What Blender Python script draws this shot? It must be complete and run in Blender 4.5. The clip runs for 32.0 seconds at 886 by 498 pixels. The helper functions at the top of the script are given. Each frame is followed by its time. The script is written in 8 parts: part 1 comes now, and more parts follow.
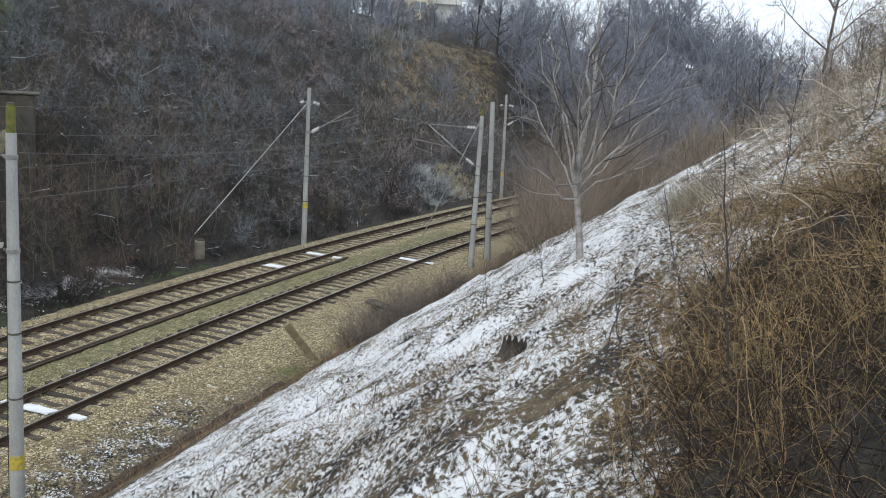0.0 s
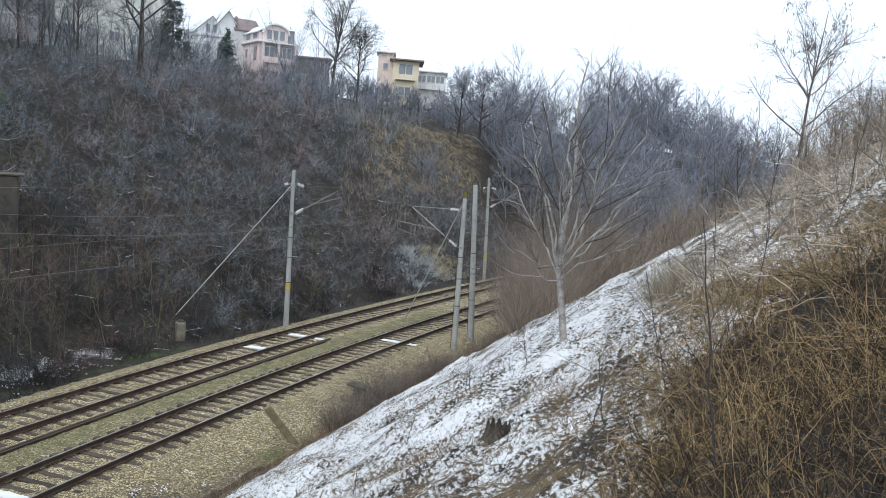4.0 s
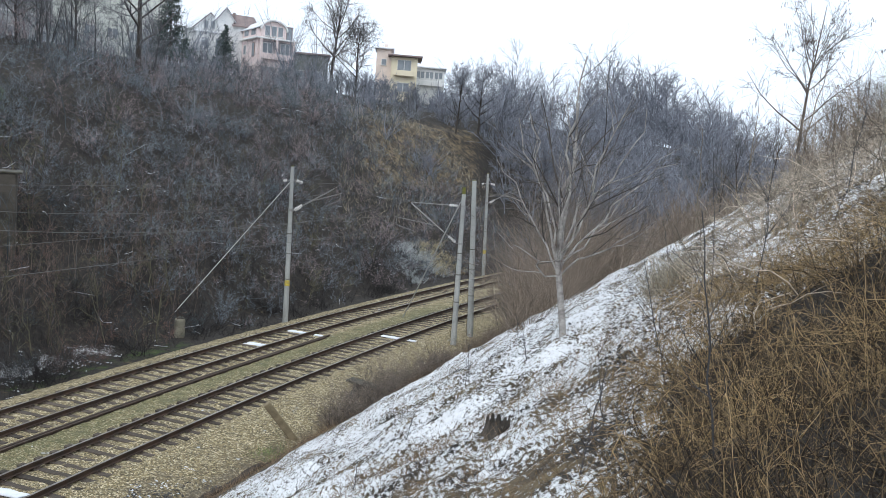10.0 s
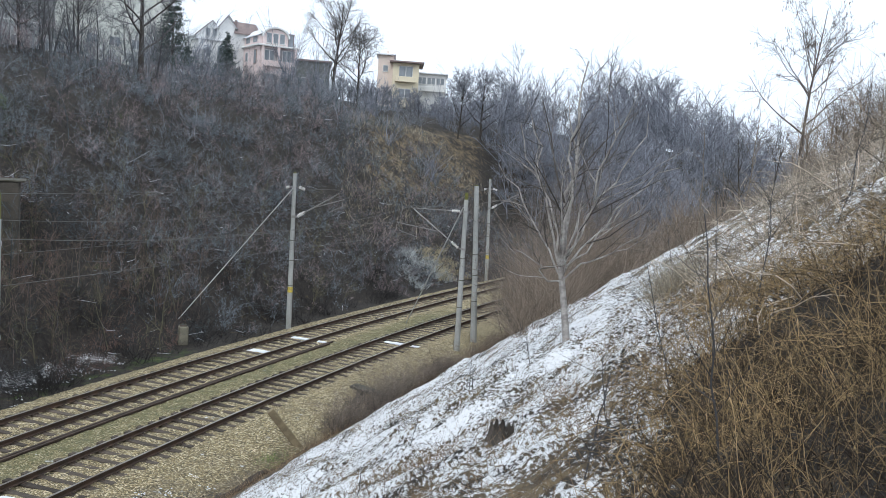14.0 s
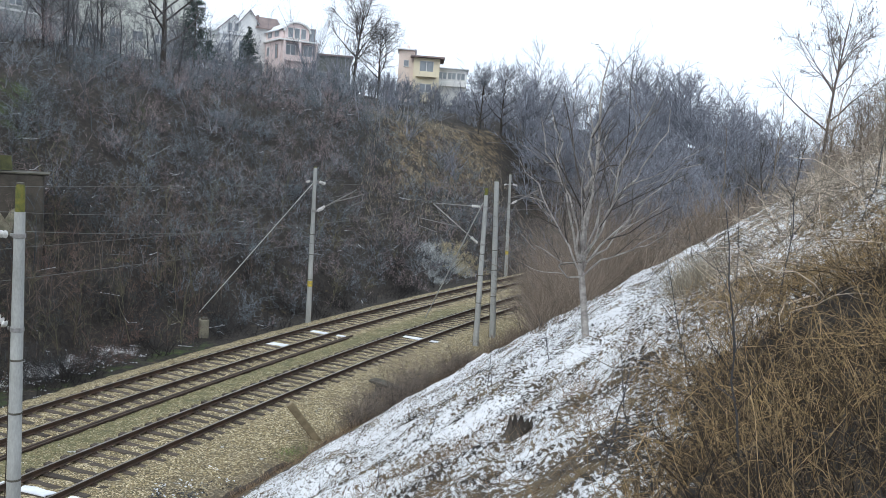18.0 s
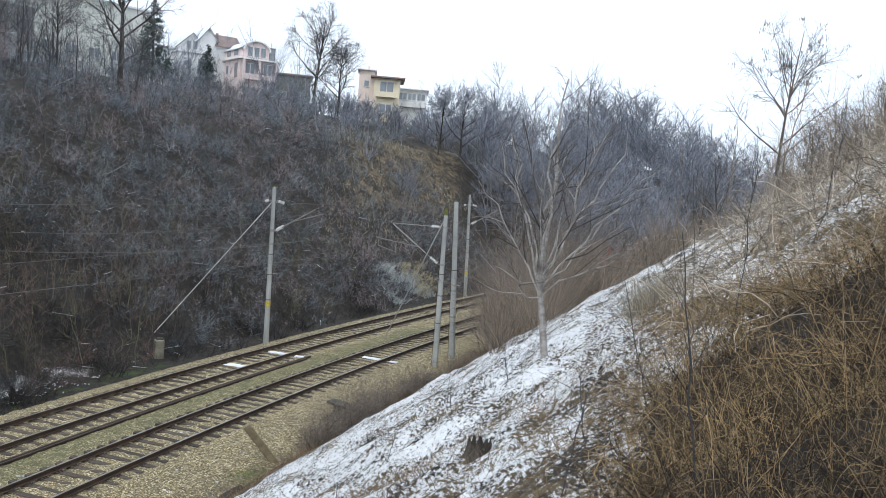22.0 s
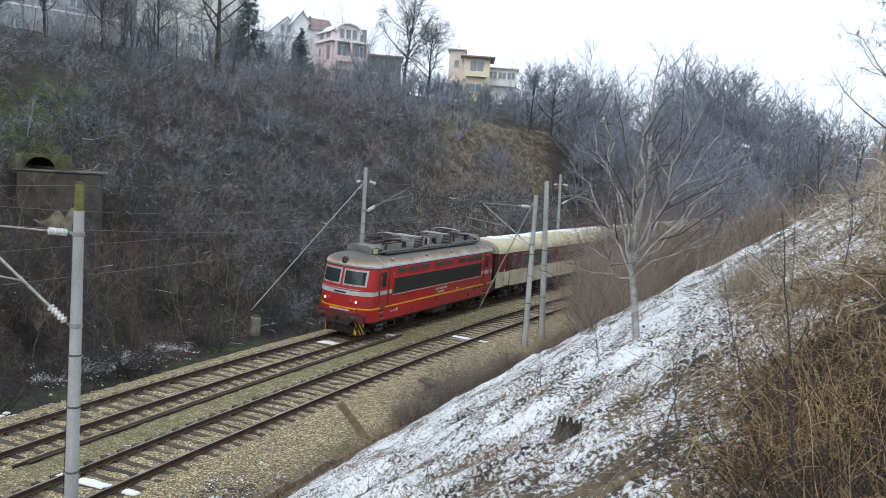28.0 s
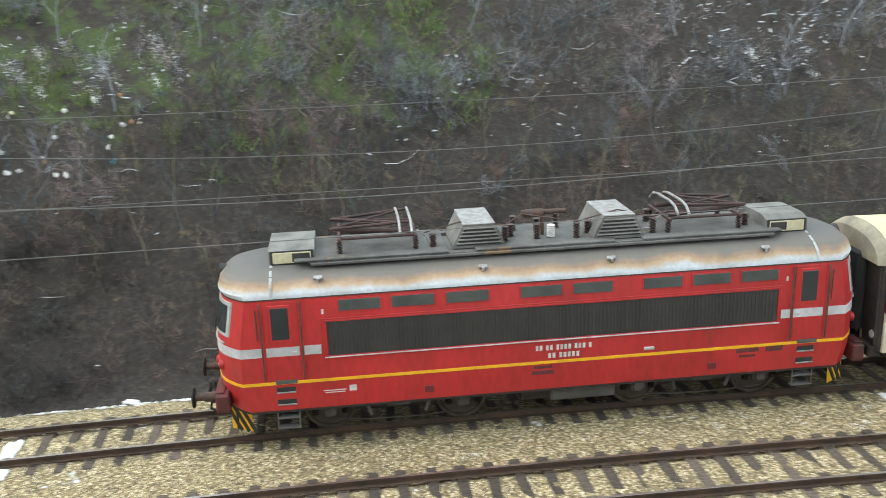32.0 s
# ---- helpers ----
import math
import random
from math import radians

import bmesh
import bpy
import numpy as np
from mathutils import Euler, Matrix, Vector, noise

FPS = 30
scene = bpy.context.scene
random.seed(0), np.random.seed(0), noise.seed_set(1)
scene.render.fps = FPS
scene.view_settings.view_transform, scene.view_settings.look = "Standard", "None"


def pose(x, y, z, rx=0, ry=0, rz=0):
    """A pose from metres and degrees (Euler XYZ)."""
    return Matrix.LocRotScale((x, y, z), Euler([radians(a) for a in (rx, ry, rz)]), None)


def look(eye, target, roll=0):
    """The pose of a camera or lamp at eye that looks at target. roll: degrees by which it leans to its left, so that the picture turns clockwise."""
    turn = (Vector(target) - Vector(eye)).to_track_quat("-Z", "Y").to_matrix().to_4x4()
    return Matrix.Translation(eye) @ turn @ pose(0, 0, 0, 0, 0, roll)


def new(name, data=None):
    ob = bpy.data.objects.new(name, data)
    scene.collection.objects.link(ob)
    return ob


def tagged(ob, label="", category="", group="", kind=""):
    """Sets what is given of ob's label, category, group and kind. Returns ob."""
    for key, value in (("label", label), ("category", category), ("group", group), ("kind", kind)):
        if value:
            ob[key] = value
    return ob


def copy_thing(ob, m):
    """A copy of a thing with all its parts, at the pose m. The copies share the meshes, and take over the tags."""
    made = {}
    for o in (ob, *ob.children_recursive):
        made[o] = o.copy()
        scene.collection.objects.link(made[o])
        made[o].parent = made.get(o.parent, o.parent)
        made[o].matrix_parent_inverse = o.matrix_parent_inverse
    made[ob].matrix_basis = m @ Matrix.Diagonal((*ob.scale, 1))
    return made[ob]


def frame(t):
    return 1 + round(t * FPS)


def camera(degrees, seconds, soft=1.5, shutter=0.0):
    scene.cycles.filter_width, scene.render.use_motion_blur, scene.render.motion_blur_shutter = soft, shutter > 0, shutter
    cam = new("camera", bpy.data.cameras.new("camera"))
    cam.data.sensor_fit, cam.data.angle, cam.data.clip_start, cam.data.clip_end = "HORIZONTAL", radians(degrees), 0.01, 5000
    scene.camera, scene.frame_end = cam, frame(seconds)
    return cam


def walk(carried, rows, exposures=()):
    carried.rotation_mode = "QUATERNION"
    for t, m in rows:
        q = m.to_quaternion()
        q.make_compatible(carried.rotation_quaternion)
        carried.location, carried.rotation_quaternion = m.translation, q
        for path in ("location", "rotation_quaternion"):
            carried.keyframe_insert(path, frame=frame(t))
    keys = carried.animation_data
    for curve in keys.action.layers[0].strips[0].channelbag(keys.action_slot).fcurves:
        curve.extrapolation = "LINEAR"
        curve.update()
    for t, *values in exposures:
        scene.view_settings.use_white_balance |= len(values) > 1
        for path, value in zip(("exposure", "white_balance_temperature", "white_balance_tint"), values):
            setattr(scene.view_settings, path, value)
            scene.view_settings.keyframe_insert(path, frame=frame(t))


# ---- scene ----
cam = camera(52.9, 32.0, soft=0.6, shutter=0.25)
EYE = (0.0, 0.0, 9.09)

# seconds, and the turn of the hand-held camera in degrees
TURNS = (
    (0, 79.17, -4.17, -2.95), (0.5, 81.40, -4.10, -4.29), (1, 83.29, -4.55, -4.62), (1.5, 83.49, -4.92, -4.62),
    (2, 83.67, -5.08, -4.55), (2.5, 83.86, -4.95, -4.34), (3, 84.06, -4.84, -4.15), (3.5, 84.26, -4.62, -4.06),
    (5.5, 84.93, -4.19, -4.02), (6, 84.83, -4.24, -4.09), (6.5, 84.82, -4.39, -4.21), (7, 84.74, -4.38, -4.34),
    (7.5, 84.74, -4.37, -4.40), (8, 84.67, -4.37, -4.39), (8.5, 84.57, -4.20, -4.35), (9, 84.45, -4.03, -4.24),
    (9.5, 84.32, -4.33, -4.10), (10, 84.23, -4.23, -4.09), (10.5, 84.28, -4.22, -4.09), (11, 84.40, -4.26, -4.10),
    (11.5, 84.45, -4.23, -4.11), (12, 84.56, -4.25, -4.15), (12.5, 84.72, -4.37, -4.27), (13, 84.77, -4.36, -4.29),
    (13.5, 84.70, -3.87, -4.17), (14, 84.58, -3.85, -3.95), (14.5, 84.41, -3.87, -3.76), (16.5, 84.24, -3.86, -2.98),
    (17, 84.13, -4.10, -2.79), (17.5, 84.15, -4.23, -2.78), (18, 84.18, -4.09, -2.66), (18.5, 84.34, -4.00, -2.57),
    (19, 84.59, -4.26, -2.55), (19.5, 84.79, -4.34, -2.86), (20, 84.82, -4.39, -3.28), (20.5, 84.94, -4.57, -4.01),
    (21, 85.06, -4.55, -4.66), (21.5, 85.32, -4.48, -5.06), (22, 85.67, -4.52, -5.24), (22.5, 86.01, -4.48, -5.26),
    (23, 86.17, -4.39, -5.28), (23.5, 86.16, -4.30, -5.24), (24, 86.04, -4.41, -5.07), (24.5, 85.82, -4.51, -4.95),
    (26.5, 84.97, -3.99, -4.36), (27, 84.84, -4.24, -3.92), (27.5, 84.49, -4.18, -2.56), (28, 83.94, -4.05, 0.54),
    (28.5, 83.39, -4.02, 3.50), (29, 82.81, -3.77, 7.70), (29.5, 81.98, -3.43, 12.62), (30, 80.99, -2.68, 19.54),
    (30.5, 78.55, -1.60, 31.30), (31, 76.42, -0.77, 42.18), (31.5, 75.70, 0.27, 52.73), (32, 75.55, 2.12, 64.82),
)
EXPOSURES = ((0.0, 0.06, 6650, 10), (1.5, 0.16, 6450, 10), (29.0, 0.18, 6450, 10), (30.0, 0.38, 6550, 9), (31.0, 0.68, 6800, 7), (32.0, 1.0, 6900, 6))
walk(cam, [(t, pose(*EYE, a, b, c)) for t, a, b, c in TURNS], EXPOSURES)

# ---- sky and light: an overcast winter day ----
world = bpy.data.worlds.new("overcast_sky")
scene.world = world
world.use_nodes = True
wn = world.node_tree
sky = wn.nodes.new("ShaderNodeTexSky")
sky.sky_type, sky.sun_disc = "NISHITA", False
sky.sun_elevation, sky.sun_rotation = radians(42), radians(200)
sky.air_density, sky.dust_density = 1.0, 4.0
grey = wn.nodes.new("ShaderNodeHueSaturation")
grey.inputs["Saturation"].default_value = 0.25
wn.links.new(sky.outputs[0], grey.inputs["Color"])
cloud = wn.nodes.new("ShaderNodeMix")
cloud.data_type = "RGBA"
cloud.inputs["Factor"].default_value = 0.8
cloud.inputs["B"].default_value = (8.9, 10.1, 11.5, 1)
wn.links.new(grey.outputs[0], cloud.inputs["A"])
wn.links.new(cloud.outputs["Result"], wn.nodes["Background"].inputs["Color"])
wn.nodes["Background"].inputs["Strength"].default_value = 0.12
sun = new("sun", bpy.data.lights.new("sun", "SUN"))
sun.data.energy, sun.data.angle, sun.data.color = 0.7, radians(30), (1.0, 0.97, 0.93)
sun.matrix_world = look((-25, -60, 80), (0, 0, 0))
scene.view_settings.exposure = 0.16

# ---- materials ----
def mat(name, base, alt=None, scale=3.0, rough=0.8, metal=0.0, bump=0.3, fine=40.0, spread=0.12, stretch=(1, 1, 1), third=None, rand=0.0, coat=0.0):
    """A surface of one main colour with cloudy stains in a second, grain and a fine relief."""
    m = bpy.data.materials.new(name)
    m.use_nodes = True
    nt = m.node_tree
    nd, lk = nt.nodes, nt.links
    b = nd["Principled BSDF"]
    b.inputs["Roughness"].default_value, b.inputs["Metallic"].default_value = rough, metal
    b.inputs["Coat Weight"].default_value = coat
    co = nd.new("ShaderNodeTexCoord")
    mp = nd.new("ShaderNodeMapping")
    mp.inputs["Scale"].default_value = stretch
    lk.new(co.outputs["Object"], mp.inputs[0])
    n1 = nd.new("ShaderNodeTexNoise")
    n1.inputs["Scale"].default_value, n1.inputs["Detail"].default_value = scale, 6
    n2 = nd.new("ShaderNodeTexNoise")
    n2.inputs["Scale"].default_value, n2.inputs["Detail"].default_value = fine, 3
    lk.new(mp.outputs[0], n1.inputs["Vector"])
    lk.new(mp.outputs[0], n2.inputs["Vector"])
    ramp = nd.new("ShaderNodeValToRGB")
    e = ramp.color_ramp.elements
    e[0].position, e[1].position = 0.38, 0.64
    e[0].color, e[1].color = (*base, 1), (*(alt or [c * 0.75 for c in base]), 1)
    if third:
        x = ramp.color_ramp.elements.new(0.72)
        x.color = (*third, 1)
    lk.new(n1.outputs["Fac"], ramp.inputs[0])
    rng_node = nd.new("ShaderNodeMapRange")
    rng_node.inputs["From Min"].default_value, rng_node.inputs["From Max"].default_value = 0.25, 0.75
    rng_node.inputs["To Min"].default_value, rng_node.inputs["To Max"].default_value = 1 - spread, 1 + spread
    lk.new(n2.outputs["Fac"], rng_node.inputs["Value"])
    mul = nd.new("ShaderNodeVectorMath")
    mul.operation = "SCALE"
    lk.new(ramp.outputs[0], mul.inputs[0])
    lk.new(rng_node.outputs[0], mul.inputs["Scale"])
    last = mul
    if rand:
        info = nd.new("ShaderNodeObjectInfo")
        r2 = nd.new("ShaderNodeMapRange")
        r2.inputs["To Min"].default_value, r2.inputs["To Max"].default_value = 1 - rand, 1 + rand
        lk.new(info.outputs["Random"], r2.inputs["Value"])
        last = nd.new("ShaderNodeVectorMath")
        last.operation = "SCALE"
        lk.new(mul.outputs[0], last.inputs[0])
        lk.new(r2.outputs[0], last.inputs["Scale"])
    lk.new(last.outputs[0], b.inputs["Base Color"])
    if bump:
        bp = nd.new("ShaderNodeBump")
        bp.inputs["Strength"].default_value, bp.inputs["Distance"].default_value = bump, 0.01
        lk.new(n2.outputs["Fac"], bp.inputs["Height"])
        lk.new(bp.outputs[0], b.inputs["Normal"])
    return m


def glow(name, colour, strength):
    m = mat(name, colour, rough=0.2, bump=0)
    b = m.node_tree.nodes["Principled BSDF"]
    b.inputs["Emission Color"].default_value = (*colour, 1)
    b.inputs["Emission Strength"].default_value = strength
    return m


def islands(m, low, high, power=1.0):
    """Lets every stick of a joined mass differ a little in brightness."""
    nd, lk = m.node_tree.nodes, m.node_tree.links
    b = nd["Principled BSDF"]
    src = b.inputs["Base Color"].links[0].from_socket
    g = nd.new("ShaderNodeNewGeometry")
    r = nd.new("ShaderNodeMapRange")
    r.inputs["To Min"].default_value, r.inputs["To Max"].default_value = low, high
    w = nd.new("ShaderNodeMath")
    w.operation = "POWER"
    w.inputs[1].default_value = power
    lk.new(g.outputs["Random Per Island"], w.inputs[0])
    lk.new(w.outputs[0], r.inputs["Value"])
    s = nd.new("ShaderNodeVectorMath")
    s.operation = "SCALE"
    lk.new(src, s.inputs[0])
    lk.new(r.outputs[0], s.inputs["Scale"])
    lk.new(s.outputs[0], b.inputs["Base Color"])
    return m


STEEL = mat("rusty_rail_side", (0.06, 0.042, 0.032), (0.1, 0.06, 0.04), 2.0, 0.7, 0.3, spread=0.2)
RAILTOP = mat("worn_rail_head", (0.42, 0.4, 0.38), (0.26, 0.23, 0.2), 0.8, 0.36, 0.9, spread=0.1, bump=0.05)
SLEEPER = mat("weathered_sleeper_wood", (0.1, 0.078, 0.06), (0.048, 0.038, 0.03), 6, 0.9, stretch=(3, 0.6, 3), fine=60, spread=0.3, rand=0.45)
IRON = mat("dark_iron", (0.05, 0.042, 0.038), (0.08, 0.055, 0.04), 8, 0.75, 0.4)
CONCRETE = mat("weathered_concrete", (0.42, 0.43, 0.42), (0.31, 0.32, 0.31), 1.6, 0.9, fine=30, spread=0.14, stretch=(1, 1, 0.35))
OLDCONCRETE = mat("dirty_old_concrete", (0.12, 0.115, 0.095), (0.06, 0.056, 0.043), 2.2, 0.95, fine=25, spread=0.2, third=(0.045, 0.052, 0.022))
MOSS = mat("mossy_mast_top", (0.16, 0.15, 0.035), (0.085, 0.1, 0.03), 9, 0.95, fine=60, spread=0.3)
GALV = mat("galvanised_steel", (0.36, 0.36, 0.36), (0.24, 0.23, 0.22), 7, 0.55, 0.5)
RUSTTUBE = mat("rusty_tube", (0.07, 0.05, 0.045), (0.12, 0.07, 0.05), 6, 0.75, 0.3)
PORCELAIN = mat("white_insulator", (0.72, 0.72, 0.71), (0.55, 0.54, 0.52), 9, 0.35, bump=0.05)
WIRE = mat("copper_wire_grey", (0.17, 0.17, 0.166), (0.12, 0.117, 0.112), 5, 0.6, 0.3, bump=0)
YELLOW = mat("yellow_mast_paint", (0.66, 0.5, 0.05), (0.4, 0.33, 0.12), 14, 0.7)
SNOW = mat("settled_snow", (0.82, 0.84, 0.87), (0.7, 0.73, 0.78), 3, 0.75, fine=18, spread=0.06, bump=0.5)

# ---- small builders ----
class Shape:
    """Collects vertices and faces of one part."""

    def __init__(self):
        self.v, self.f = [], []

    def add(self, verts, faces):
        n = len(self.v)
        self.v += [tuple(p) for p in verts]
        self.f += [tuple(i + n for i in f) for f in faces]
        return self

    def box(self, c, size, b=0.0, m=None):
        """A box, with its edges cut by b; m turns it about its centre."""
        h = [s / 2 for s in size]
        c = Vector(c)
        turn = (lambda p: c + m @ Vector(p)) if m else (lambda p: c + Vector(p))
        if b <= 0:
            vs = [turn((x * h[0], y * h[1], z * h[2])) for x in (-1, 1) for y in (-1, 1) for z in (-1, 1)]
            return self.add(vs, [(0, 1, 3, 2), (4, 6, 7, 5), (0, 4, 5, 1), (2, 3, 7, 6), (0, 2, 6, 4), (1, 5, 7, 3)])
        b = min(b, *[0.45 * s for s in size])
        vs, ix = [], {}
        for x in (-1, 1):
            for y in (-1, 1):
                for z in (-1, 1):
                    s = (x, y, z)
                    for a in range(3):
                        ix[(x, y, z, a)] = len(vs)
                        vs.append(turn([s[k] * (h[k] if k == a else h[k] - b) for k in range(3)]))
        fs = []
        for a in range(3):
            o = [k for k in range(3) if k != a]
            for s in (-1, 1):
                ring = []
                for p, q in ((-1, -1), (1, -1), (1, 1), (-1, 1)):
                    k = [0, 0, 0]
                    k[a], k[o[0]], k[o[1]] = s, p, q
                    ring.append(ix[(*k, a)])
                fs.append(ring)
            for p in (-1, 1):
                for q in (-1, 1):
                    k0, k1 = [0, 0, 0], [0, 0, 0]
                    k0[a], k1[a] = -1, 1
                    for k in (k0, k1):
                        k[o[0]], k[o[1]] = p, q
                    fs.append([ix[(*k0, o[0])], ix[(*k1, o[0])], ix[(*k1, o[1])], ix[(*k0, o[1])]])
        for x in (-1, 1):
            for y in (-1, 1):
                for z in (-1, 1):
                    fs.append([ix[(x, y, z, a)] for a in range(3)])
        return self.add(vs, fs)

    def loft(self, rings, cap=True, closed=True):
        """Skins rings of equally many points."""
        n, k = len(rings[0]), len(rings)
        vs = [p for r in rings for p in r]
        fs = [(i * n + j, i * n + (j + 1) % n, (i + 1) * n + (j + 1) % n, (i + 1) * n + j) for i in range(k - 1) for j in range(n if closed else n - 1)]
        if cap:
            fs += [tuple(range(n)), tuple((k - 1) * n + j for j in range(n))]
        return self.add(vs, fs)

    def tube(self, pts, r, n=8, r2=None, cap=True):
        """A round bar along points, its radius going from r to r2."""
        pts = [Vector(p) for p in pts]
        rings = []
        for i, p in enumerate(pts):
            d = (pts[min(i + 1, len(pts) - 1)] - pts[max(i - 1, 0)]).normalized()
            a = d.orthogonal().normalized() if i == 0 else (a - d * a.dot(d)).normalized()
            q = d.cross(a)
            w = r if r2 is None else r + (r2 - r) * i / (len(pts) - 1)
            rings.append([p + a * w * math.cos(2 * math.pi * j / n) + q * w * math.sin(2 * math.pi * j / n) for j in range(n)])
        return self.loft(rings, cap)

    def turned(self, c, axis, profile, n=16):
        """A body turned on an axis: profile is (along, radius)."""
        c, d = Vector(c), Vector(axis).normalized()
        a = d.orthogonal().normalized()
        q = d.cross(a)
        return self.loft([[c + d * h + a * r * math.cos(2 * math.pi * j / n) + q * r * math.sin(2 * math.pi * j / n) for j in range(n)] for h, r in profile])


def mesh_of(name, sh, material, smooth=False):
    me = bpy.data.meshes.new(name)
    me.from_pydata(sh.v, [], sh.f)
    bm = bmesh.new()
    bm.from_mesh(me)
    bmesh.ops.recalc_face_normals(bm, faces=bm.faces)
    bm.to_mesh(me)
    bm.free()
    me.materials.append(material)
    if smooth:
        me.shade_smooth()
        me.set_sharp_from_angle(angle=radians(38))
    return me


def part(name, sh, material, parent, label="", smooth=False):
    """Links a shape, or a mesh, as one part under a thing or under a part."""
    ob = new(name, sh if isinstance(sh, bpy.types.Mesh) else mesh_of(name, sh, material, smooth))
    ob.parent = parent
    return tagged(ob, label)


def thing(name, m, label, category, group="", kind=""):
    ob = new(name)
    ob.matrix_world = m
    return tagged(ob, label, category, group, kind)


def solid(name, sh, material, label, category, group="", kind="", smooth=False):
    return tagged(new(name, mesh_of(name, sh, material, smooth)), label, category, group, kind)


def fast_mesh(name, verts, faces, material, spikes=None):
    """A mesh from arrays of faces with equally many corners, and of three-cornered ones besides."""
    me = bpy.data.meshes.new(name)
    sets = [q for q in (faces, spikes) if q is not None and len(q)]
    starts, n = [], 0
    for q in sets:
        starts.append(n + np.arange(len(q)) * q.shape[1])
        n += q.size
    me.vertices.add(len(verts))
    me.vertices.foreach_set("co", np.ascontiguousarray(verts, dtype=np.float32).ravel())
    me.loops.add(n)
    me.loops.foreach_set("vertex_index", np.concatenate([q.ravel() for q in sets]).astype(np.int32))
    me.polygons.add(sum(len(q) for q in sets))
    me.polygons.foreach_set("loop_start", np.concatenate(starts).astype(np.int32))
    me.update(calc_edges=True)
    me.materials.append(material)
    return me


# ---- the line of the railway ----
# s runs along the near track, off to the side of it (towards the camera's bank is positive).
STEP = 0.25
LINE_S = np.arange(-420.0, 760.0, STEP)
CURVE = np.clip(1 / 234.1 - 2.93e-5 * LINE_S, 0, 1 / 234.1) * (LINE_S > -120)
ZERO = int(np.argmin(abs(LINE_S)))
LINE_TH = np.cumsum(CURVE) * STEP
LINE_TH += radians(17.31) - LINE_TH[ZERO]
LINE_XY = np.stack([np.cumsum(np.sin(LINE_TH)), np.cumsum(np.cos(LINE_TH))], 1) * STEP
LINE_XY += np.array([-15.82 * math.cos(radians(17.31)), 15.82 * math.sin(radians(17.31))]) - LINE_XY[ZERO]
LINE_N = np.stack([np.cos(LINE_TH), -np.sin(LINE_TH)], 1)
TRACK_GAP = 4.21
CANT = 0.045


def on_line(s, off):
    """x and y of places s along and off to the side (arrays or numbers)."""
    x, y = np.interp(s, LINE_S, LINE_XY[:, 0]), np.interp(s, LINE_S, LINE_XY[:, 1])
    th = np.interp(s, LINE_S, LINE_TH)
    return x + np.cos(th) * off, y - np.sin(th) * off


def heading(s):
    return float(np.interp(s, LINE_S, LINE_TH))


def along(x, y):
    """s and off of places in the plan."""
    pts = np.stack([np.ravel(x), np.ravel(y)], 1)
    coarse = LINE_XY[::8]
    out_s, out_o = np.empty(len(pts)), np.empty(len(pts))
    for a in range(0, len(pts), 4000):
        q = pts[a : a + 4000]
        i = ((q[:, None, 0] - coarse[None, :, 0]) ** 2 + (q[:, None, 1] - coarse[None, :, 1]) ** 2).argmin(1) * 8
        t = np.stack([np.sin(LINE_TH[i]), np.cos(LINE_TH[i])], 1)
        d = q - LINE_XY[i]
        out_s[a : a + 4000] = LINE_S[i] + (d * t).sum(1)
        out_o[a : a + 4000] = (d * LINE_N[i]).sum(1)
    return out_s.reshape(np.shape(x)), out_o.reshape(np.shape(x))


def lumps(x, y, size, seed=0.0):
    """Smooth uneven ground between -1 and 1, from a few crossed waves."""
    v = 0
    for k in range(5):
        a = 1.3 * k + seed
        u = (x * math.cos(a) + y * math.sin(a)) / size * (1 + 0.37 * k)
        w = (-x * math.sin(a) + y * math.cos(a)) / size * (1.2 + 0.29 * k)
        v = v + np.sin(u * 6.28 + 2.1 * k + seed) * np.sin(w * 6.28 + 1.7 * k) / (1 + 0.5 * k)
    return v / 2.2


NEAR_FOOT, FAR_FOOT = 4.2, -9.6


def ground_z(s, off):
    near = np.interp(off, [3.2, NEAR_FOOT, 22, 34, 60, 400], [-0.75, -0.42, 11.7, 17.5, 22, 24])
    far = np.interp(-off, [7.0, 8.6, 9.6, 24.6, 34, 62, 100, 500, 3000], [-0.75, -0.72, -0.6, 12.1, 15.0, 18.6, 21.0, 26, 40])
    z = np.where(off > 0, near, far)
    z = np.where((off > -7.0) & (off < 3.2), -0.75, z)
    rough = np.clip((np.maximum(off - 4.5, -off - 9.8)) / 3, 0, 1)
    x, y = on_line(s, off)
    return z + rough * (0.22 * lumps(x, y, 7.0) + 0.09 * lumps(x, y, 2.2, 1.0) + 0.035 * lumps(x, y, 0.8, 2.0))


def ground_at(x, y):
    s, off = along(np.array([x], float), np.array([y], float))
    return float(ground_z(s, off)[0])


def polar(az, dist):
    """x and y at a bearing in degrees (to the left of +y) and distance from the camera's stand."""
    return -math.sin(radians(az)) * dist, math.cos(radians(az)) * dist


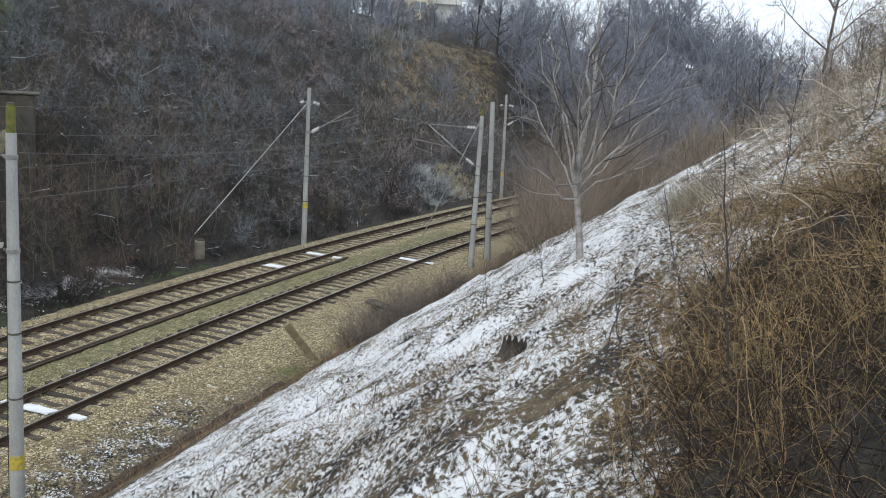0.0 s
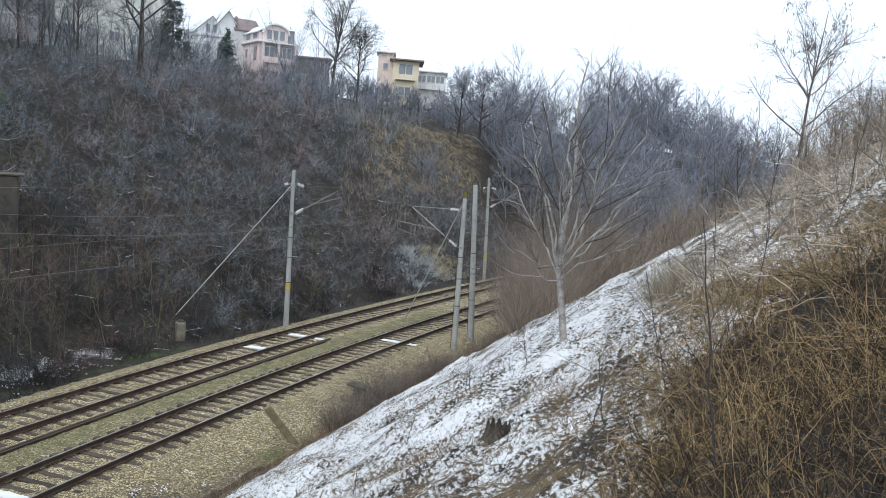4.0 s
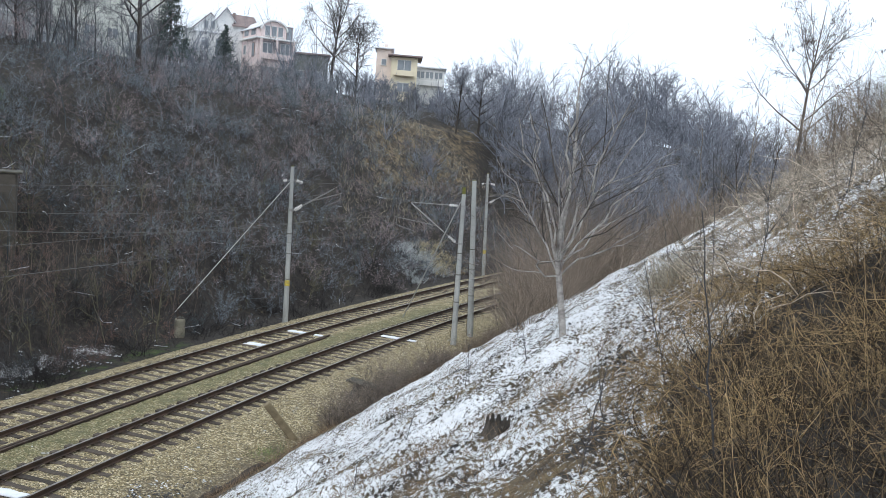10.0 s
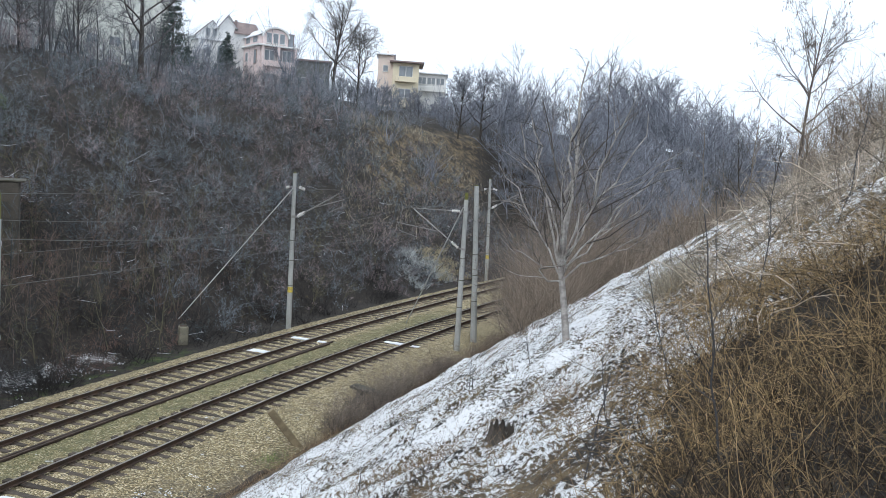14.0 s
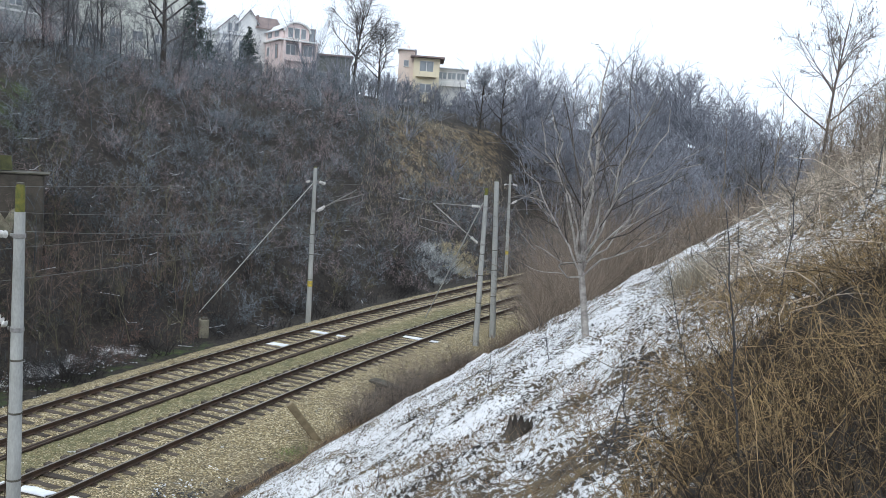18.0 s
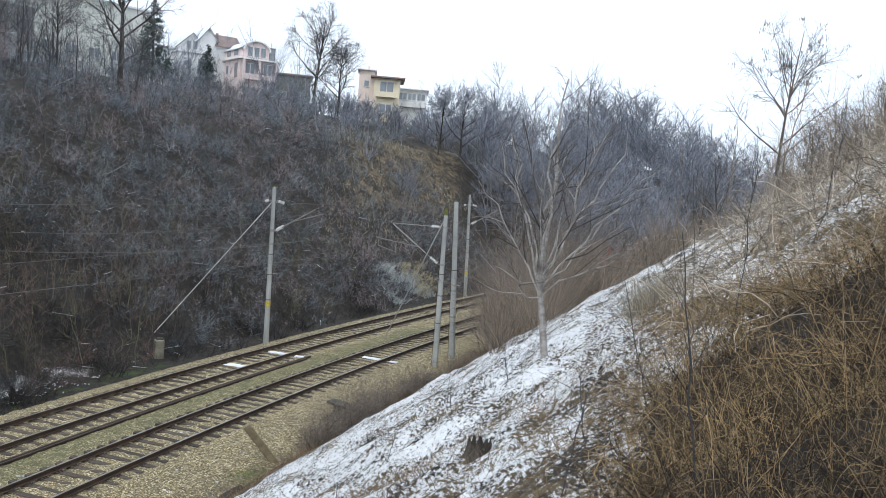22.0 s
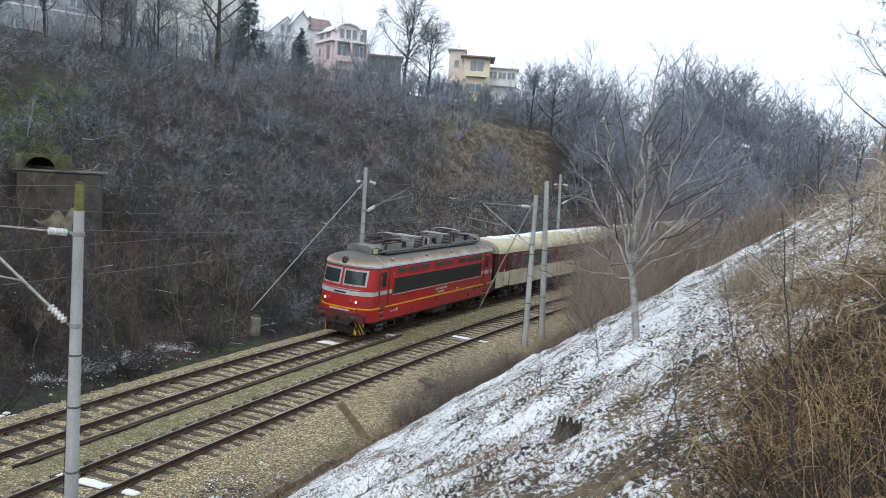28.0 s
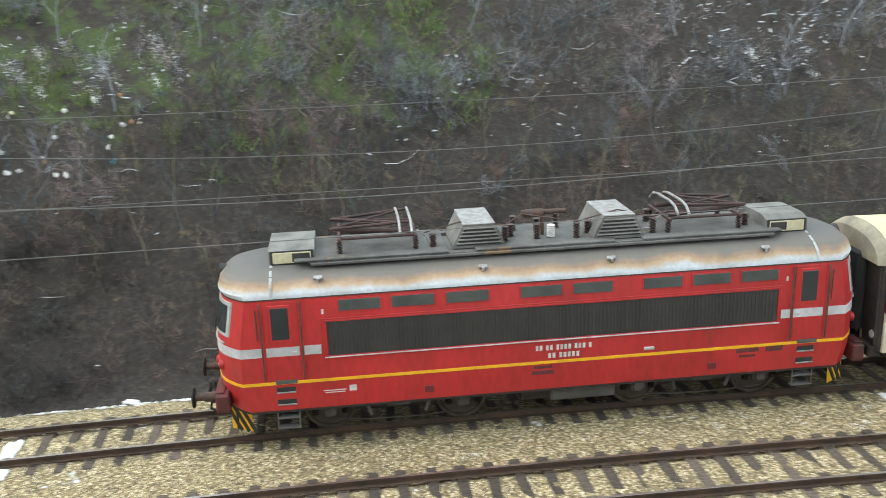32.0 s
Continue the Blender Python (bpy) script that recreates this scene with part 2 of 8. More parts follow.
def ground_material():
    m = bpy.data.materials.new("leaf_litter_grass_and_snow")
    m.use_nodes = True
    nd, lk = m.node_tree.nodes, m.node_tree.links
    b = nd["Principled BSDF"]
    b.inputs["Roughness"].default_value = 0.95
    at = nd.new("ShaderNodeAttribute")
    at.attribute_name = "cover"
    sep = nd.new("ShaderNodeSeparateColor")
    lk.new(at.outputs["Color"], sep.inputs[0])
    co = nd.new("ShaderNodeTexCoord")

    def noise_node(scale, detail=6, dist=0.0, rough=0.6):
        n = nd.new("ShaderNodeTexNoise")
        for k, v in (("Scale", scale), ("Detail", detail), ("Distortion", dist), ("Roughness", rough)):
            n.inputs[k].default_value = v
        lk.new(co.outputs["Object"], n.inputs["Vector"])
        return n.outputs["Fac"]

    def ramp(src, *stops):
        r = nd.new("ShaderNodeValToRGB")
        for k, (p, c) in enumerate(stops):
            e = r.color_ramp.elements[k] if k < 2 else r.color_ramp.elements.new(p)
            e.position, e.color = p, (*c, 1)
        lk.new(src, r.inputs[0])
        return r.outputs[0]

    def mix(fac, a, c):
        n = nd.new("ShaderNodeMix")
        n.data_type = "RGBA"
        lk.new(fac, n.inputs["Factor"])
        lk.new(a, n.inputs["A"])
        lk.new(c, n.inputs["B"])
        return n.outputs["Result"]

    def over(amount, pattern, width):
        """1 where the pattern is over one less the amount."""
        s = nd.new("ShaderNodeMath")
        s.operation = "ADD"
        lk.new(amount, s.inputs[0])
        lk.new(pattern, s.inputs[1])
        r = nd.new("ShaderNodeMapRange")
        r.inputs["From Min"].default_value, r.inputs["From Max"].default_value = 1.0 - width, 1.0 + width
        lk.new(s.outputs[0], r.inputs["Value"])
        return r.outputs[0]

    fine = noise_node(26, 5)
    litter = ramp(noise_node(5.0, 8, 0.6, 0.7), (0.3, (0.011, 0.0096, 0.0085)), (0.5, (0.028, 0.0235, 0.0195)), (0.74, (0.08, 0.064, 0.05)))
    grass = ramp(noise_node(9, 8, 0.5, 0.7), (0.3, (0.022, 0.034, 0.011)), (0.55, (0.055, 0.09, 0.02)), (0.75, (0.12, 0.155, 0.042)))
    straw = ramp(noise_node(7, 8, 1.0, 0.75), (0.3, (0.11, 0.075, 0.04)), (0.55, (0.27, 0.2, 0.11)), (0.75, (0.4, 0.32, 0.19)))
    snow = ramp(noise_node(12, 4), (0.3, (0.82, 0.83, 0.845)), (0.7, (0.93, 0.935, 0.94)))
    c = mix(over(sep.outputs[1], noise_node(1.6, 6, 0.4), 0.12), litter, grass)
    c = mix(over(sep.outputs[2], noise_node(2.2, 6, 0.4), 0.15), c, straw)
    # thin snow lies on the small ledges of the bank, drawn out along the slope
    mp = nd.new("ShaderNodeMapping")
    mp.inputs["Rotation"].default_value = (0, 0, radians(17))
    mp.inputs["Scale"].default_value = (1.35, 0.7, 1.0)
    lk.new(co.outputs["Object"], mp.inputs[0])
    ledge = nd.new("ShaderNodeTexNoise")
    for k, v in (("Scale", 17.0), ("Detail", 9), ("Distortion", 0.2), ("Roughness", 0.74)):
        ledge.inputs[k].default_value = v
    lk.new(mp.outputs[0], ledge.inputs["Vector"])
    pat = ledge.outputs["Fac"]
    mask = over(sep.outputs[0], pat, 0.025)
    c = mix(mask, c, snow)
    lk.new(c, b.inputs["Base Color"])
    hsum = nd.new("ShaderNodeMath")
    hsum.operation = "MULTIPLY_ADD"
    lk.new(mask, hsum.inputs[0])
    hsum.inputs[1].default_value = 0.8
    lk.new(fine, hsum.inputs[2])
    bp = nd.new("ShaderNodeBump")
    bp.inputs["Strength"].default_value, bp.inputs["Distance"].default_value = 0.9, 0.035
    lk.new(hsum.outputs[0], bp.inputs["Height"])
    lk.new(bp.outputs[0], b.inputs["Normal"])
    return m


def spaced(*runs):
    """Grid lines: runs of (from, to, step), then outwards ever wider."""
    v = np.unique(np.round(np.concatenate([np.arange(a, b, st) for a, b, st in runs]), 3))
    out = 1.25 ** np.arange(1, 24) * 2.0
    out = np.cumsum(out)
    out = out[out < 2600]
    return np.concatenate([v[0] - out[::-1], v, v[-1] + out])


def bump01(v, a, b, soft):
    return np.clip((v - a) / soft, 0, 1) * np.clip((b - v) / soft, 0, 1)


def build_ground():
    gx = spaced((-70, -8, 0.9), (-8, 14, 0.17), (14, 50, 0.9))
    gy = spaced((-45, 0, 0.9), (0, 32, 0.17), (32, 130, 0.9))
    X, Y = np.meshgrid(gx, gy)
    s, off = along(X, Y)
    Z = ground_z(s, off)
    fine = bump01(X, -8, 14, 1.0) * bump01(Y, 0, 32, 1.0) * np.clip((off - 4.6) / 1.5, 0, 1)
    Z = Z + fine * (0.06 * lumps(X, Y, 0.55, 3.0) + 0.035 * lumps(X, Y, 0.29, 4.0))
    nx, ny = len(gx), len(gy)
    k = np.arange(ny - 1)[:, None] * nx + np.arange(nx - 1)[None]
    F = np.stack([k, k + 1, k + nx + 1, k + nx], -1).reshape(-1, 4)
    me = fast_mesh("ground", np.stack([X, Y, Z], -1).reshape(-1, 3), F, ground_material())
    me.shade_smooth()
    az = np.degrees(np.arctan2(-X, np.maximum(Y, 1.0)))
    r = np.hypot(X, Y)
    snow = np.zeros_like(X)
    # the open bank in front of the camera, its snow thinning uphill and downhill
    bank = bump01(off, 4.35, 26, 1.5) * bump01(s, -8, 62, 4)
    open_part = np.clip((az + 23 + 2.0 * lumps(X, Y, 3.0)) / 4, 0, 1)
    snow = np.maximum(snow, bank * open_part * (0.53 - 0.05 * np.clip((9.5 - r) / 4, 0, 1) + 0.09 * lumps(X, Y, 3.1, 6.0) + 0.07 * lumps(X, Y, 0.9, 2.0)))
    snow = np.where((r > 7) & (off > 5) & (az <= -15), np.maximum(snow * 0.95, 0.49 + 0.14 * lumps(X, Y, 2.6, 4.0)), snow)
    # scraps of snow on the far bank
    snow = np.where(off < -11, 0.17 + 0.14 * lumps(X, Y, 5.0, 8.0), snow)
    snow = np.maximum(snow, bump01(off, -20.5, -17.0, 1.0) * bump01(s, 12.5, 20, 2.0) * (0.4 + 0.12 * lumps(X, Y, 1.7)))
    snow = np.maximum(snow, bump01(off, -34, -24, 2.0) * bump01(s, -20, 4, 4.0) * (0.38 + 0.14 * lumps(X, Y, 4.0)))
    green = np.where(off < -10, 0.18 + 0.22 * lumps(X, Y, 11.0, 3.0), 0.1)
    green = np.maximum(green, np.clip((-off - 14) / 4, 0, 1) * np.clip((12 - s) / 8, 0, 1) * (0.45 + 0.22 * lumps(X, Y, 4.5)))
    green = np.maximum(green, bump01(off, -9.4, -7.2, 0.5) * bump01(s, 14, 40, 3) * (0.42 + 0.25 * lumps(X, Y, 2.4, 9.0)))
    green = np.maximum(green, bump01(az, 20, 30, 2) * bump01(off, -26, -18, 2) * (0.42 + 0.2 * lumps(X, Y, 3.0)))
    snow = np.maximum(snow, bump01(off, -10.6, -8.6, 0.6) * bump01(s, 24, 36, 2.0) * (0.5 + 0.1 * lumps(X, Y, 1.6)))
    snow = np.maximum(snow, bump01(off, -8.6, -6.8, 0.5) * bump01(s, -20, 20, 4.0) * (0.33 + 0.14 * lumps(X, Y, 1.9)))
    # less straw under the brambles: the dark litter stands in for their shade
    straw = np.where(off > 4, 0.47 - 0.5 * np.clip((-15 - az) / 4, 0, 1) * np.clip((11 - r) / 3, 0, 1) + 0.16 * lumps(X, Y, 4.0, 2.0), 0.22 + 0.1 * lumps(X, Y, 6.0, 1.0))
    straw = np.maximum(straw, bump01(az, -8, 2.5, 2.0) * bump01(off, -31, -14, 4.0) * (0.42 + 0.14 * lumps(X, Y, 5.0)))
    snow = np.maximum(snow, bump01(off, -21.8, -17.2, 1.0) * bump01(s, -13, -3, 1.5) * (0.4 + 0.15 * lumps(X, Y, 1.5, 5.0)))
    snow = np.where(r > 130, 0.0, snow)
    ca = me.color_attributes.new("cover", "FLOAT_COLOR", "POINT")
    ca.data.foreach_set("color", np.stack([snow, green, straw, np.ones_like(snow)], -1).astype(np.float32).ravel())
    return tagged(new("ground", me), "steep railway cutting banks of leaf litter, dry grass and thin snow", "ground", kind="structure")


build_ground()


def ballast_material():
    m = bpy.data.materials.new("pale_ballast_stones")
    m.use_nodes = True
    nd, lk = m.node_tree.nodes, m.node_tree.links
    b = nd["Principled BSDF"]
    b.inputs["Roughness"].default_value = 0.92
    co = nd.new("ShaderNodeTexCoord")
    vo = nd.new("ShaderNodeTexVoronoi")
    vo.inputs["Scale"].default_value = 25
    lk.new(co.outputs["Object"], vo.inputs["Vector"])
    sep = nd.new("ShaderNodeSeparateColor")
    lk.new(vo.outputs["Color"], sep.inputs[0])
    r = nd.new("ShaderNodeValToRGB")
    stops = ((0.0, (0.075, 0.06, 0.033)), (0.35, (0.185, 0.148, 0.078)), (0.75, (0.39, 0.308, 0.16)), (1.0, (0.8, 0.71, 0.51)))
    for k, (p, c) in enumerate(stops):
        e = r.color_ramp.elements[k] if k < 2 else r.color_ramp.elements.new(p)
        e.position, e.color = p, (*c, 1)
    lk.new(sep.outputs[0], r.inputs[0])
    at = nd.new("ShaderNodeAttribute")
    at.attribute_name = "cover"
    s2 = nd.new("ShaderNodeSeparateColor")
    lk.new(at.outputs["Color"], s2.inputs[0])
    n = nd.new("ShaderNodeTexNoise")
    n.inputs["Scale"].default_value, n.inputs["Detail"].default_value = 2.4, 7
    lk.new(co.outputs["Object"], n.inputs["Vector"])

    def lay(base, channel, colour, width=0.15):
        a = nd.new("ShaderNodeMath")
        a.operation = "ADD"
        lk.new(s2.outputs[channel], a.inputs[0])
        lk.new(n.outputs["Fac"], a.inputs[1])
        mr = nd.new("ShaderNodeMapRange")
        mr.inputs["From Min"].default_value, mr.inputs["From Max"].default_value = 1 - width, 1 + width
        mr.inputs["To Max"].default_value = 0.85
        lk.new(a.outputs[0], mr.inputs["Value"])
        mx = nd.new("ShaderNodeMix")
        mx.data_type = "RGBA"
        lk.new(mr.outputs[0], mx.inputs["Factor"])
        lk.new(base, mx.inputs["A"])
        mx.inputs["B"].default_value = (*colour, 1)
        return mx.outputs["Result"]

    c = lay(r.outputs[0], 1, (0.11, 0.12, 0.045), 0.3)
    c = lay(c, 2, (0.1, 0.08, 0.06), 0.3)
    c = lay(c, 0, (0.82, 0.84, 0.87), 0.04)
    lk.new(c, b.inputs["Base Color"])
    bp = nd.new("ShaderNodeBump")
    bp.inputs["Strength"].default_value, bp.inputs["Distance"].default_value = 1.0, 0.03
    bp.invert = True
    lk.new(vo.outputs["Distance"], bp.inputs["Height"])
    lk.new(bp.outputs[0], b.inputs["Normal"])
    return m


BALLAST = ballast_material()
SLEEPER_TOP = -0.165


def build_ballast():
    ss = np.concatenate([np.arange(-380, -45, 4), np.arange(-45, 110, 0.22), np.arange(110, 420, 4)])
    oo = np.concatenate([[-7.45, -7.2], np.arange(-6.9, 3.7, 0.22), [3.9, 4.25]])
    S, O = np.meshgrid(ss, oo, indexing="ij")
    X, Y = on_line(S, O)
    edge = np.interp(O, [-7.45, -7.2, -6.7, -5.9, -2.4, -1.9, 1.6, 2.3, 3.3, 3.9, 4.25], [-0.8, -0.55, -0.42, -0.19, -0.19, -0.19, -0.19, -0.23, -0.36, -0.45, -0.8])
    for c in (0.0, -TRACK_GAP):
        edge = edge + 0.034 * np.clip((0.66 - np.abs(O - c)) / 0.15, 0, 1)
    rng = np.random.default_rng(5)
    Z = edge + 0.03 * lumps(X, Y, 1.3) + rng.uniform(-0.018, 0.018, S.shape)
    n1, n2 = S.shape
    k = np.arange(n1 - 1)[:, None] * n2 + np.arange(n2 - 1)[None]
    F = np.stack([k, k + 1, k + n2 + 1, k + n2], -1).reshape(-1, 4)
    me = fast_mesh("ballast", np.stack([X, Y, Z], -1).reshape(-1, 3), F, BALLAST)
    snow = 0.24 + 0.1 * lumps(X, Y, 4.0, 2.0) + 0.08 * bump01(O, 2.2, 4.3, 0.8) * bump01(S, 6, 24, 6) + 0.16 * bump01(O, -8, -6.6, 0.5) * bump01(S, -30, 24, 6)
    green = 0.12 + 0.46 * bump01(O, -2.9, -1.0, 0.5) * bump01(S, 12, 60, 8) + 0.2 * bump01(O, -7.5, -6.3, 0.6)
    dirt = 0.2 + 0.25 * np.exp(-(((np.abs(O) - 0.75) / 0.25) ** 2)) + 0.25 * np.exp(-(((np.abs(O + TRACK_GAP) - 0.75) / 0.25) ** 2)) + 0.3 * bump01(O, 3.2, 4.4, 0.5) + 0.22 * bump01(O, 1.7, 4.4, 0.8) * bump01(S, 2, 27, 6)
    ca = me.color_attributes.new("cover", "FLOAT_COLOR", "POINT")
    ca.data.foreach_set("color", np.stack([snow, green, dirt, np.ones_like(S)], -1).astype(np.float32).ravel())
    tagged(new("ballast", me), "pale yellowish crushed-stone ballast bed under two tracks", "ballast", kind="structure")
    # loose stones on the nearest stretch
    n = 18000
    s, o = rng.uniform(-12, 48, n), rng.uniform(-7.1, 4.2, n)
    x, y = on_line(s, o)
    z = np.interp(o, [-7.45, -7.2, -6.7, -5.9, 1.6, 2.3, 3.3, 3.9, 4.25], [-0.8, -0.55, -0.42, -0.21, -0.21, -0.25, -0.36, -0.45, -0.6]) + 0.012
    base = np.array([(1, 0, 0), (0, 1, 0), (-1, 0, 0), (0, -1, 0), (0, 0, 1), (0, 0, -1)], float)
    size = rng.uniform(0.015, 0.036, (n, 1, 3)) * np.array([1, 1, 0.75])
    V = base[None] * size * rng.uniform(0.7, 1.3, (n, 6, 1))
    a = rng.uniform(0, 6.28, n)
    ca_, sa_ = np.cos(a)[:, None], np.sin(a)[:, None]
    V = np.stack([V[..., 0] * ca_ - V[..., 1] * sa_, V[..., 0] * sa_ + V[..., 1] * ca_, V[..., 2]], -1) + np.stack([x, y, z], -1)[:, None]
    tri = np.array([(0, 1, 4), (1, 2, 4), (2, 3, 4), (3, 0, 4), (1, 0, 5), (2, 1, 5), (3, 2, 5), (0, 3, 5)])
    F = (np.arange(n)[:, None, None] * 6 + tri[None]).reshape(-1, 3)
    stone = islands(mat("loose_ballast_stone", (0.4, 0.34, 0.21), (0.25, 0.21, 0.13), 1.5, 0.92, fine=60), 0.35, 2.0, 1.6)
    tagged(new("ballast_stones", fast_mesh("ballast_stones", V.reshape(-1, 3), F, stone)), "loose pale crushed stones lying on the ballast", "stones", kind="stuff")

    def scatter(name, label, category, n, s_range, o_range, material, sizes, wave, over):
        """Small lumps gathered in drifts."""
        s, o = rng.uniform(*s_range, n), rng.uniform(*o_range, n)
        x, y = on_line(s, o)
        drift = lumps(x, y, wave, 3.0) + 0.5 * lumps(x, y, wave / 3, 4.0) - 0.7 * np.abs(2 * (o - o_range[0]) / (o_range[1] - o_range[0]) - 1) ** 2 - 0.9 * np.abs(2 * (s - s_range[0]) / (s_range[1] - s_range[0]) - 1) ** 3
        k = drift > over + rng.normal(0, 0.2, n)
        x, y, o = x[k], y[k], o[k]
        n = len(x)
        z = np.interp(o, [-10.4, -9.6, -8.6, -7.45, -7.2, -6.7, -5.9, 1.6, 2.3, 3.3, 3.9, 4.25], [0.05, -0.6, -0.72, -0.72, -0.55, -0.42, -0.21, -0.21, -0.25, -0.36, -0.45, -0.6]) + 0.02
        size = rng.uniform(*sizes, (n, 1, 3)) * np.array([1, 1, 0.55])
        V = base[None] * size * rng.uniform(0.7, 1.3, (n, 6, 1)) + np.stack([x, y, z], -1)[:, None]
        tagged(new(name, fast_mesh(name, V.reshape(-1, 3), (np.arange(n)[:, None, None] * 6 + tri[None]).reshape(-1, 3), material)), label, category, kind="stuff")

    scatter("dark_stones", "dark sooty stones at the ballast foot", "stones", 5500, (9, 22.5), (2.0, 4.2), islands(mat("sooty_stone", (0.085, 0.082, 0.08), (0.05, 0.048, 0.048), 2, 0.9), 0.4, 1.9), (0.018, 0.042), 2.6, -0.45)
    scatter("snow_crumbs", "crumbs of snow among dark stones at the ballast foot", "snow", 8000, (9, 23), (2.0, 4.2), SNOW, (0.012, 0.045), 1.6, 0.0)
    scatter("snow_crumbs", "sprinkled snow on the ballast between the tracks", "snow", 5000, (-2, 24), (-3.3, -0.9), SNOW, (0.01, 0.035), 2.2, 0.35)
    scatter("snow_crumbs", "broken line of snow along the far ballast edge", "snow", 9000, (-14, 27), (-7.6, -6.75), SNOW, (0.012, 0.05), 1.8, -0.15)
    scatter("snow_crumbs", "thin broken snow at the ditch below the far bank", "snow", 5000, (24, 36), (-10.4, -8.0), SNOW, (0.015, 0.06), 1.7, 0.25)


build_ballast()

# ---- tracks ----
RAIL_PROFILE = [(-0.036, 0), (-0.036, -0.034), (-0.009, -0.05), (-0.009, -0.125), (-0.07, -0.142), (-0.07, -0.152), (0.07, -0.152), (0.07, -0.142), (0.009, -0.125), (0.009, -0.05), (0.036, -0.034), (0.036, 0)]


def rail_shape(ss, off, z, profile):
    sh, rings = Shape(), []
    for s in ss:
        x, y = on_line(s, off)
        th = heading(s)
        rings.append([(x + math.cos(th) * a, y - math.sin(th) * a, z + h) for a, h in profile])
    return sh.loft(rings)


def track_z(side):
    """Height of a rail head over the low rail of a canted track; side -1 is the high rail."""
    return CANT if side < 0 else 0.0


def build_track(centre, label):
    tr = thing("railway_track", Matrix(), label, "railway track", "tracks in the cutting")
    ss = np.concatenate([np.arange(-380, -40, 10), np.arange(-40, 150, 1.0), np.arange(150, 421, 10)])
    for side in (-1, 1):
        off, z = centre + side * 0.7535, track_z(side)
        rail = part("rail", rail_shape(ss, off, z - 0.004, RAIL_PROFILE), STEEL, tr, "rust-brown steel rail")
        part("rail_head", rail_shape(ss, off, z, [(-0.034, 0), (-0.03, -0.006), (0.03, -0.006), (0.034, 0), (0.026, 0.002), (-0.026, 0.002)]), RAILTOP, rail, "worn shiny running surface")
    sl = mesh_of("sleeper", Shape().box((0, 0, -0.075), (2.55, 0.235, 0.15), 0.016), SLEEPER)
    plate = Shape().box((0, 0, 0.008), (0.34, 0.15, 0.02), 0.004)
    for a in (-0.1, 0.1):
        plate.box((a, 0.04, 0.03), (0.05, 0.05, 0.035), 0.008).box((a, -0.04, 0.03), (0.05, 0.05, 0.035), 0.008)
    plate = mesh_of("base_plate", plate, IRON)
    rng = random.Random(int(centre * 10) + 70)
    for k in range(290):
        s = -30 + 0.61 * k
        x, y = on_line(s, centre)
        th = heading(s)
        m = Matrix.Translation((x, y, SLEEPER_TOP + CANT / 2 + rng.uniform(-0.008, 0.006))) @ Matrix.Rotation(-th + radians(rng.uniform(-1.2, 1.2)), 4, "Z") @ Matrix.Rotation(CANT / 1.5, 4, "Y")
        ob = part("sleeper", sl, SLEEPER, tr)
        ob.matrix_local = m @ Matrix.Translation((rng.uniform(-0.03, 0.03), 0, 0))
        if -12 < s < 40:
            for side in (-0.7535, 0.7535):
                p = part("base_plate", plate, IRON, ob)
                p.matrix_local = Matrix.Translation((side, 0, 0))
    return tr


build_track(0.0, "railway track of rusty rails on weathered wooden sleepers, empty")
build_track(-TRACK_GAP, "railway track of rusty rails on weathered sleepers that carries the train")


RUSTRAIL = mat("dull_rusty_spare_rail", (0.085, 0.058, 0.044), (0.055, 0.04, 0.032), 2.0, 0.8, 0.1, spread=0.2)


def build_loose_rails():
    for a, b, off in ((18.7, 42.2, -2.6), (19.1, 41.5, -2.46)):
        sh = rail_shape(np.arange(a, b, 1.0), off, -0.1, [(x, z) for x, z in RAIL_PROFILE])
        solid("loose_rail", sh, RUSTRAIL, "spare rusty rail lying on the ballast between the tracks", "rail", "spare rails between the tracks")


build_loose_rails()

# ---- masts and wires of the overhead line ----
def lerp(a, b, t):
    return tuple(p + (q - p) * t for p, q in zip(a, b))


def insulator(sh, a, b, r=0.075, n=5):
    """A ribbed porcelain body between two points."""
    a, b = Vector(a), Vector(b)
    L = (b - a).length
    prof = [(0, 0.02)]
    for k in range(n):
        h = L * (k + 0.5) / n
        prof += [(h - 0.35 * L / n, 0.5 * r), (h, r), (h + 0.2 * L / n, r), (h + 0.35 * L / n, 0.5 * r)]
    return sh.turned(a, b - a, prof + [(L, 0.02)], 10)


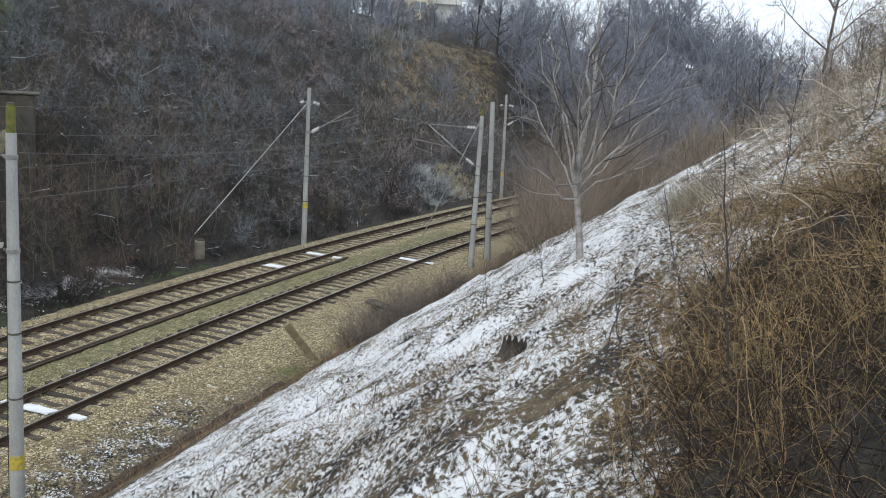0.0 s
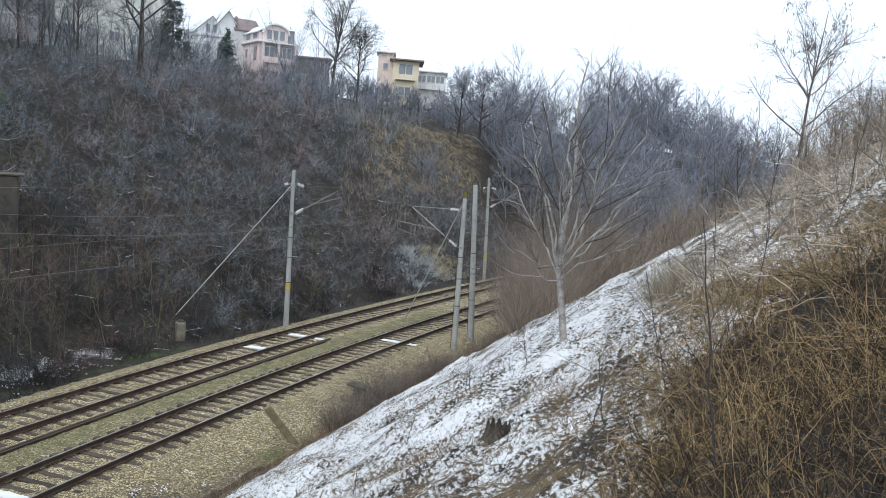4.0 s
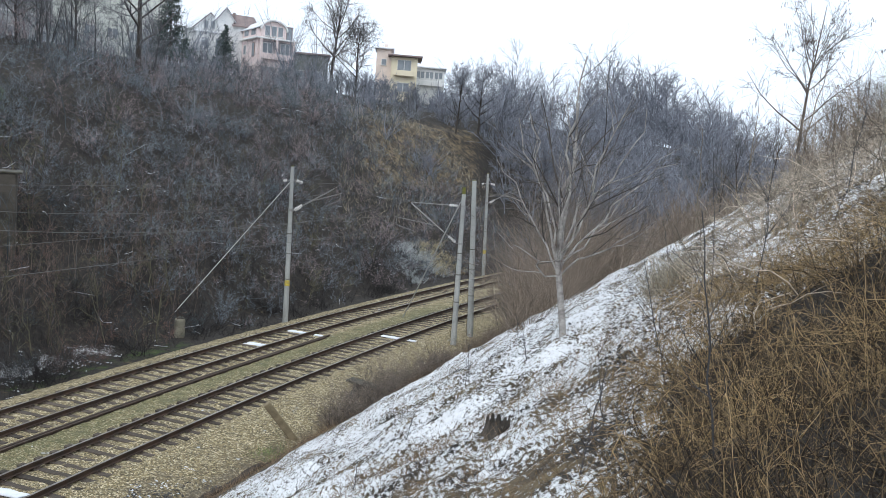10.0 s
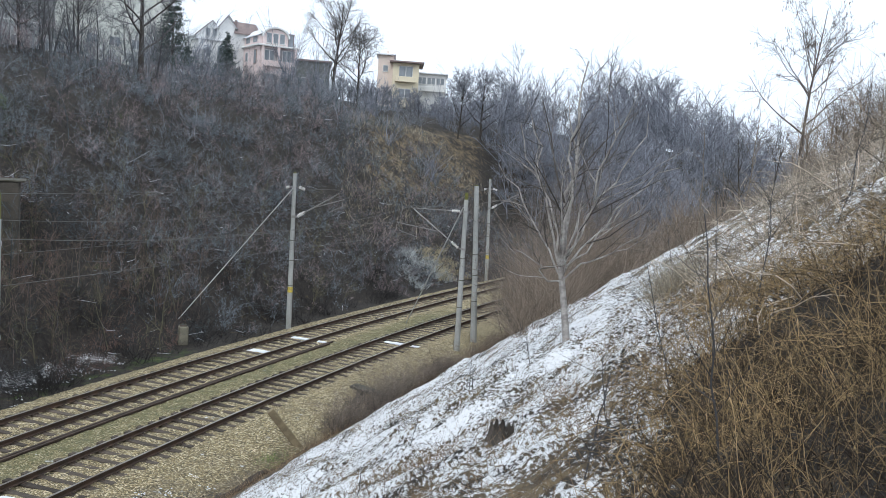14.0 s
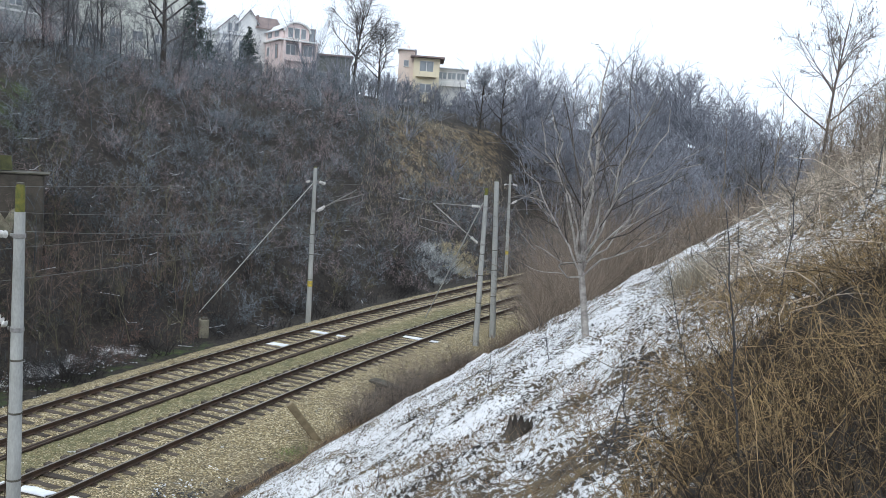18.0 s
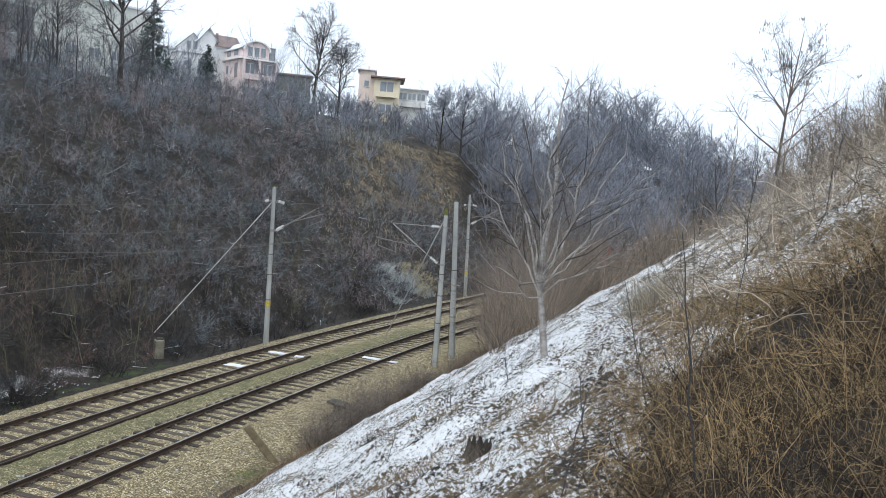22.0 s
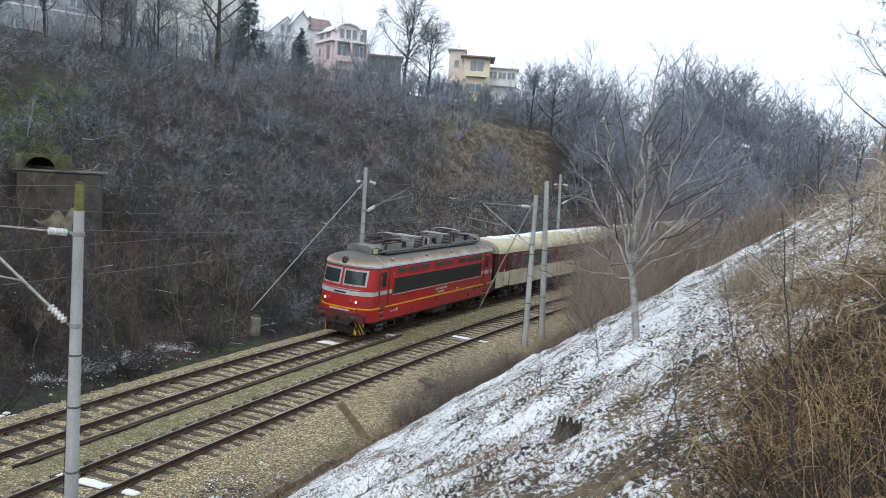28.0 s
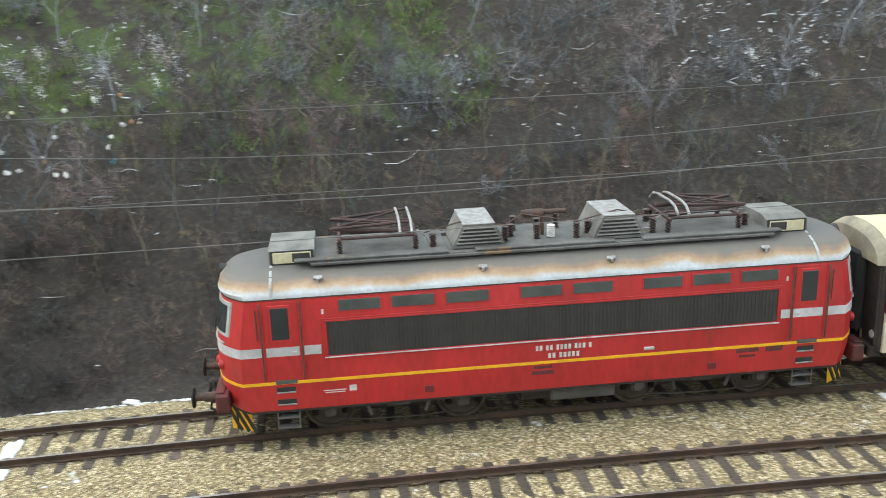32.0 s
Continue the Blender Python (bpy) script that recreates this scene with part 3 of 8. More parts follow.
def mast(s, off, top, label, moss=0.6, lean=(0.0, 0.0), yellow=None, arm=None, feeder=False, thick=0.15):
    """A tapered spun-concrete mast; in its own space x points to the track that it serves and y along the line."""
    x, y = on_line(s, off)
    side = -1 if off > 0 else 1
    base = Matrix.Translation((x, y, 0)) @ Matrix.Rotation(-heading(s) + (math.pi if side < 0 else 0), 4, "Z") @ Matrix.Rotation(radians(lean[0]), 4, "Y") @ Matrix.Rotation(radians(lean[1]), 4, "X")
    t = thing("catenary_mast", base, label, "railway mast", "overhead line masts")
    r = lambda z: thick - 0.0065 * z
    body = Shape().turned((0, 0, 0), (0, 0, 1), [(-1.0, r(-1)), (0, r(0)), (2, r(2)), (4, r(4)), (6, r(6)), (top - moss, r(top - moss))], 14)
    part("shaft", body, CONCRETE, t, "smooth grey concrete shaft", smooth=True)
    if moss:
        part("mossy_top", Shape().turned((0, 0, 0), (0, 0, 1), [(top - moss, r(top) - 0.004), (top - 0.05, r(top) - 0.01), (top, r(top) - 0.03)], 14), MOSS, t, "top covered with green and yellow moss", smooth=True)
        part("cap", Shape().turned((0, 0, top), (0, 0, 1), [(0, r(top) - 0.02), (0.03, r(top) - 0.02), (0.045, 0.02)], 12), OLDCONCRETE, t)
    if yellow is not None:
        part("yellow_mark", Shape().turned((0, 0, 0), (0, 0, 1), [(yellow - 0.16, r(yellow) + 0.004), (yellow + 0.16, r(yellow) + 0.002)], 14), YELLOW, t, "faded yellow paint mark", smooth=True)
    for z in (1.9, 3.3, 4.4):
        part("band", Shape().turned((0, 0, 0), (0, 0, 1), [(z, r(z) + 0.004), (z + 0.012, r(z) + 0.01), (z + 0.03, r(z) + 0.01), (z + 0.042, r(z) + 0.003)], 14), OLDCONCRETE, t)
    part("earth_wire", Shape().tube([(r(6) + 0.02, 0.03, 6.9), (r(5) + 0.03, 0.06, 5), (r(3) + 0.02, 0.04, 3.0), (r(1) + 0.02, 0.07, 1.2), (r(0) + 0.02, 0.05, -0.6)], 0.009, 5), IRON, t)
    if arm:
        hi, lo, reach, style = arm
        slant = 0.4 if off > 0 else 0.0
        for z in (hi, lo):
            part("clamp", Shape().turned((0, 0, 0), (0, 0, 1), [(z - 0.05, r(z) + 0.004), (z - 0.04, r(z) + 0.018), (z + 0.04, r(z) + 0.018), (z + 0.05, r(z) + 0.003)], 14).box((r(z) + 0.06, 0, z), (0.12, 0.05, 0.06), 0.008), GALV, t)
        tip = (reach, slant, hi + style)
        foot = (r(lo) + 0.1, 0, lo)
        head = (r(hi) + 0.1, 0, hi)
        # stay tube from the head of the mast, strut from below
        part("stay_insulator", insulator(Shape(), lerp(head, tip, 0.03), lerp(head, tip, 0.2), 0.08), PORCELAIN, t, "white porcelain insulator", smooth=True)
        part("stay_tube", Shape().tube([lerp(head, tip, 0.18), tip], 0.02, 8), GALV, t)
        part("strut_insulator", insulator(Shape(), lerp(foot, tip, 0.02), lerp(foot, tip, 0.17), 0.085), PORCELAIN, t, smooth=True)
        part("strut_tube", Shape().tube([lerp(foot, tip, 0.15), lerp(foot, tip, 1.03)], 0.032, 10), GALV if style > -0.3 else RUSTTUBE, t)
        mid = lerp(foot, tip, 0.42)
        end = (reach + 0.4, slant * 3.2, lo + 1.15)
        part("registration_tube", Shape().tube([mid, end], 0.02, 8), GALV, t)
        part("steady_arm", Shape().tube([lerp(mid, end, 0.97), (reach + 0.3, slant * 3.0, lo + 0.75), (reach - 0.45, slant * 1.5, lo + 0.44)], 0.014, 6), GALV, t)
        part("tip_fitting", Shape().box(tip, (0.1, 0.06, 0.12), 0.015), IRON, t)
    if feeder:
        z = 7.32
        part("cross_arm", Shape().box((0.05, 0, z), (1.0, 0.06, 0.07), 0.01), GALV, t)
        part("feeder_insulator", insulator(Shape(), (0.3, 0, z + 0.02), (0.66, 0, z - 0.08), 0.085), PORCELAIN, t, smooth=True)
        part("feeder_insulator", insulator(Shape(), (-0.3, 0, z + 0.02), (-0.52, 0, z - 0.05), 0.075, 3), PORCELAIN, t, smooth=True)
    return t


T1 = -TRACK_GAP
MASTS_FAR = (-11.5, 16.9, 44.5, 72.8, 101.0)
MASTS_NEAR = (-13.5, 15.15, 44.65, 73.5)
mast(16.9, -7.0, 8.14, "grey concrete mast with mossy top, yellow mark and cantilever arm", 0.55, (0, 0), 1.6, (5.75, 5.7, 2.7, 1.3), True)
mast(44.5, -7.0, 8.13, "grey concrete mast with a long guy wire to the bank foot", 0.05, (-0.6, 0), 1.7, (5.75, 5.7, 2.7, 1.35), True)
mast(72.8, -6.85, 8.2, "slim grey concrete mast beyond the curve of the track", 0.05, (-2.0, 0), 1.6, (5.75, 5.7, 2.7, 1.3), True)
mast(-11.5, -7.0, 8.1, "grey concrete mast standing at the foot of the overgrown bank", 0.5, (0, 0), 1.6, (5.75, 5.7, 2.7, 1.3), True)
mast(15.22, 2.8, 7.98, "tall grey concrete mast with mossy top and tubular arm", 0.55, (0, 0), 0.5, (6.95, 5.05, 2.75, 0.0))
mast(44.65, 2.95, 7.76, "grey concrete mast carrying a tubular arm, leaning slightly", 0.35, (0.3, 0), None, (6.8, 4.9, 2.75, 0.0))
mast(47.3, 2.85, 8.12, "plain grey-green concrete mast without any arm", 0.04, (3.0, 0), None, None, thick=0.17)
mast(-13.5, 2.8, 8.0, "grey concrete mast beside the near track", 0.5, (0, 0), 0.5, (6.95, 5.05, 2.75, 0.0))


def wire_run(name, label, supports, r=0.007, sag=0.0, ends=None):
    """A wire hung over supports (s, off, z), sagging between them."""
    pts = []
    for (s0, o0, z0), (s1, o1, z1) in zip(supports, supports[1:]):
        p0, p1 = on_line(s0, o0), on_line(s1, o1)
        for k in range(12):
            t = k / 12
            pts.append((p0[0] + (p1[0] - p0[0]) * t, p0[1] + (p1[1] - p0[1]) * t, z0 + (z1 - z0) * t - 4 * sag * t * (1 - t)))
    s, o, z = supports[-1]
    pts.append((*on_line(s, o), z))
    return solid(name, Shape().tube(pts, r, 5), WIRE, label, "wire", "overhead wires")


FAR_S, NEAR_S = (-40.0, *MASTS_FAR, 130.0), (-42.0, *MASTS_NEAR, 102.0)
wire_run("feeder_wire", "thin feeder wire hung along the mast tops", [(s, -6.45, 7.27) for s in FAR_S], 0.009, 0.12)
wire_run("messenger_wire", "thin messenger wire over the far track", [(s, T1 + 0.1, 7.05) for s in FAR_S], 0.008, 0.75)
wire_run("contact_wire", "contact wire over the far track", [(s, T1 + (0.2 if k % 2 else -0.2), 5.5) for k, s in enumerate(FAR_S)], 0.008)
wire_run("messenger_wire", "thin messenger wire over the near track", [(s, 0.05, 6.9) for s in NEAR_S], 0.008, 0.75)
wire_run("contact_wire", "contact wire over the near track", [(s, 0.2 if k % 2 else -0.2, 5.45) for k, s in enumerate(NEAR_S)], 0.008)


def dropper(s, off, top, label):
    solid("dropper_wire", Shape().tube([(*on_line(s, off), top), (*on_line(s, off), 5.47)], 0.004, 4), WIRE, label, "wire", "droppers of the overhead line")


for a, b in zip(MASTS_FAR, MASTS_FAR[1:4]):
    for k in range(1, 5):
        t = k / 5
        dropper(a + (b - a) * t, T1 + 0.08, 7.05 - 3 * t * (1 - t), "thin dropper wire between messenger and contact wire")
for a, b in zip(MASTS_NEAR, MASTS_NEAR[1:3]):
    for k in range(1, 5):
        t = k / 5
        dropper(a + (b - a) * t, 0.05, 6.9 - 3 * t * (1 - t), "thin dropper wire between messenger and contact wire")


WIRE_PALE = mat("bright_galvanised_wire", (0.56, 0.56, 0.55), (0.42, 0.42, 0.41), 9, 0.75, 0.1)


def guy(p, q, label, thick=0.022):
    sh = Shape().tube([p, lerp(p, q, 0.5), q], thick, 6)
    return solid("guy_wire", sh, WIRE_PALE, label, "guy wire", "guy wires")


guy((*on_line(44.3, -7.05), 7.25), (*on_line(38.25, -9.4), 0.62), "taut steel guy wire anchored at the bank foot")
solid("anchor_rod", Shape().tube([(*on_line(38.35, -9.36), 0.75), (*on_line(38.3, -9.3), 0.5), (*on_line(38.3, -9.25), -0.4)], 0.03, 7), IRON, "bent iron anchor rod that holds a guy wire", "anchor rod")
guy((*on_line(44.7, 2.75), 7.0), (*on_line(49.2, -2.1), -0.25), "pale taut steel guy wire anchored between the tracks", 0.03)

# ---- the train: own space with x ahead, y to the camera's side, z up from the rail head ----
RED = mat("faded_red_train_paint", (0.46, 0.027, 0.028), (0.37, 0.024, 0.024), 1.2, 0.42, bump=0.03, fine=9, spread=0.14, stretch=(1, 1, 0.35), third=(0.28, 0.038, 0.032))
DARKRED = mat("dark_red_coach_paint", (0.17, 0.022, 0.03), (0.12, 0.018, 0.024), 1.5, 0.45, bump=0.03, fine=9, spread=0.12)
CREAM = mat("grimy_cream_paint", (0.66, 0.61, 0.47), (0.5, 0.45, 0.33), 1.1, 0.55, bump=0.03, fine=8, spread=0.12, stretch=(1, 1, 0.35))
ROOFCREAM = mat("yellowed_cream_roof_paint", (0.54, 0.49, 0.32), (0.45, 0.39, 0.24), 0.9, 0.6, bump=0.05, fine=10, spread=0.12, third=(0.36, 0.34, 0.28))
SOOTCREAM = mat("sooty_cream_roof_paint", (0.3, 0.27, 0.19), (0.17, 0.155, 0.12), 1.5, 0.7, bump=0.05, fine=12, spread=0.2)
SILVER = mat("dull_silver_roof_edge", (0.42, 0.45, 0.47), (0.33, 0.34, 0.33), 1.4, 0.55, 0.15, bump=0.04, fine=12, spread=0.12, third=(0.3, 0.19, 0.09))
ROOFGREY = mat("sooty_grey_roof", (0.12, 0.12, 0.115), (0.07, 0.07, 0.066), 1.6, 0.75, bump=0.1, fine=20, spread=0.2, third=(0.17, 0.115, 0.065))
WHITEBAND = mat("grey_white_stripe_paint", (0.55, 0.56, 0.57), (0.42, 0.42, 0.42), 1.5, 0.5, bump=0.02, fine=10)
YELLOWBAND = mat("yellow_stripe_paint", (0.82, 0.45, 0.015), (0.68, 0.36, 0.02), 2, 0.5, bump=0.02)
BLACKGRILLE = mat("sooty_black_grille", (0.045, 0.042, 0.038), (0.026, 0.025, 0.023), 0.9, 0.7, bump=0.1, fine=14, spread=0.3, stretch=(3, 3, 0.3))
UNDER = mat("oily_dark_underframe", (0.026, 0.023, 0.021), (0.045, 0.037, 0.03), 3, 0.75, 0.2, fine=20, spread=0.25)
UNDERGREY = mat("dusty_grey_underframe_box", (0.1, 0.096, 0.088), (0.065, 0.06, 0.054), 2, 0.8, fine=20)
WHEEL = mat("dark_wheel_steel", (0.09, 0.075, 0.062), (0.055, 0.047, 0.04), 4, 0.6, 0.5)
COACHGLASS = mat("grey_green_coach_glass", (0.06, 0.078, 0.08), (0.1, 0.118, 0.118), 1.4, 0.12, bump=0, spread=0.15)
COACHFRAME = mat("dull_grey_coach_window_frame", (0.27, 0.255, 0.245), (0.18, 0.16, 0.155), 4, 0.5, 0.2, bump=0.02)
GLASS = mat("dark_train_glass", (0.03, 0.037, 0.04), (0.045, 0.05, 0.05), 1.0, 0.06, bump=0, spread=0.1)
GREENGLASS = mat("dusty_window_glass", (0.075, 0.085, 0.078), (0.05, 0.058, 0.055), 2.2, 0.4, bump=0.02, spread=0.1)
ROOFUNIT = mat("dusty_beige_grey_metal", (0.18, 0.182, 0.168), (0.1, 0.102, 0.094), 2, 0.7, fine=20)
RUBBER = mat("black_rubber", (0.025, 0.025, 0.025), None, 6, 0.8)
ALU = mat("grey_window_frame", (0.5, 0.5, 0.49), (0.38, 0.38, 0.37), 5, 0.45, 0.3, bump=0.02)
LAMP = glow("headlight_glow", (1.0, 0.8, 0.5), 0.6)
# also used in openings, where the black stands for shade
BLACKPAINT = mat("black_paint_and_hollow_shade", (0.025, 0.025, 0.024), None, 5, 0.6)
PANTO = mat("dark_rusty_pantograph_steel", (0.05, 0.036, 0.034), (0.085, 0.05, 0.045), 6, 0.7, 0.3)
INSBROWN = mat("dark_brown_insulator", (0.06, 0.035, 0.03), (0.04, 0.03, 0.028), 5, 0.35)
LETTER = mat("white_lettering", (0.62, 0.6, 0.56), None, 9, 0.6, bump=0)
DARKBAR = mat("faded_dark_lettering", (0.12, 0.03, 0.03), None, 9, 0.6, bump=0)



def weathered_roof():
    """Silver paint at the eaves, a ragged rust run along the shoulder, soot on top."""
    m = mat("weathered_silver_roof_with_rust_and_soot", (0.5, 0.54, 0.57), (0.4, 0.42, 0.43), 1.4, 0.6, 0.05, bump=0.05, fine=12, spread=0.12)
    nd, lk = m.node_tree.nodes, m.node_tree.links
    b = nd["Principled BSDF"]
    paint = b.inputs["Base Color"].links[0].from_socket
    co = nd.new("ShaderNodeTexCoord")
    xyz = nd.new("ShaderNodeSeparateXYZ")
    lk.new(co.outputs["Object"], xyz.inputs[0])
    n = nd.new("ShaderNodeTexNoise")
    n.inputs["Scale"].default_value, n.inputs["Detail"].default_value, n.inputs["Roughness"].default_value = 1.1, 8, 0.65
    lk.new(co.outputs["Object"], n.inputs["Vector"])
    up = nd.new("ShaderNodeMath")
    up.operation = "MULTIPLY_ADD"
    lk.new(n.outputs["Fac"], up.inputs[0])
    up.inputs[1].default_value = 0.34
    lk.new(xyz.outputs["Z"], up.inputs[2])
    rng_node = nd.new("ShaderNodeMapRange")
    rng_node.inputs["From Min"].default_value, rng_node.inputs["From Max"].default_value = 3.54, 4.32
    lk.new(up.outputs[0], rng_node.inputs["Value"])
    dirt = nd.new("ShaderNodeValToRGB")
    cover = nd.new("ShaderNodeValToRGB")
    for k, (p, c, a) in enumerate(((0.24, (0.38, 0.31, 0.22), 0.0), (0.36, (0.4, 0.23, 0.085), 0.75), (0.46, (0.23, 0.14, 0.07), 0.9), (0.56, (0.14, 0.125, 0.108), 1.0), (0.8, (0.1, 0.1, 0.096), 1.0))):
        for r_, v in ((dirt, (*c, 1)), (cover, (a, a, a, 1))):
            e = r_.color_ramp.elements[k] if k < 2 else r_.color_ramp.elements.new(p)
            e.position, e.color = p, v
    lk.new(rng_node.outputs[0], dirt.inputs[0])
    lk.new(rng_node.outputs[0], cover.inputs[0])
    mx = nd.new("ShaderNodeMix")
    mx.data_type = "RGBA"
    lk.new(cover.outputs[0], mx.inputs["Factor"])
    lk.new(paint, mx.inputs["A"])
    lk.new(dirt.outputs[0], mx.inputs["B"])
    lk.new(mx.outputs["Result"], b.inputs["Base Color"])
    return m


LOCOROOF = weathered_roof()
LOCO = 16.3


def front_at(z):
    """How far the nose at height z lies behind the buffer faces."""
    return float(np.interp(z, [0.85, 1.2, 1.6, 2.3, 2.5, 3.45, 3.55, 3.75, 3.95, 4.06, 4.12], [0.72, 0.63, 0.6, 0.61, 0.63, 0.8, 0.74, 0.8, 1.02, 1.55, 2.3]))


def half_at(z):
    return float(np.interp(z, [0.85, 3.45, 3.55, 3.7, 3.85, 3.97, 4.06, 4.12], [1.47, 1.46, 1.44, 1.36, 1.18, 0.9, 0.55, 0.2]))


def nose_u(y, z, out=0.0):
    w = half_at(z) + out
    return front_at(z) - out + 0.62 * min(1, abs(y) / w) ** 3.2


def hull(z, out=0.0, n=15):
    """The outline of the body at height z: round the front, along the far side, round the rear."""
    w = half_at(z) + out
    ys = [w * math.sin(math.pi / 2 * k / n) for k in range(-n, n + 1)]
    a = [(LOCO / 2 - nose_u(y, z, out), y, z) for y in ys]
    return a + [(-x, y, z) for x, y, z in reversed(a)]


def hull_skin(zs, out=0.0, cap=True):
    return Shape().loft([hull(z, out) for z in zs], cap)


def nose_patch(y0, y1, z0, z1, out, thick=0.02, end=1, n=8, m=4):
    """A curved plate lying on the nose between two sides and two heights."""
    sh = Shape()
    for o in (out, out - thick):
        sh.add([(end * (LOCO / 2 - nose_u(y0 + (y1 - y0) * i / n, z0 + (z1 - z0) * j / m, o)), y0 + (y1 - y0) * i / n, z0 + (z1 - z0) * j / m) for j in range(m + 1) for i in range(n + 1)],
               [(j * (n + 1) + i, j * (n + 1) + i + 1, (j + 1) * (n + 1) + i + 1, (j + 1) * (n + 1) + i) for j in range(m) for i in range(n)])
    k = (n + 1) * (m + 1)
    ring = [i for i in range(n + 1)] + [(j + 1) * (n + 1) + n for j in range(m)] + [m * (n + 1) + i for i in range(n - 1, -1, -1)] + [j * (n + 1) for j in range(m - 1, 0, -1)]
    sh.f += [(ring[i], ring[(i + 1) % len(ring)], ring[(i + 1) % len(ring)] + k, ring[i] + k) for i in range(len(ring))]
    return sh


def nose_band(z0, z1, u_to, out, end, sides=(-1, 1)):
    """A stripe round the nose that runs on along both sides to u_to."""
    ys = [half_at(2) * math.sin(math.pi / 2 * k / 15) for k in range(-15, 16)]
    sh = Shape()
    rows = []
    for z in (z0, z1):
        w = half_at(z) + out
        q = [(LOCO / 2 - nose_u(y * w / half_at(2), z, out), y * w / half_at(2), z) for y in ys]
        q = [(LOCO / 2 - u_to, -w, z)] + q + [(LOCO / 2 - u_to, w, z)]
        rows.append([(end * x, y, zz) for x, y, zz in q])
    inner = [[(x - end * 0.012 if abs(y) < 1.3 else x, y * 0.992, z) for x, y, z in r] for r in rows]
    n = len(rows[0])
    sh.add(rows[0] + rows[1] + inner[0] + inner[1], [(i, i + 1, n + i + 1, n + i) for i in range(n - 1)] + [(2 * n + i, 2 * n + i + 1, 3 * n + i + 1, 3 * n + i) for i in range(n - 1)]
           + [(i, i + 1, 2 * n + i + 1, 2 * n + i) for i in range(n - 1)] + [(n + i, n + i + 1, 3 * n + i + 1, 3 * n + i) for i in range(n - 1)])
    return sh


def side_box(sh, u0, u1, z0, z1, side, depth=0.02, b=0.006, base=1.468):
    return sh.box((LOCO / 2 - (u0 + u1) / 2, side * (base + depth / 2 - 0.004), (z0 + z1) / 2), (u1 - u0, depth, z1 - z0), b)


def buffer_parts(parent, x, y, z, d, mat_body=UNDER):
    """One sprung buffer that points along d."""
    b = part("buffer", Shape().turned((x, y, z), (d, 0, 0), [(-0.62, 0.15), (-0.58, 0.15), (-0.56, 0.11), (-0.26, 0.11), (-0.25, 0.085), (-0.05, 0.08)], 14), RUSTTUBE, parent, "greasy sprung buffer", smooth=True)
    part("buffer_plate", Shape().turned((x, y, z), (d, 0, 0), [(-0.06, 0.1), (-0.045, 0.23), (-0.015, 0.235), (0.0, 0.2)], 18), mat_body, b, smooth=True)
    return b


def bogie(parent, xc, wheels, r, grey=UNDER):
    """A bogie with its wheelsets, frame, boxes and springs."""
    bg = part("bogie", Shape().box((xc, 1.06, 0.72), (wheels[0] - wheels[-1] + 1.3, 0.09, 0.2), 0.02).box((xc, -1.06, 0.72), (wheels[0] - wheels[-1] + 1.3, 0.09, 0.2), 0.02).box((xc, 0, 0.75), (0.9, 2.1, 0.25), 0.02), grey, parent, "dark oily bogie")
    # dark box added to keep light out from under the vehicle
    part("light_block", Shape().box((xc, 0, 0.6), (wheels[0] - wheels[-1] + 0.6, 1.5, 0.5), 0.06), UNDER, bg, "dark box that blocks light under the body")
    for x in wheels:
        w = part("wheelset", Shape().tube([(x, -1.0, r), (x, 1.0, r)], 0.085, 10), WHEEL, bg, smooth=True)
        for y in (-0.75, 0.75):
            d = 1 if y > 0 else -1
            part("wheel", Shape().turned((x, y, r), (0, d, 0), [(-0.1, r + 0.028), (-0.075, r + 0.028), (-0.06, r), (0.07, r - 0.004), (0.07, r - 0.08), (0.03, r - 0.1), (0.03, 0.2), (0.09, 0.14), (0.09, 0.05)], 28), WHEEL, w, smooth=True)
            part("axle_box", Shape().box((x, d * 1.08, r), (0.34, 0.2, 0.32), 0.05).turned((x, d * 1.18, r), (0, d, 0), [(0, 0.13), (0.05, 0.12), (0.07, 0.05)], 14), UNDERGREY, w, smooth=True)
            for e in (-0.34, 0.34):
                sp = Shape()
                for k in range(5):
                    sp.turned((x + e, d * 1.1, 0.5 + 0.055 * k), (0, 0, 1), [(0, 0.06), (0.02, 0.085), (0.035, 0.06)], 10)
                part("spring", sp, UNDER, w, smooth=True)
    for d in (-1, 1):
        for e in (-0.62, 0.62):
            part("damper", Shape().tube([(xc + e, d * 1.2, 0.45), (xc + e * 1.25, d * 1.22, 0.95)], 0.045, 8), UNDERGREY, bg, smooth=True)
        part("brake_pipe", Shape().tube([(xc - 1.5, d * 1.25, 0.42), (xc - 0.5, d * 1.27, 0.36), (xc + 0.6, d * 1.27, 0.38), (xc + 1.5, d * 1.25, 0.43)], 0.018, 6), UNDER, bg)
        part("sand_box", Shape().box((xc, d * 1.2, 0.82), (0.55, 0.28, 0.3), 0.04), UNDERGREY, bg)
    return bg


def stack(sh, x, y, z, n, r=0.075, h=0.065):
    return sh.turned((x, y, z), (0, 0, 1), [(0, 0.45 * r)] + [(k * h + a * h, b * r) for k in range(n) for a, b in ((0.35, 1.0), (0.6, 1.0), (0.99, 0.45))], 12)


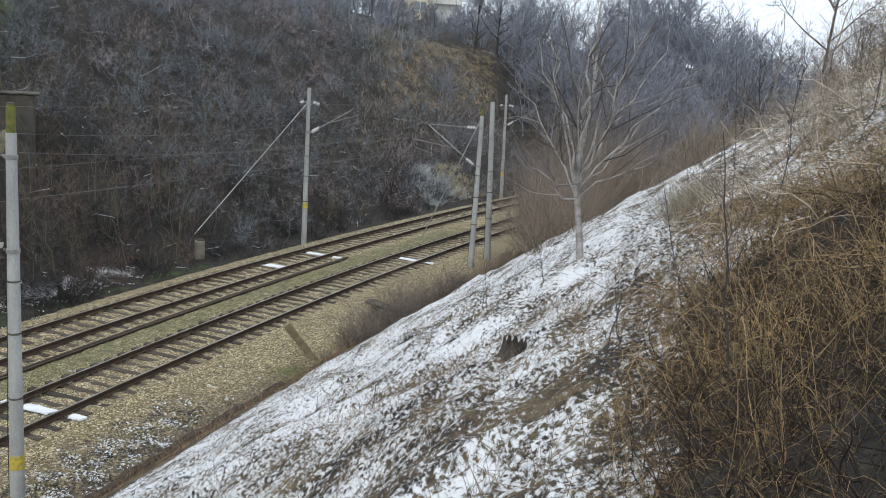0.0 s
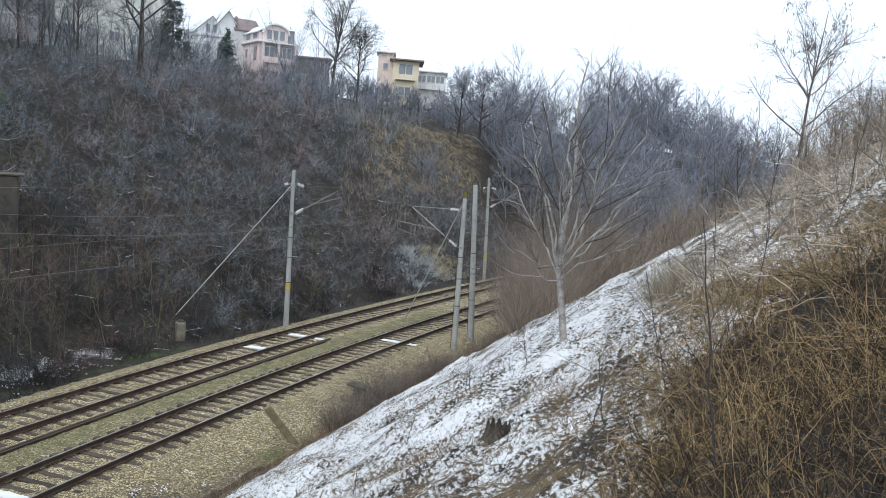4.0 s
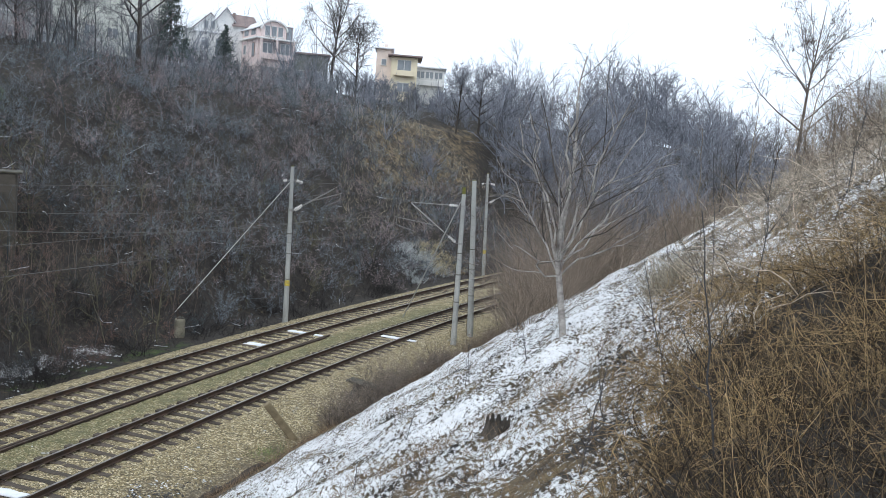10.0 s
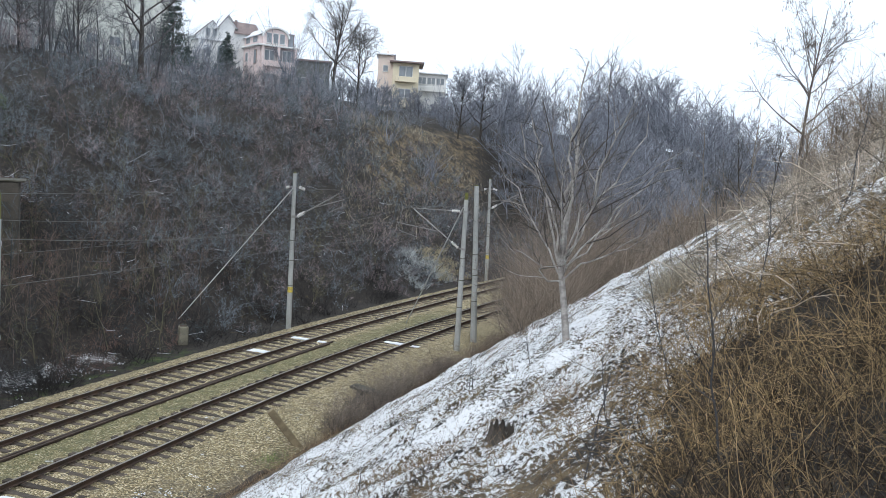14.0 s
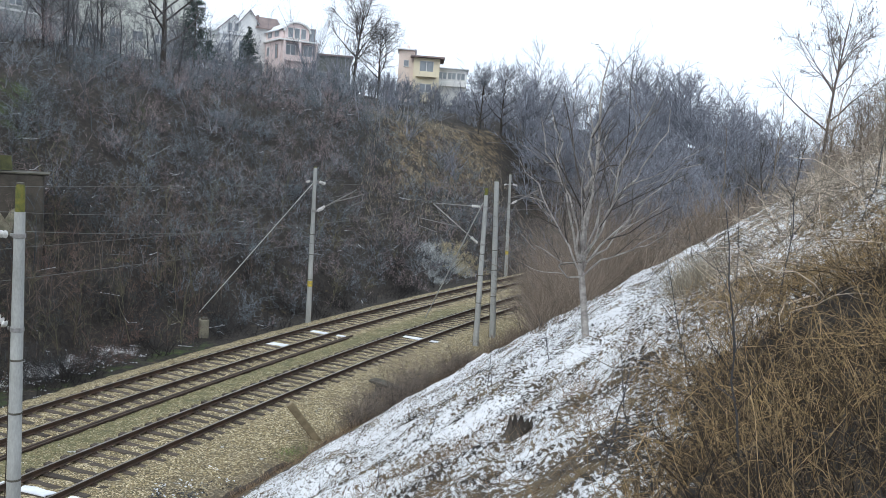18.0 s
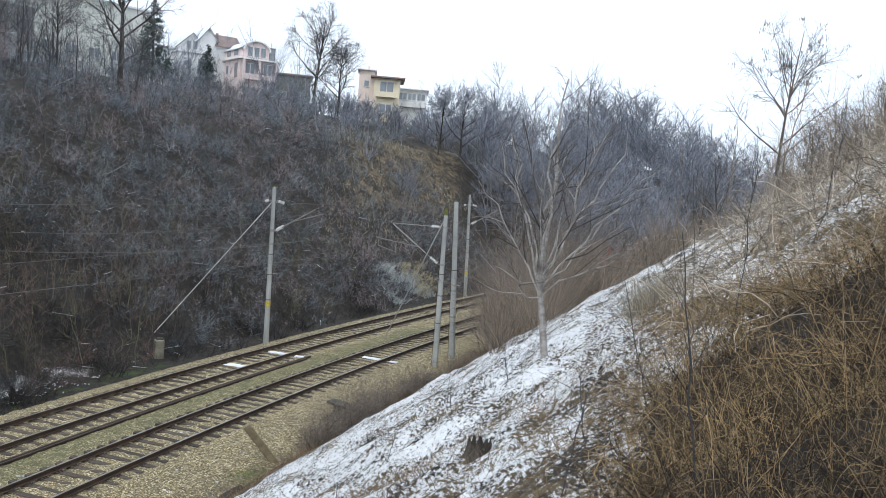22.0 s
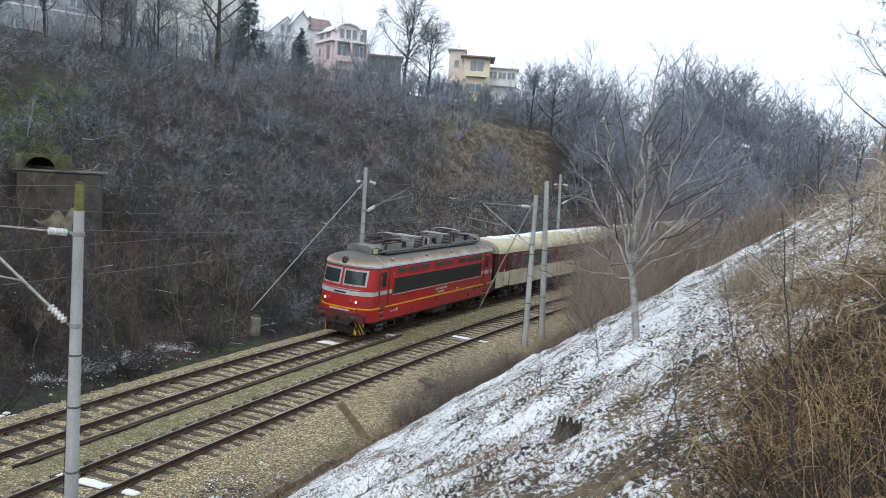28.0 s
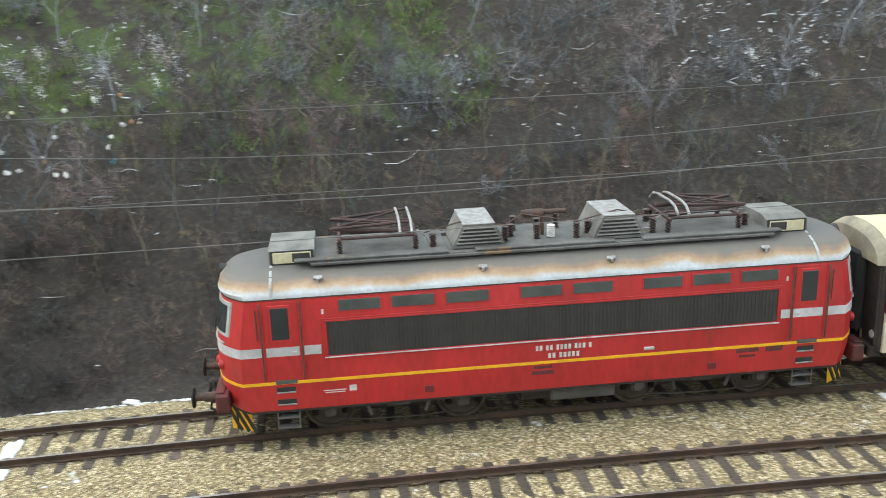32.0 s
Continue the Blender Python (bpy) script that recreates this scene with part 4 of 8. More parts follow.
def pantograph(parent, xc, d):
    """A folded pantograph that opens towards d."""
    pg = part("pantograph", Shape().box((xc, 0, 4.46), (1.9, 0.06, 0.06), 0.01).box((xc - 0.85, 0, 4.46), (0.07, 1.5, 0.07), 0.01).box((xc + 0.85, 0, 4.46), (0.07, 1.5, 0.07), 0.01)
              .tube([(xc - 0.85, 0.62, 4.47), (xc + 0.85, 0.62, 4.47)], 0.035).tube([(xc - 0.85, -0.62, 4.47), (xc + 0.85, -0.62, 4.47)], 0.035), PANTO, parent, "folded dark rusty pantograph")
    for x in (-0.85, 0.85):
        for y in (-0.6, 0.6):
            part("insulator", stack(Shape(), xc + x, y, 4.1, 5), INSBROWN, pg, "dark ribbed insulator", smooth=True)
    for y in (-0.5, 0.5):
        part("lower_arm", Shape().tube([(xc - d * 0.8, y, 4.52), (xc + d * 1.05, y * 0.9, 4.66)], 0.058, 8, 0.042), PANTO, pg)
        part("upper_arm", Shape().tube([(xc + d * 1.05, y * 0.9, 4.66), (xc - d * 0.75, y * 1.2, 4.78)], 0.036, 8), PANTO, pg)
    part("cross_brace", Shape().tube([(xc + d * 1.0, -0.45, 4.67), (xc - d * 0.5, 0.55, 4.76)], 0.026, 6).tube([(xc + d * 1.0, 0.45, 4.67), (xc - d * 0.5, -0.55, 4.76)], 0.026, 6), PANTO, pg)
    for e in (0.0, 0.26):
        pts = [(xc - d * (0.75 - e), -0.95, 4.62), (xc - d * (0.75 - e), -0.72, 4.78), (xc - d * (0.75 - e), -0.4, 4.83), (xc - d * (0.75 - e), 0.4, 4.83), (xc - d * (0.75 - e), 0.72, 4.78), (xc - d * (0.75 - e), 0.95, 4.62)]
        part("collector_bow", Shape().tube(pts, 0.032, 8), GALV, pg)
    part("spring_cylinder", Shape().tube([(xc - d * 0.3, 0.15, 4.5), (xc + d * 0.6, 0.15, 4.5)], 0.07, 10), PANTO, pg, smooth=True)
    part("jumper_cable", Shape().tube([(xc - d * 0.9, 0.3, 4.5), (xc - d * 1.1, 0.35, 4.35), (xc - d * 1.15, 0.35, 4.2), (xc - d * 1.35, 0.3, 4.18)], 0.016, 6), GALV, pg)
    return pg


def build_loco():
    lo = thing("locomotive", Matrix(), "red electric locomotive with silver-grey rusty roof, hauling coaches", "locomotive", "the train")
    body = part("body", hull_skin([0.86, 0.9, 1.2, 1.6, 2.0, 2.3, 2.5, 2.9, 3.2, 3.45]), RED, lo, "faded red painted steel body", smooth=True)
    roof = part("roof", hull_skin([3.45, 3.49, 3.55, 3.63, 3.7, 3.745]), LOCOROOF, lo, "dull silver roof edge", smooth=True)
    part("roof_shoulder", hull_skin([3.745, 3.78, 3.82, 3.86]), LOCOROOF, roof, "rust-stained roof shoulder", smooth=True)
    part("roof_top", hull_skin([3.86, 3.91, 3.97, 4.02, 4.06, 4.1, 4.12]), LOCOROOF, roof, "sooty dark grey roof top", smooth=True)
    part("gutter", hull_skin([3.435, 3.46], 0.012), IRON, body)
    for e in (1.98, LOCO - 1.98):
        rib = Shape()
        rings = []
        for dx in (-0.03, 0.03):
            ring = [(LOCO / 2 - e + dx, y, z) for y, z in [(half_at(z) + 0.02, z) for z in (3.5, 3.6, 3.7, 3.8, 3.9, 4.0, 4.06, 4.11)] + [(-(half_at(z) + 0.02), z) for z in (4.11, 4.06, 4.0, 3.9, 3.8, 3.7, 3.6, 3.5)]]
            rings.append(ring)
        rib.loft(rings)
        part("roof_rib", rib, SILVER, roof)
    part("skirt_edge", hull_skin([0.8, 0.87], -0.01), UNDER, body)
    for end in (1, -1):
        part("yellow_stripe", nose_band(1.475, 1.545, 2.2, 0.012, end), YELLOWBAND, body, "yellow stripe")
        part("white_stripe", nose_band(2.14, 2.35, 1.62, 0.01, end), WHITEBAND, body, "grey-white stripe")
        part("chrome_strip", nose_patch(-1.1, 1.1, 2.4, 2.425, 0.035, 0.03, end, 12, 1), ALU, body)
        part("emblem", nose_patch(-0.34, 0.34, 2.2, 2.27, 0.035, 0.02, end, 6, 1).add([], []), BLACKPAINT, body, "dark winged emblem shape")
        for side in (-1, 1):
            a, b = (0.07, 1.22)
            pr = (a, b) if side > 0 else (-b, -a)
            fr = part("windscreen_frame", nose_patch(pr[0], pr[1], 2.58, 3.36, 0.022, 0.03, end, 8, 5), ALU, body, "pale windscreen frame")
            part("windscreen", nose_patch(pr[0] + 0.075, pr[1] - 0.075, 2.66, 3.28, 0.034, 0.02, end, 8, 5), GLASS, fr, "dark reflecting windscreen")
            yw = side * 0.62
            part("wiper", Shape().tube([(end * (LOCO / 2 - nose_u(yw, 2.56, 0.06)), yw, 2.56), (end * (LOCO / 2 - nose_u(yw + side * 0.1, 2.9, 0.06)), yw + side * 0.12, 2.92)], 0.012, 5), BLACKPAINT, fr)
            for y in (0.88, 0.62):
                hl = part("headlight", Shape().turned((end * (LOCO / 2 - nose_u(y, 1.83)), side * y, 1.83), (end, 0, 0), [(-0.05, 0.12), (0.04, 0.12), (0.055, 0.1)], 16), RED, body, "round headlight", smooth=True)
                part("lens", Shape().turned((end * (LOCO / 2 - nose_u(y, 1.83)) + end * 0.056, side * y, 1.83), (end, 0, 0), [(0, 0.07), (0.012, 0.05), (0.016, 0.01)], 14), (LAMP if end > 0 else GLASS) if y > 0.7 else RED, hl, "lit warm white lens" if end > 0 and y > 0.7 else "", smooth=True)
            part("cab_handrail", Shape().tube([(end * (LOCO / 2 - 1.62), side * 1.5, 2.55), (end * (LOCO / 2 - 1.62), side * 1.51, 3.25)], 0.016, 6), RUSTTUBE, body)
            part("lamp_iron", Shape().box((end * (LOCO / 2 - 0.52), side * 1.05, 1.45), (0.05, 0.05, 0.24), 0.01), IRON, body)
        part("top_light", Shape().turned((end * (LOCO / 2 - nose_u(0, 3.72)) - end * 0.05, 0, 3.74), (end, 0, 0.25), [(-0.1, 0.17), (0.08, 0.17), (0.1, 0.14), (0.1, 0.05)], 18), BLACKPAINT, roof, "unlit round roof headlight", smooth=True)
        part("buffer_beam", Shape().box((end * (LOCO / 2 - 0.72), 0, 1.06), (0.3, 2.75, 0.42), 0.03).box((end * (LOCO / 2 - 0.66), 0, 1.29), (0.2, 2.5, 0.04), 0.01), mat("greasy_dark_red_beam_paint", (0.13, 0.02, 0.02), (0.05, 0.025, 0.022), 3, 0.6, fine=14, spread=0.3), lo, "grimy dark red buffer beam")
        part("number_bar", nose_patch(-0.55, 0.55, 1.36, 1.43, 0.014, 0.01, end, 14, 1), LETTER, body, "pale lettering as a bar")
        for side in (-1, 1):
            buffer_parts(lo, end * LOCO / 2, side * 0.88, 1.06, end)
            pl = part("rail_guard", Shape().box((end * (LOCO / 2 - 1.05), side * 0.95, 0.52), (0.55, 0.05, 0.62), 0.02, Euler((0, 0, side * end * -0.5)).to_matrix()), YELLOWBAND, lo, "yellow and black striped rail guard")
            for k in range(3):
                st = Shape().box((0, side * 0.03, 0), (0.085, 0.022, 0.72), 0.0, Euler((0, 0.55, 0)).to_matrix())
                sp = part("black_stripe", st, BLACKPAINT, pl)
                sp.matrix_local = Matrix.Translation((end * (LOCO / 2 - 1.05), side * 0.955, 0.52)) @ Matrix.Rotation(side * end * -0.5, 4, "Z") @ Matrix.Translation((-0.19 + 0.19 * k, 0, 0))
            part("brake_hose", Shape().tube([(end * (LOCO / 2 - 0.6), side * 0.45, 0.95), (end * (LOCO / 2 - 0.35), side * 0.45, 0.85), (end * (LOCO / 2 - 0.3), side * 0.42, 0.55), (end * (LOCO / 2 - 0.5), side * 0.4, 0.42)], 0.03, 7), RUBBER, lo, smooth=True)
        part("coupling", Shape().box((end * (LOCO / 2 - 0.42), 0, 1.0), (0.36, 0.14, 0.2), 0.04).tube([(end * (LOCO / 2 - 0.3), 0, 1.0), (end * (LOCO / 2 - 0.22), 0, 0.75), (end * (LOCO / 2 - 0.32), 0, 0.5)], 0.045, 8), UNDER, lo, "hanging screw coupling")
        part("snow_plough", Shape().box((end * (LOCO / 2 - 0.95), 0, 0.42), (0.06, 1.9, 0.4), 0.02), UNDER, lo)
        # cab air unit on the roof
        bx = end * (LOCO / 2 - 2.45)
        cu_ = Shape()
        pr = [(-0.72, 4.0), (-0.72, 4.22), (-0.55, 4.4), (0.5, 4.4), (0.76, 4.31), (0.76, 4.0)]
        cu_.loft([[(bx + dx, y, z) for y, z in pr] for dx in (-0.5, 0.5)])
        ac = part("roof_unit", cu_, ROOFUNIT, roof, "grey metal air unit on the cab roof")
        part("roof_unit_frame", Shape().box((bx, 0.762, 4.16), (0.94, 0.02, 0.32), 0.03), BLACKPAINT, ac)
        part("roof_unit_panel", Shape().box((bx, 0.77, 4.16), (0.84, 0.02, 0.25), 0.05), ROOFCREAM, ac, "cream-coloured opening")
        part("roof_unit_mesh", Shape().box((bx - end * 0.2, 0.775, 4.16), (0.4, 0.022, 0.2), 0.03), BLACKGRILLE, ac)
    for side in (-1, 1):
        s_ = side
        # the long grille of upright slats, framed
        gr = part("side_grille", side_box(Shape(), 3.12, 13.4, 2.08, 2.87, s_, 0.012), BLACKGRILLE, body, "long soot-black louvred grille")
        slat = mesh_of("slat", Shape().box((0, 0, 0), (0.03, 0.016, 0.74), 0.004), BLACKGRILLE)
        for k in range(120):
            o = part("slat", slat, BLACKGRILLE, gr)
            o.matrix_local = Matrix.Translation((LOCO / 2 - 3.2 - 0.0848 * k, s_ * 1.482, 2.475))
        part("grille_frame", side_box(side_box(side_box(side_box(Shape(), 3.04, 13.46, 2.04, 2.08, s_, 0.035), 3.04, 13.46, 2.87, 2.905, s_, 0.035), 3.04, 3.1, 2.04, 2.905, s_, 0.035), 13.4, 13.46, 2.04, 2.905, s_, 0.035), RED, gr, "thin red frame of the grille")
        part("grille_sill", side_box(Shape(), 3.04, 13.46, 2.035, 2.062, s_, 0.045, 0.004), WHITEBAND, gr, "pale sill strip")
        part("grille_frame_red", side_box(side_box(Shape(), 3.0, 13.5, 2.908, 2.95, s_, 0.03), 2.98, 3.036, 2.0, 2.95, s_, 0.03), RED, gr)
        part("yellow_stripe", side_box(Shape(), 2.2, LOCO - 2.2, 1.475, 1.545, s_, 0.014, 0.002), YELLOWBAND, body, "yellow stripe")
        for u0, u1 in ((1.6, 1.68), (1.78, 2.5), (2.6, 2.97), (13.5, 13.72), (13.8, 14.52), (14.62, 14.7)):
            part("white_stripe", side_box(Shape(), u0, u1, 2.14, 2.35, s_, 0.014, 0.002), WHITEBAND, body)
        for u0, u1 in ((3.4, 4.3), (4.55, 5.48), (5.75, 6.69), (7.41, 8.33), (8.59, 9.49), (10.21, 11.1), (11.36, 12.23), (12.5, 13.36)):
            w = part("upper_window", side_box(Shape(), u0 - 0.03, u1 + 0.03, 3.07, 3.38, s_, 0.014, 0.005), RED, body, "small framed engine-room window")
            part("pane", side_box(Shape(), u0, u1, 3.1, 3.35, s_, 0.022, 0.005), GREENGLASS, w, "dusty grey-green glass")
        for u0, flip in ((1.78, 1), (13.8, -1)):
            u1 = u0 + 0.72
            dr = part("cab_door", side_box(Shape(), u0, u1, 1.58, 3.4, s_, 0.012, 0.006), RED, body, "red cab door with window")
            part("door_window_frame", side_box(Shape(), u0 + 0.1, u1 - 0.14, 2.47, 3.32, s_, 0.026, 0.01), RED, dr)
            part("door_window", side_box(Shape(), u0 + 0.15, u1 - 0.19, 2.53, 3.26, s_, 0.034, 0.01), GLASS, dr, "dark window pane")
            part("door_handle", side_box(Shape(), u0 + (0.58 if flip > 0 else 0.06), u0 + (0.66 if flip > 0 else 0.14), 2.22, 2.25, s_, 0.07, 0.008), ALU, dr)
            part("sill", side_box(Shape(), u0 + 0.15, u1 - 0.1, 1.49, 1.58, s_, 0.035, 0.006), UNDERGREY, dr)
            for u in (u0 - 0.07, u1 + 0.07):
                part("door_handrail", Shape().tube([(LOCO / 2 - u, s_ * 1.5, 1.6), (LOCO / 2 - u, s_ * 1.53, 1.72), (LOCO / 2 - u, s_ * 1.53, 3.28), (LOCO / 2 - u, s_ * 1.5, 3.38)], 0.02, 6), RUSTTUBE, body)
            for z in (0.98, 1.27):
                # a black plate on the flat side stands for the shaded recess
                stp = part("step_recess", side_box(Shape(), u0 + 0.15, u0 + 0.57, z, z + 0.14, s_, 0.012, 0.02), BLACKPAINT, body, "black plate for the shaded step opening")
                part("step_tread", side_box(Shape(), u0 + 0.15, u0 + 0.57, z, z + 0.03, s_, 0.03, 0.006), GALV, stp)
            for z in (0.42, 0.66):
                part("foot_step", Shape().box((LOCO / 2 - u0 - 0.36, s_ * 1.38, z), (0.5, 0.2, 0.035), 0.006), UNDERGREY, body)
            for e in (-0.24, 0.24):
                part("step_hanger", Shape().box((LOCO / 2 - u0 - 0.36 + e, s_ * 1.42, 0.64), (0.035, 0.03, 0.5), 0.005), UNDERGREY, body)
        # lettering: a few lines in white, and unreadable marks as bars
        for k, (w, z) in enumerate(((1.32, 1.86), (0.75, 1.67))):
            tx = part("running_number", Shape(), LETTER, body, "white lettering in bars")
            # groups of two, two, four, three and one; below two and five
            gaps = (0, 0, 1, 0, 1, 0, 0, 0, 1, 0, 0, 1) if k == 0 else (0, 0, 1, 0, 0, 0, 0)
            step = w / (len(gaps) + 0.6 * sum(gaps))
            x, sh = LOCO / 2 - 8.38 + w / 2 - step / 2, Shape()
            for g in gaps:
                x -= 0.6 * step * g
                sh.box((x, s_ * 1.474, z), (step * 0.66, 0.006, 0.12), 0.0)
                x -= step
            tx.data = mesh_of("running_number", sh, LETTER)
        for u, z, w, h in ((7.9, 1.36, 0.42, 0.07), (7.9, 1.22, 0.52, 0.09), (12.75, 1.36, 0.55, 0.1), (12.75, 1.24, 0.4, 0.06), (13.4, 1.34, 0.42, 0.13), (3.2, 1.24, 0.5, 0.02), (3.2, 1.19, 0.45, 0.02), (3.6, 1.2, 0.16, 0.14)):
            part("marking", side_box(Shape(), u - w / 2, u + w / 2, z, z + h, s_, 0.007, 0.0), DARKBAR if u > 4 else LETTER, body)
        for u in (3.05, 13.6):
            part("cab_numeral", side_box(Shape(), u - 0.025, u + 0.025, 3.05, 3.16, s_, 0.007, 0.0), LETTER, body)
        part("socket_cover", side_box(Shape(), 10.25, 10.5, 1.62, 1.7, s_, 0.04, 0.015), ALU, body)
        for u in (5.3, 11.9):
            part("vent_box", side_box(Shape(), u - 0.1, u + 0.1, 1.02, 1.18, s_, 0.035, 0.01), DARKRED, body)
        # roof walkway, hooks and conduit
        part("walkway", Shape().box((0, s_ * 0.98, 4.04), (10.6, 0.1, 0.06), 0.01).box((0, s_ * 0.86, 4.08), (10.7, 0.2, 0.03), 0.008), ROOFGREY, roof)
        for u in (3.0, 6.6, 9.5, 13.1):
            part("roof_hook", Shape().box((LOCO / 2 - u, s_ * 1.3, 3.83), (0.2, 0.1, 0.06), 0.015, Euler((s_ * -0.5, 0, 0)).to_matrix()).box((LOCO / 2 - u, s_ * 1.36, 3.79), (0.06, 0.06, 0.1), 0.015), GALV, roof)
    for u, wd in ((4.2, 3.4), (8.1, 3.2), (12.0, 3.3)):
        part("roof_plate", Shape().box((LOCO / 2 - u, 0, 4.115), (wd, 1.95, 0.05), 0.015), ROOFGREY, roof, "removable grey roof plate")
    for u in (6.62, 9.85):
        xc = LOCO / 2 - u
        cw = Shape().loft([[(xc + dx * q, y, z) for dx, y in ((-0.6, -0.72), (0.6, -0.72), (0.6, 0.72), (-0.6, 0.72))] for z, q in ((4.1, 1.0), (4.16, 1.0), (4.6, 0.62), (4.64, 0.58))])
        cowl = part("vent_cowl", cw, ROOFUNIT, roof, "sloped grey louvred vent cowl")
        part("cowl_top", Shape().box((xc, 0, 4.65), (0.74, 1.5, 0.03), 0.01), GALV, cowl, "pale weathered top plate")
        for side in (-1, 1):
            # solid black plate in place of an opening, its shade given by colour
            part("cowl_shade_plate", Shape().loft([[(xc + dx, side * y, z) for dx, z in ((-0.5, 4.17), (0.5, 4.17), (0.32, 4.57), (-0.32, 4.57))] for y in (0.7, 0.735)]), BLACKPAINT, cowl, "black plate for the shade behind the louvres")
            for k in range(5):
                part("louvre", Shape().box((xc, side * 0.745, 4.22 + 0.085 * k), (1.02 - 0.075 * k, 0.05, 0.016), 0.004, Euler((side * -0.6, 0, 0)).to_matrix()), ROOFUNIT, cowl)
    pantograph(roof, LOCO / 2 - 4.35, 1)
    pantograph(roof, LOCO / 2 - 11.9, -1)
    ins = [(7.25, 0.5, 6), (7.6, -0.4, 6), (7.45, 0.1, 5), (8.0, 0.45, 6), (8.15, -0.3, 5), (8.9, 0.55, 6), (9.25, 0.2, 5), (8.65, -0.45, 6), (10.7, 0.55, 6), (13.0, 0.4, 5), (5.6, 0.5, 5), (10.9, -0.5, 5)]
    for u, y, n in ins:
        part("roof_insulator", stack(Shape(), LOCO / 2 - u, y, 4.14, n, 0.085, 0.062), INSBROWN, roof, "dark ribbed roof insulator", smooth=True)
    part("roof_insulator", stack(Shape(), LOCO / 2 - 8.35, 0.35, 4.14, 6, 0.1, 0.05), PORCELAIN, roof, "white ribbed roof insulator", smooth=True)
    part("circuit_breaker", Shape().tube([(LOCO / 2 - 7.7, 0.1, 4.68), (LOCO / 2 - 8.75, 0.1, 4.68)], 0.06, 10).turned((LOCO / 2 - 8.0, 0.1, 4.66), (1, 0, 0), [(-0.25, 0.05), (-0.2, 0.1), (0.2, 0.1), (0.25, 0.05)], 12).tube([(LOCO / 2 - 8.2, 0.1, 4.14), (LOCO / 2 - 8.2, 0.1, 4.66)], 0.045, 8), RUSTTUBE, roof, smooth=True)
    for pts in (((5.4, 0.45, 4.45), (6.2, 0.5, 4.66), (7.25, 0.5, 4.52)), ((7.25, 0.5, 4.52), (7.7, 0.2, 4.68), (8.9, 0.55, 4.52)), ((8.9, 0.55, 4.52), (9.9, 0.4, 4.7), (10.7, 0.55, 4.52)), ((10.7, 0.55, 4.52), (11.0, 0.5, 4.6), (11.2, 0.4, 4.5))):
        part("roof_busbar", Shape().tube([(LOCO / 2 - u, y, z) for u, y, z in pts], 0.016, 6), RUSTTUBE, roof)
    bogie(lo, LOCO / 2 - 4.6, (LOCO / 2 - 3.05, LOCO / 2 - 6.1), 0.61)
    bogie(lo, LOCO / 2 - 11.75, (LOCO / 2 - 10.25, LOCO / 2 - 13.25), 0.61)
    part("transformer_box", Shape().box((LOCO / 2 - 8.9, 0, 0.68), (1.55, 2.55, 0.5), 0.05), UNDERGREY, lo, "dusty grey equipment box under the floor")
    part("air_tank", Shape().turned((LOCO / 2 - 7.85, 1.0, 0.66), (1, 0, 0), [(-0.45, 0.1), (-0.4, 0.24), (0.4, 0.24), (0.45, 0.1)], 16), UNDER, lo, smooth=True)
    part("underframe", Shape().box((0, 0, 0.98), (LOCO - 2.2, 2.3, 0.3), 0.02), UNDER, lo)
    return lo


LOCOMOTIVE = build_loco()

# ---- coaches ----
COACH = 22.4


def coach_ring(x, zs=None):
    """The outline of a coach across, from one sill over the roof to the other."""
    half = [(1.40, 1.02), (1.41, 1.4), (1.42, 2.1), (1.41, 3.15), (1.39, 3.32), (1.32, 3.5), (1.16, 3.68), (0.9, 3.82), (0.55, 3.92), (0.0, 3.96)]
    return half


def coach_skin(z0, z1, length, out=0.0, ends=0.0):
    """The shell of a coach between two heights, one side up over to the other where it holds the roof."""
    half = coach_ring(0)
    zs = [h[1] for h in half][::1]
    ys = [h[0] for h in half]
    line = [z0] + [z for z in zs if z0 < z < z1] + [z1]
    w = [float(np.interp(z, zs, ys)) + out for z in line]
    ring = [(y, z) for y, z in zip(w, line)] + [(-y, z) for y, z in zip(reversed(w), reversed(line))]
    if z1 >= 3.96:
        ring = [(y, z) for y, z in zip(w, line)] + [(-y, z) for y, z in list(zip(w, line))[-2::-1]]
    return Shape().loft([[(x, y, z) for y, z in ring] for x in (-length / 2, length / 2)])


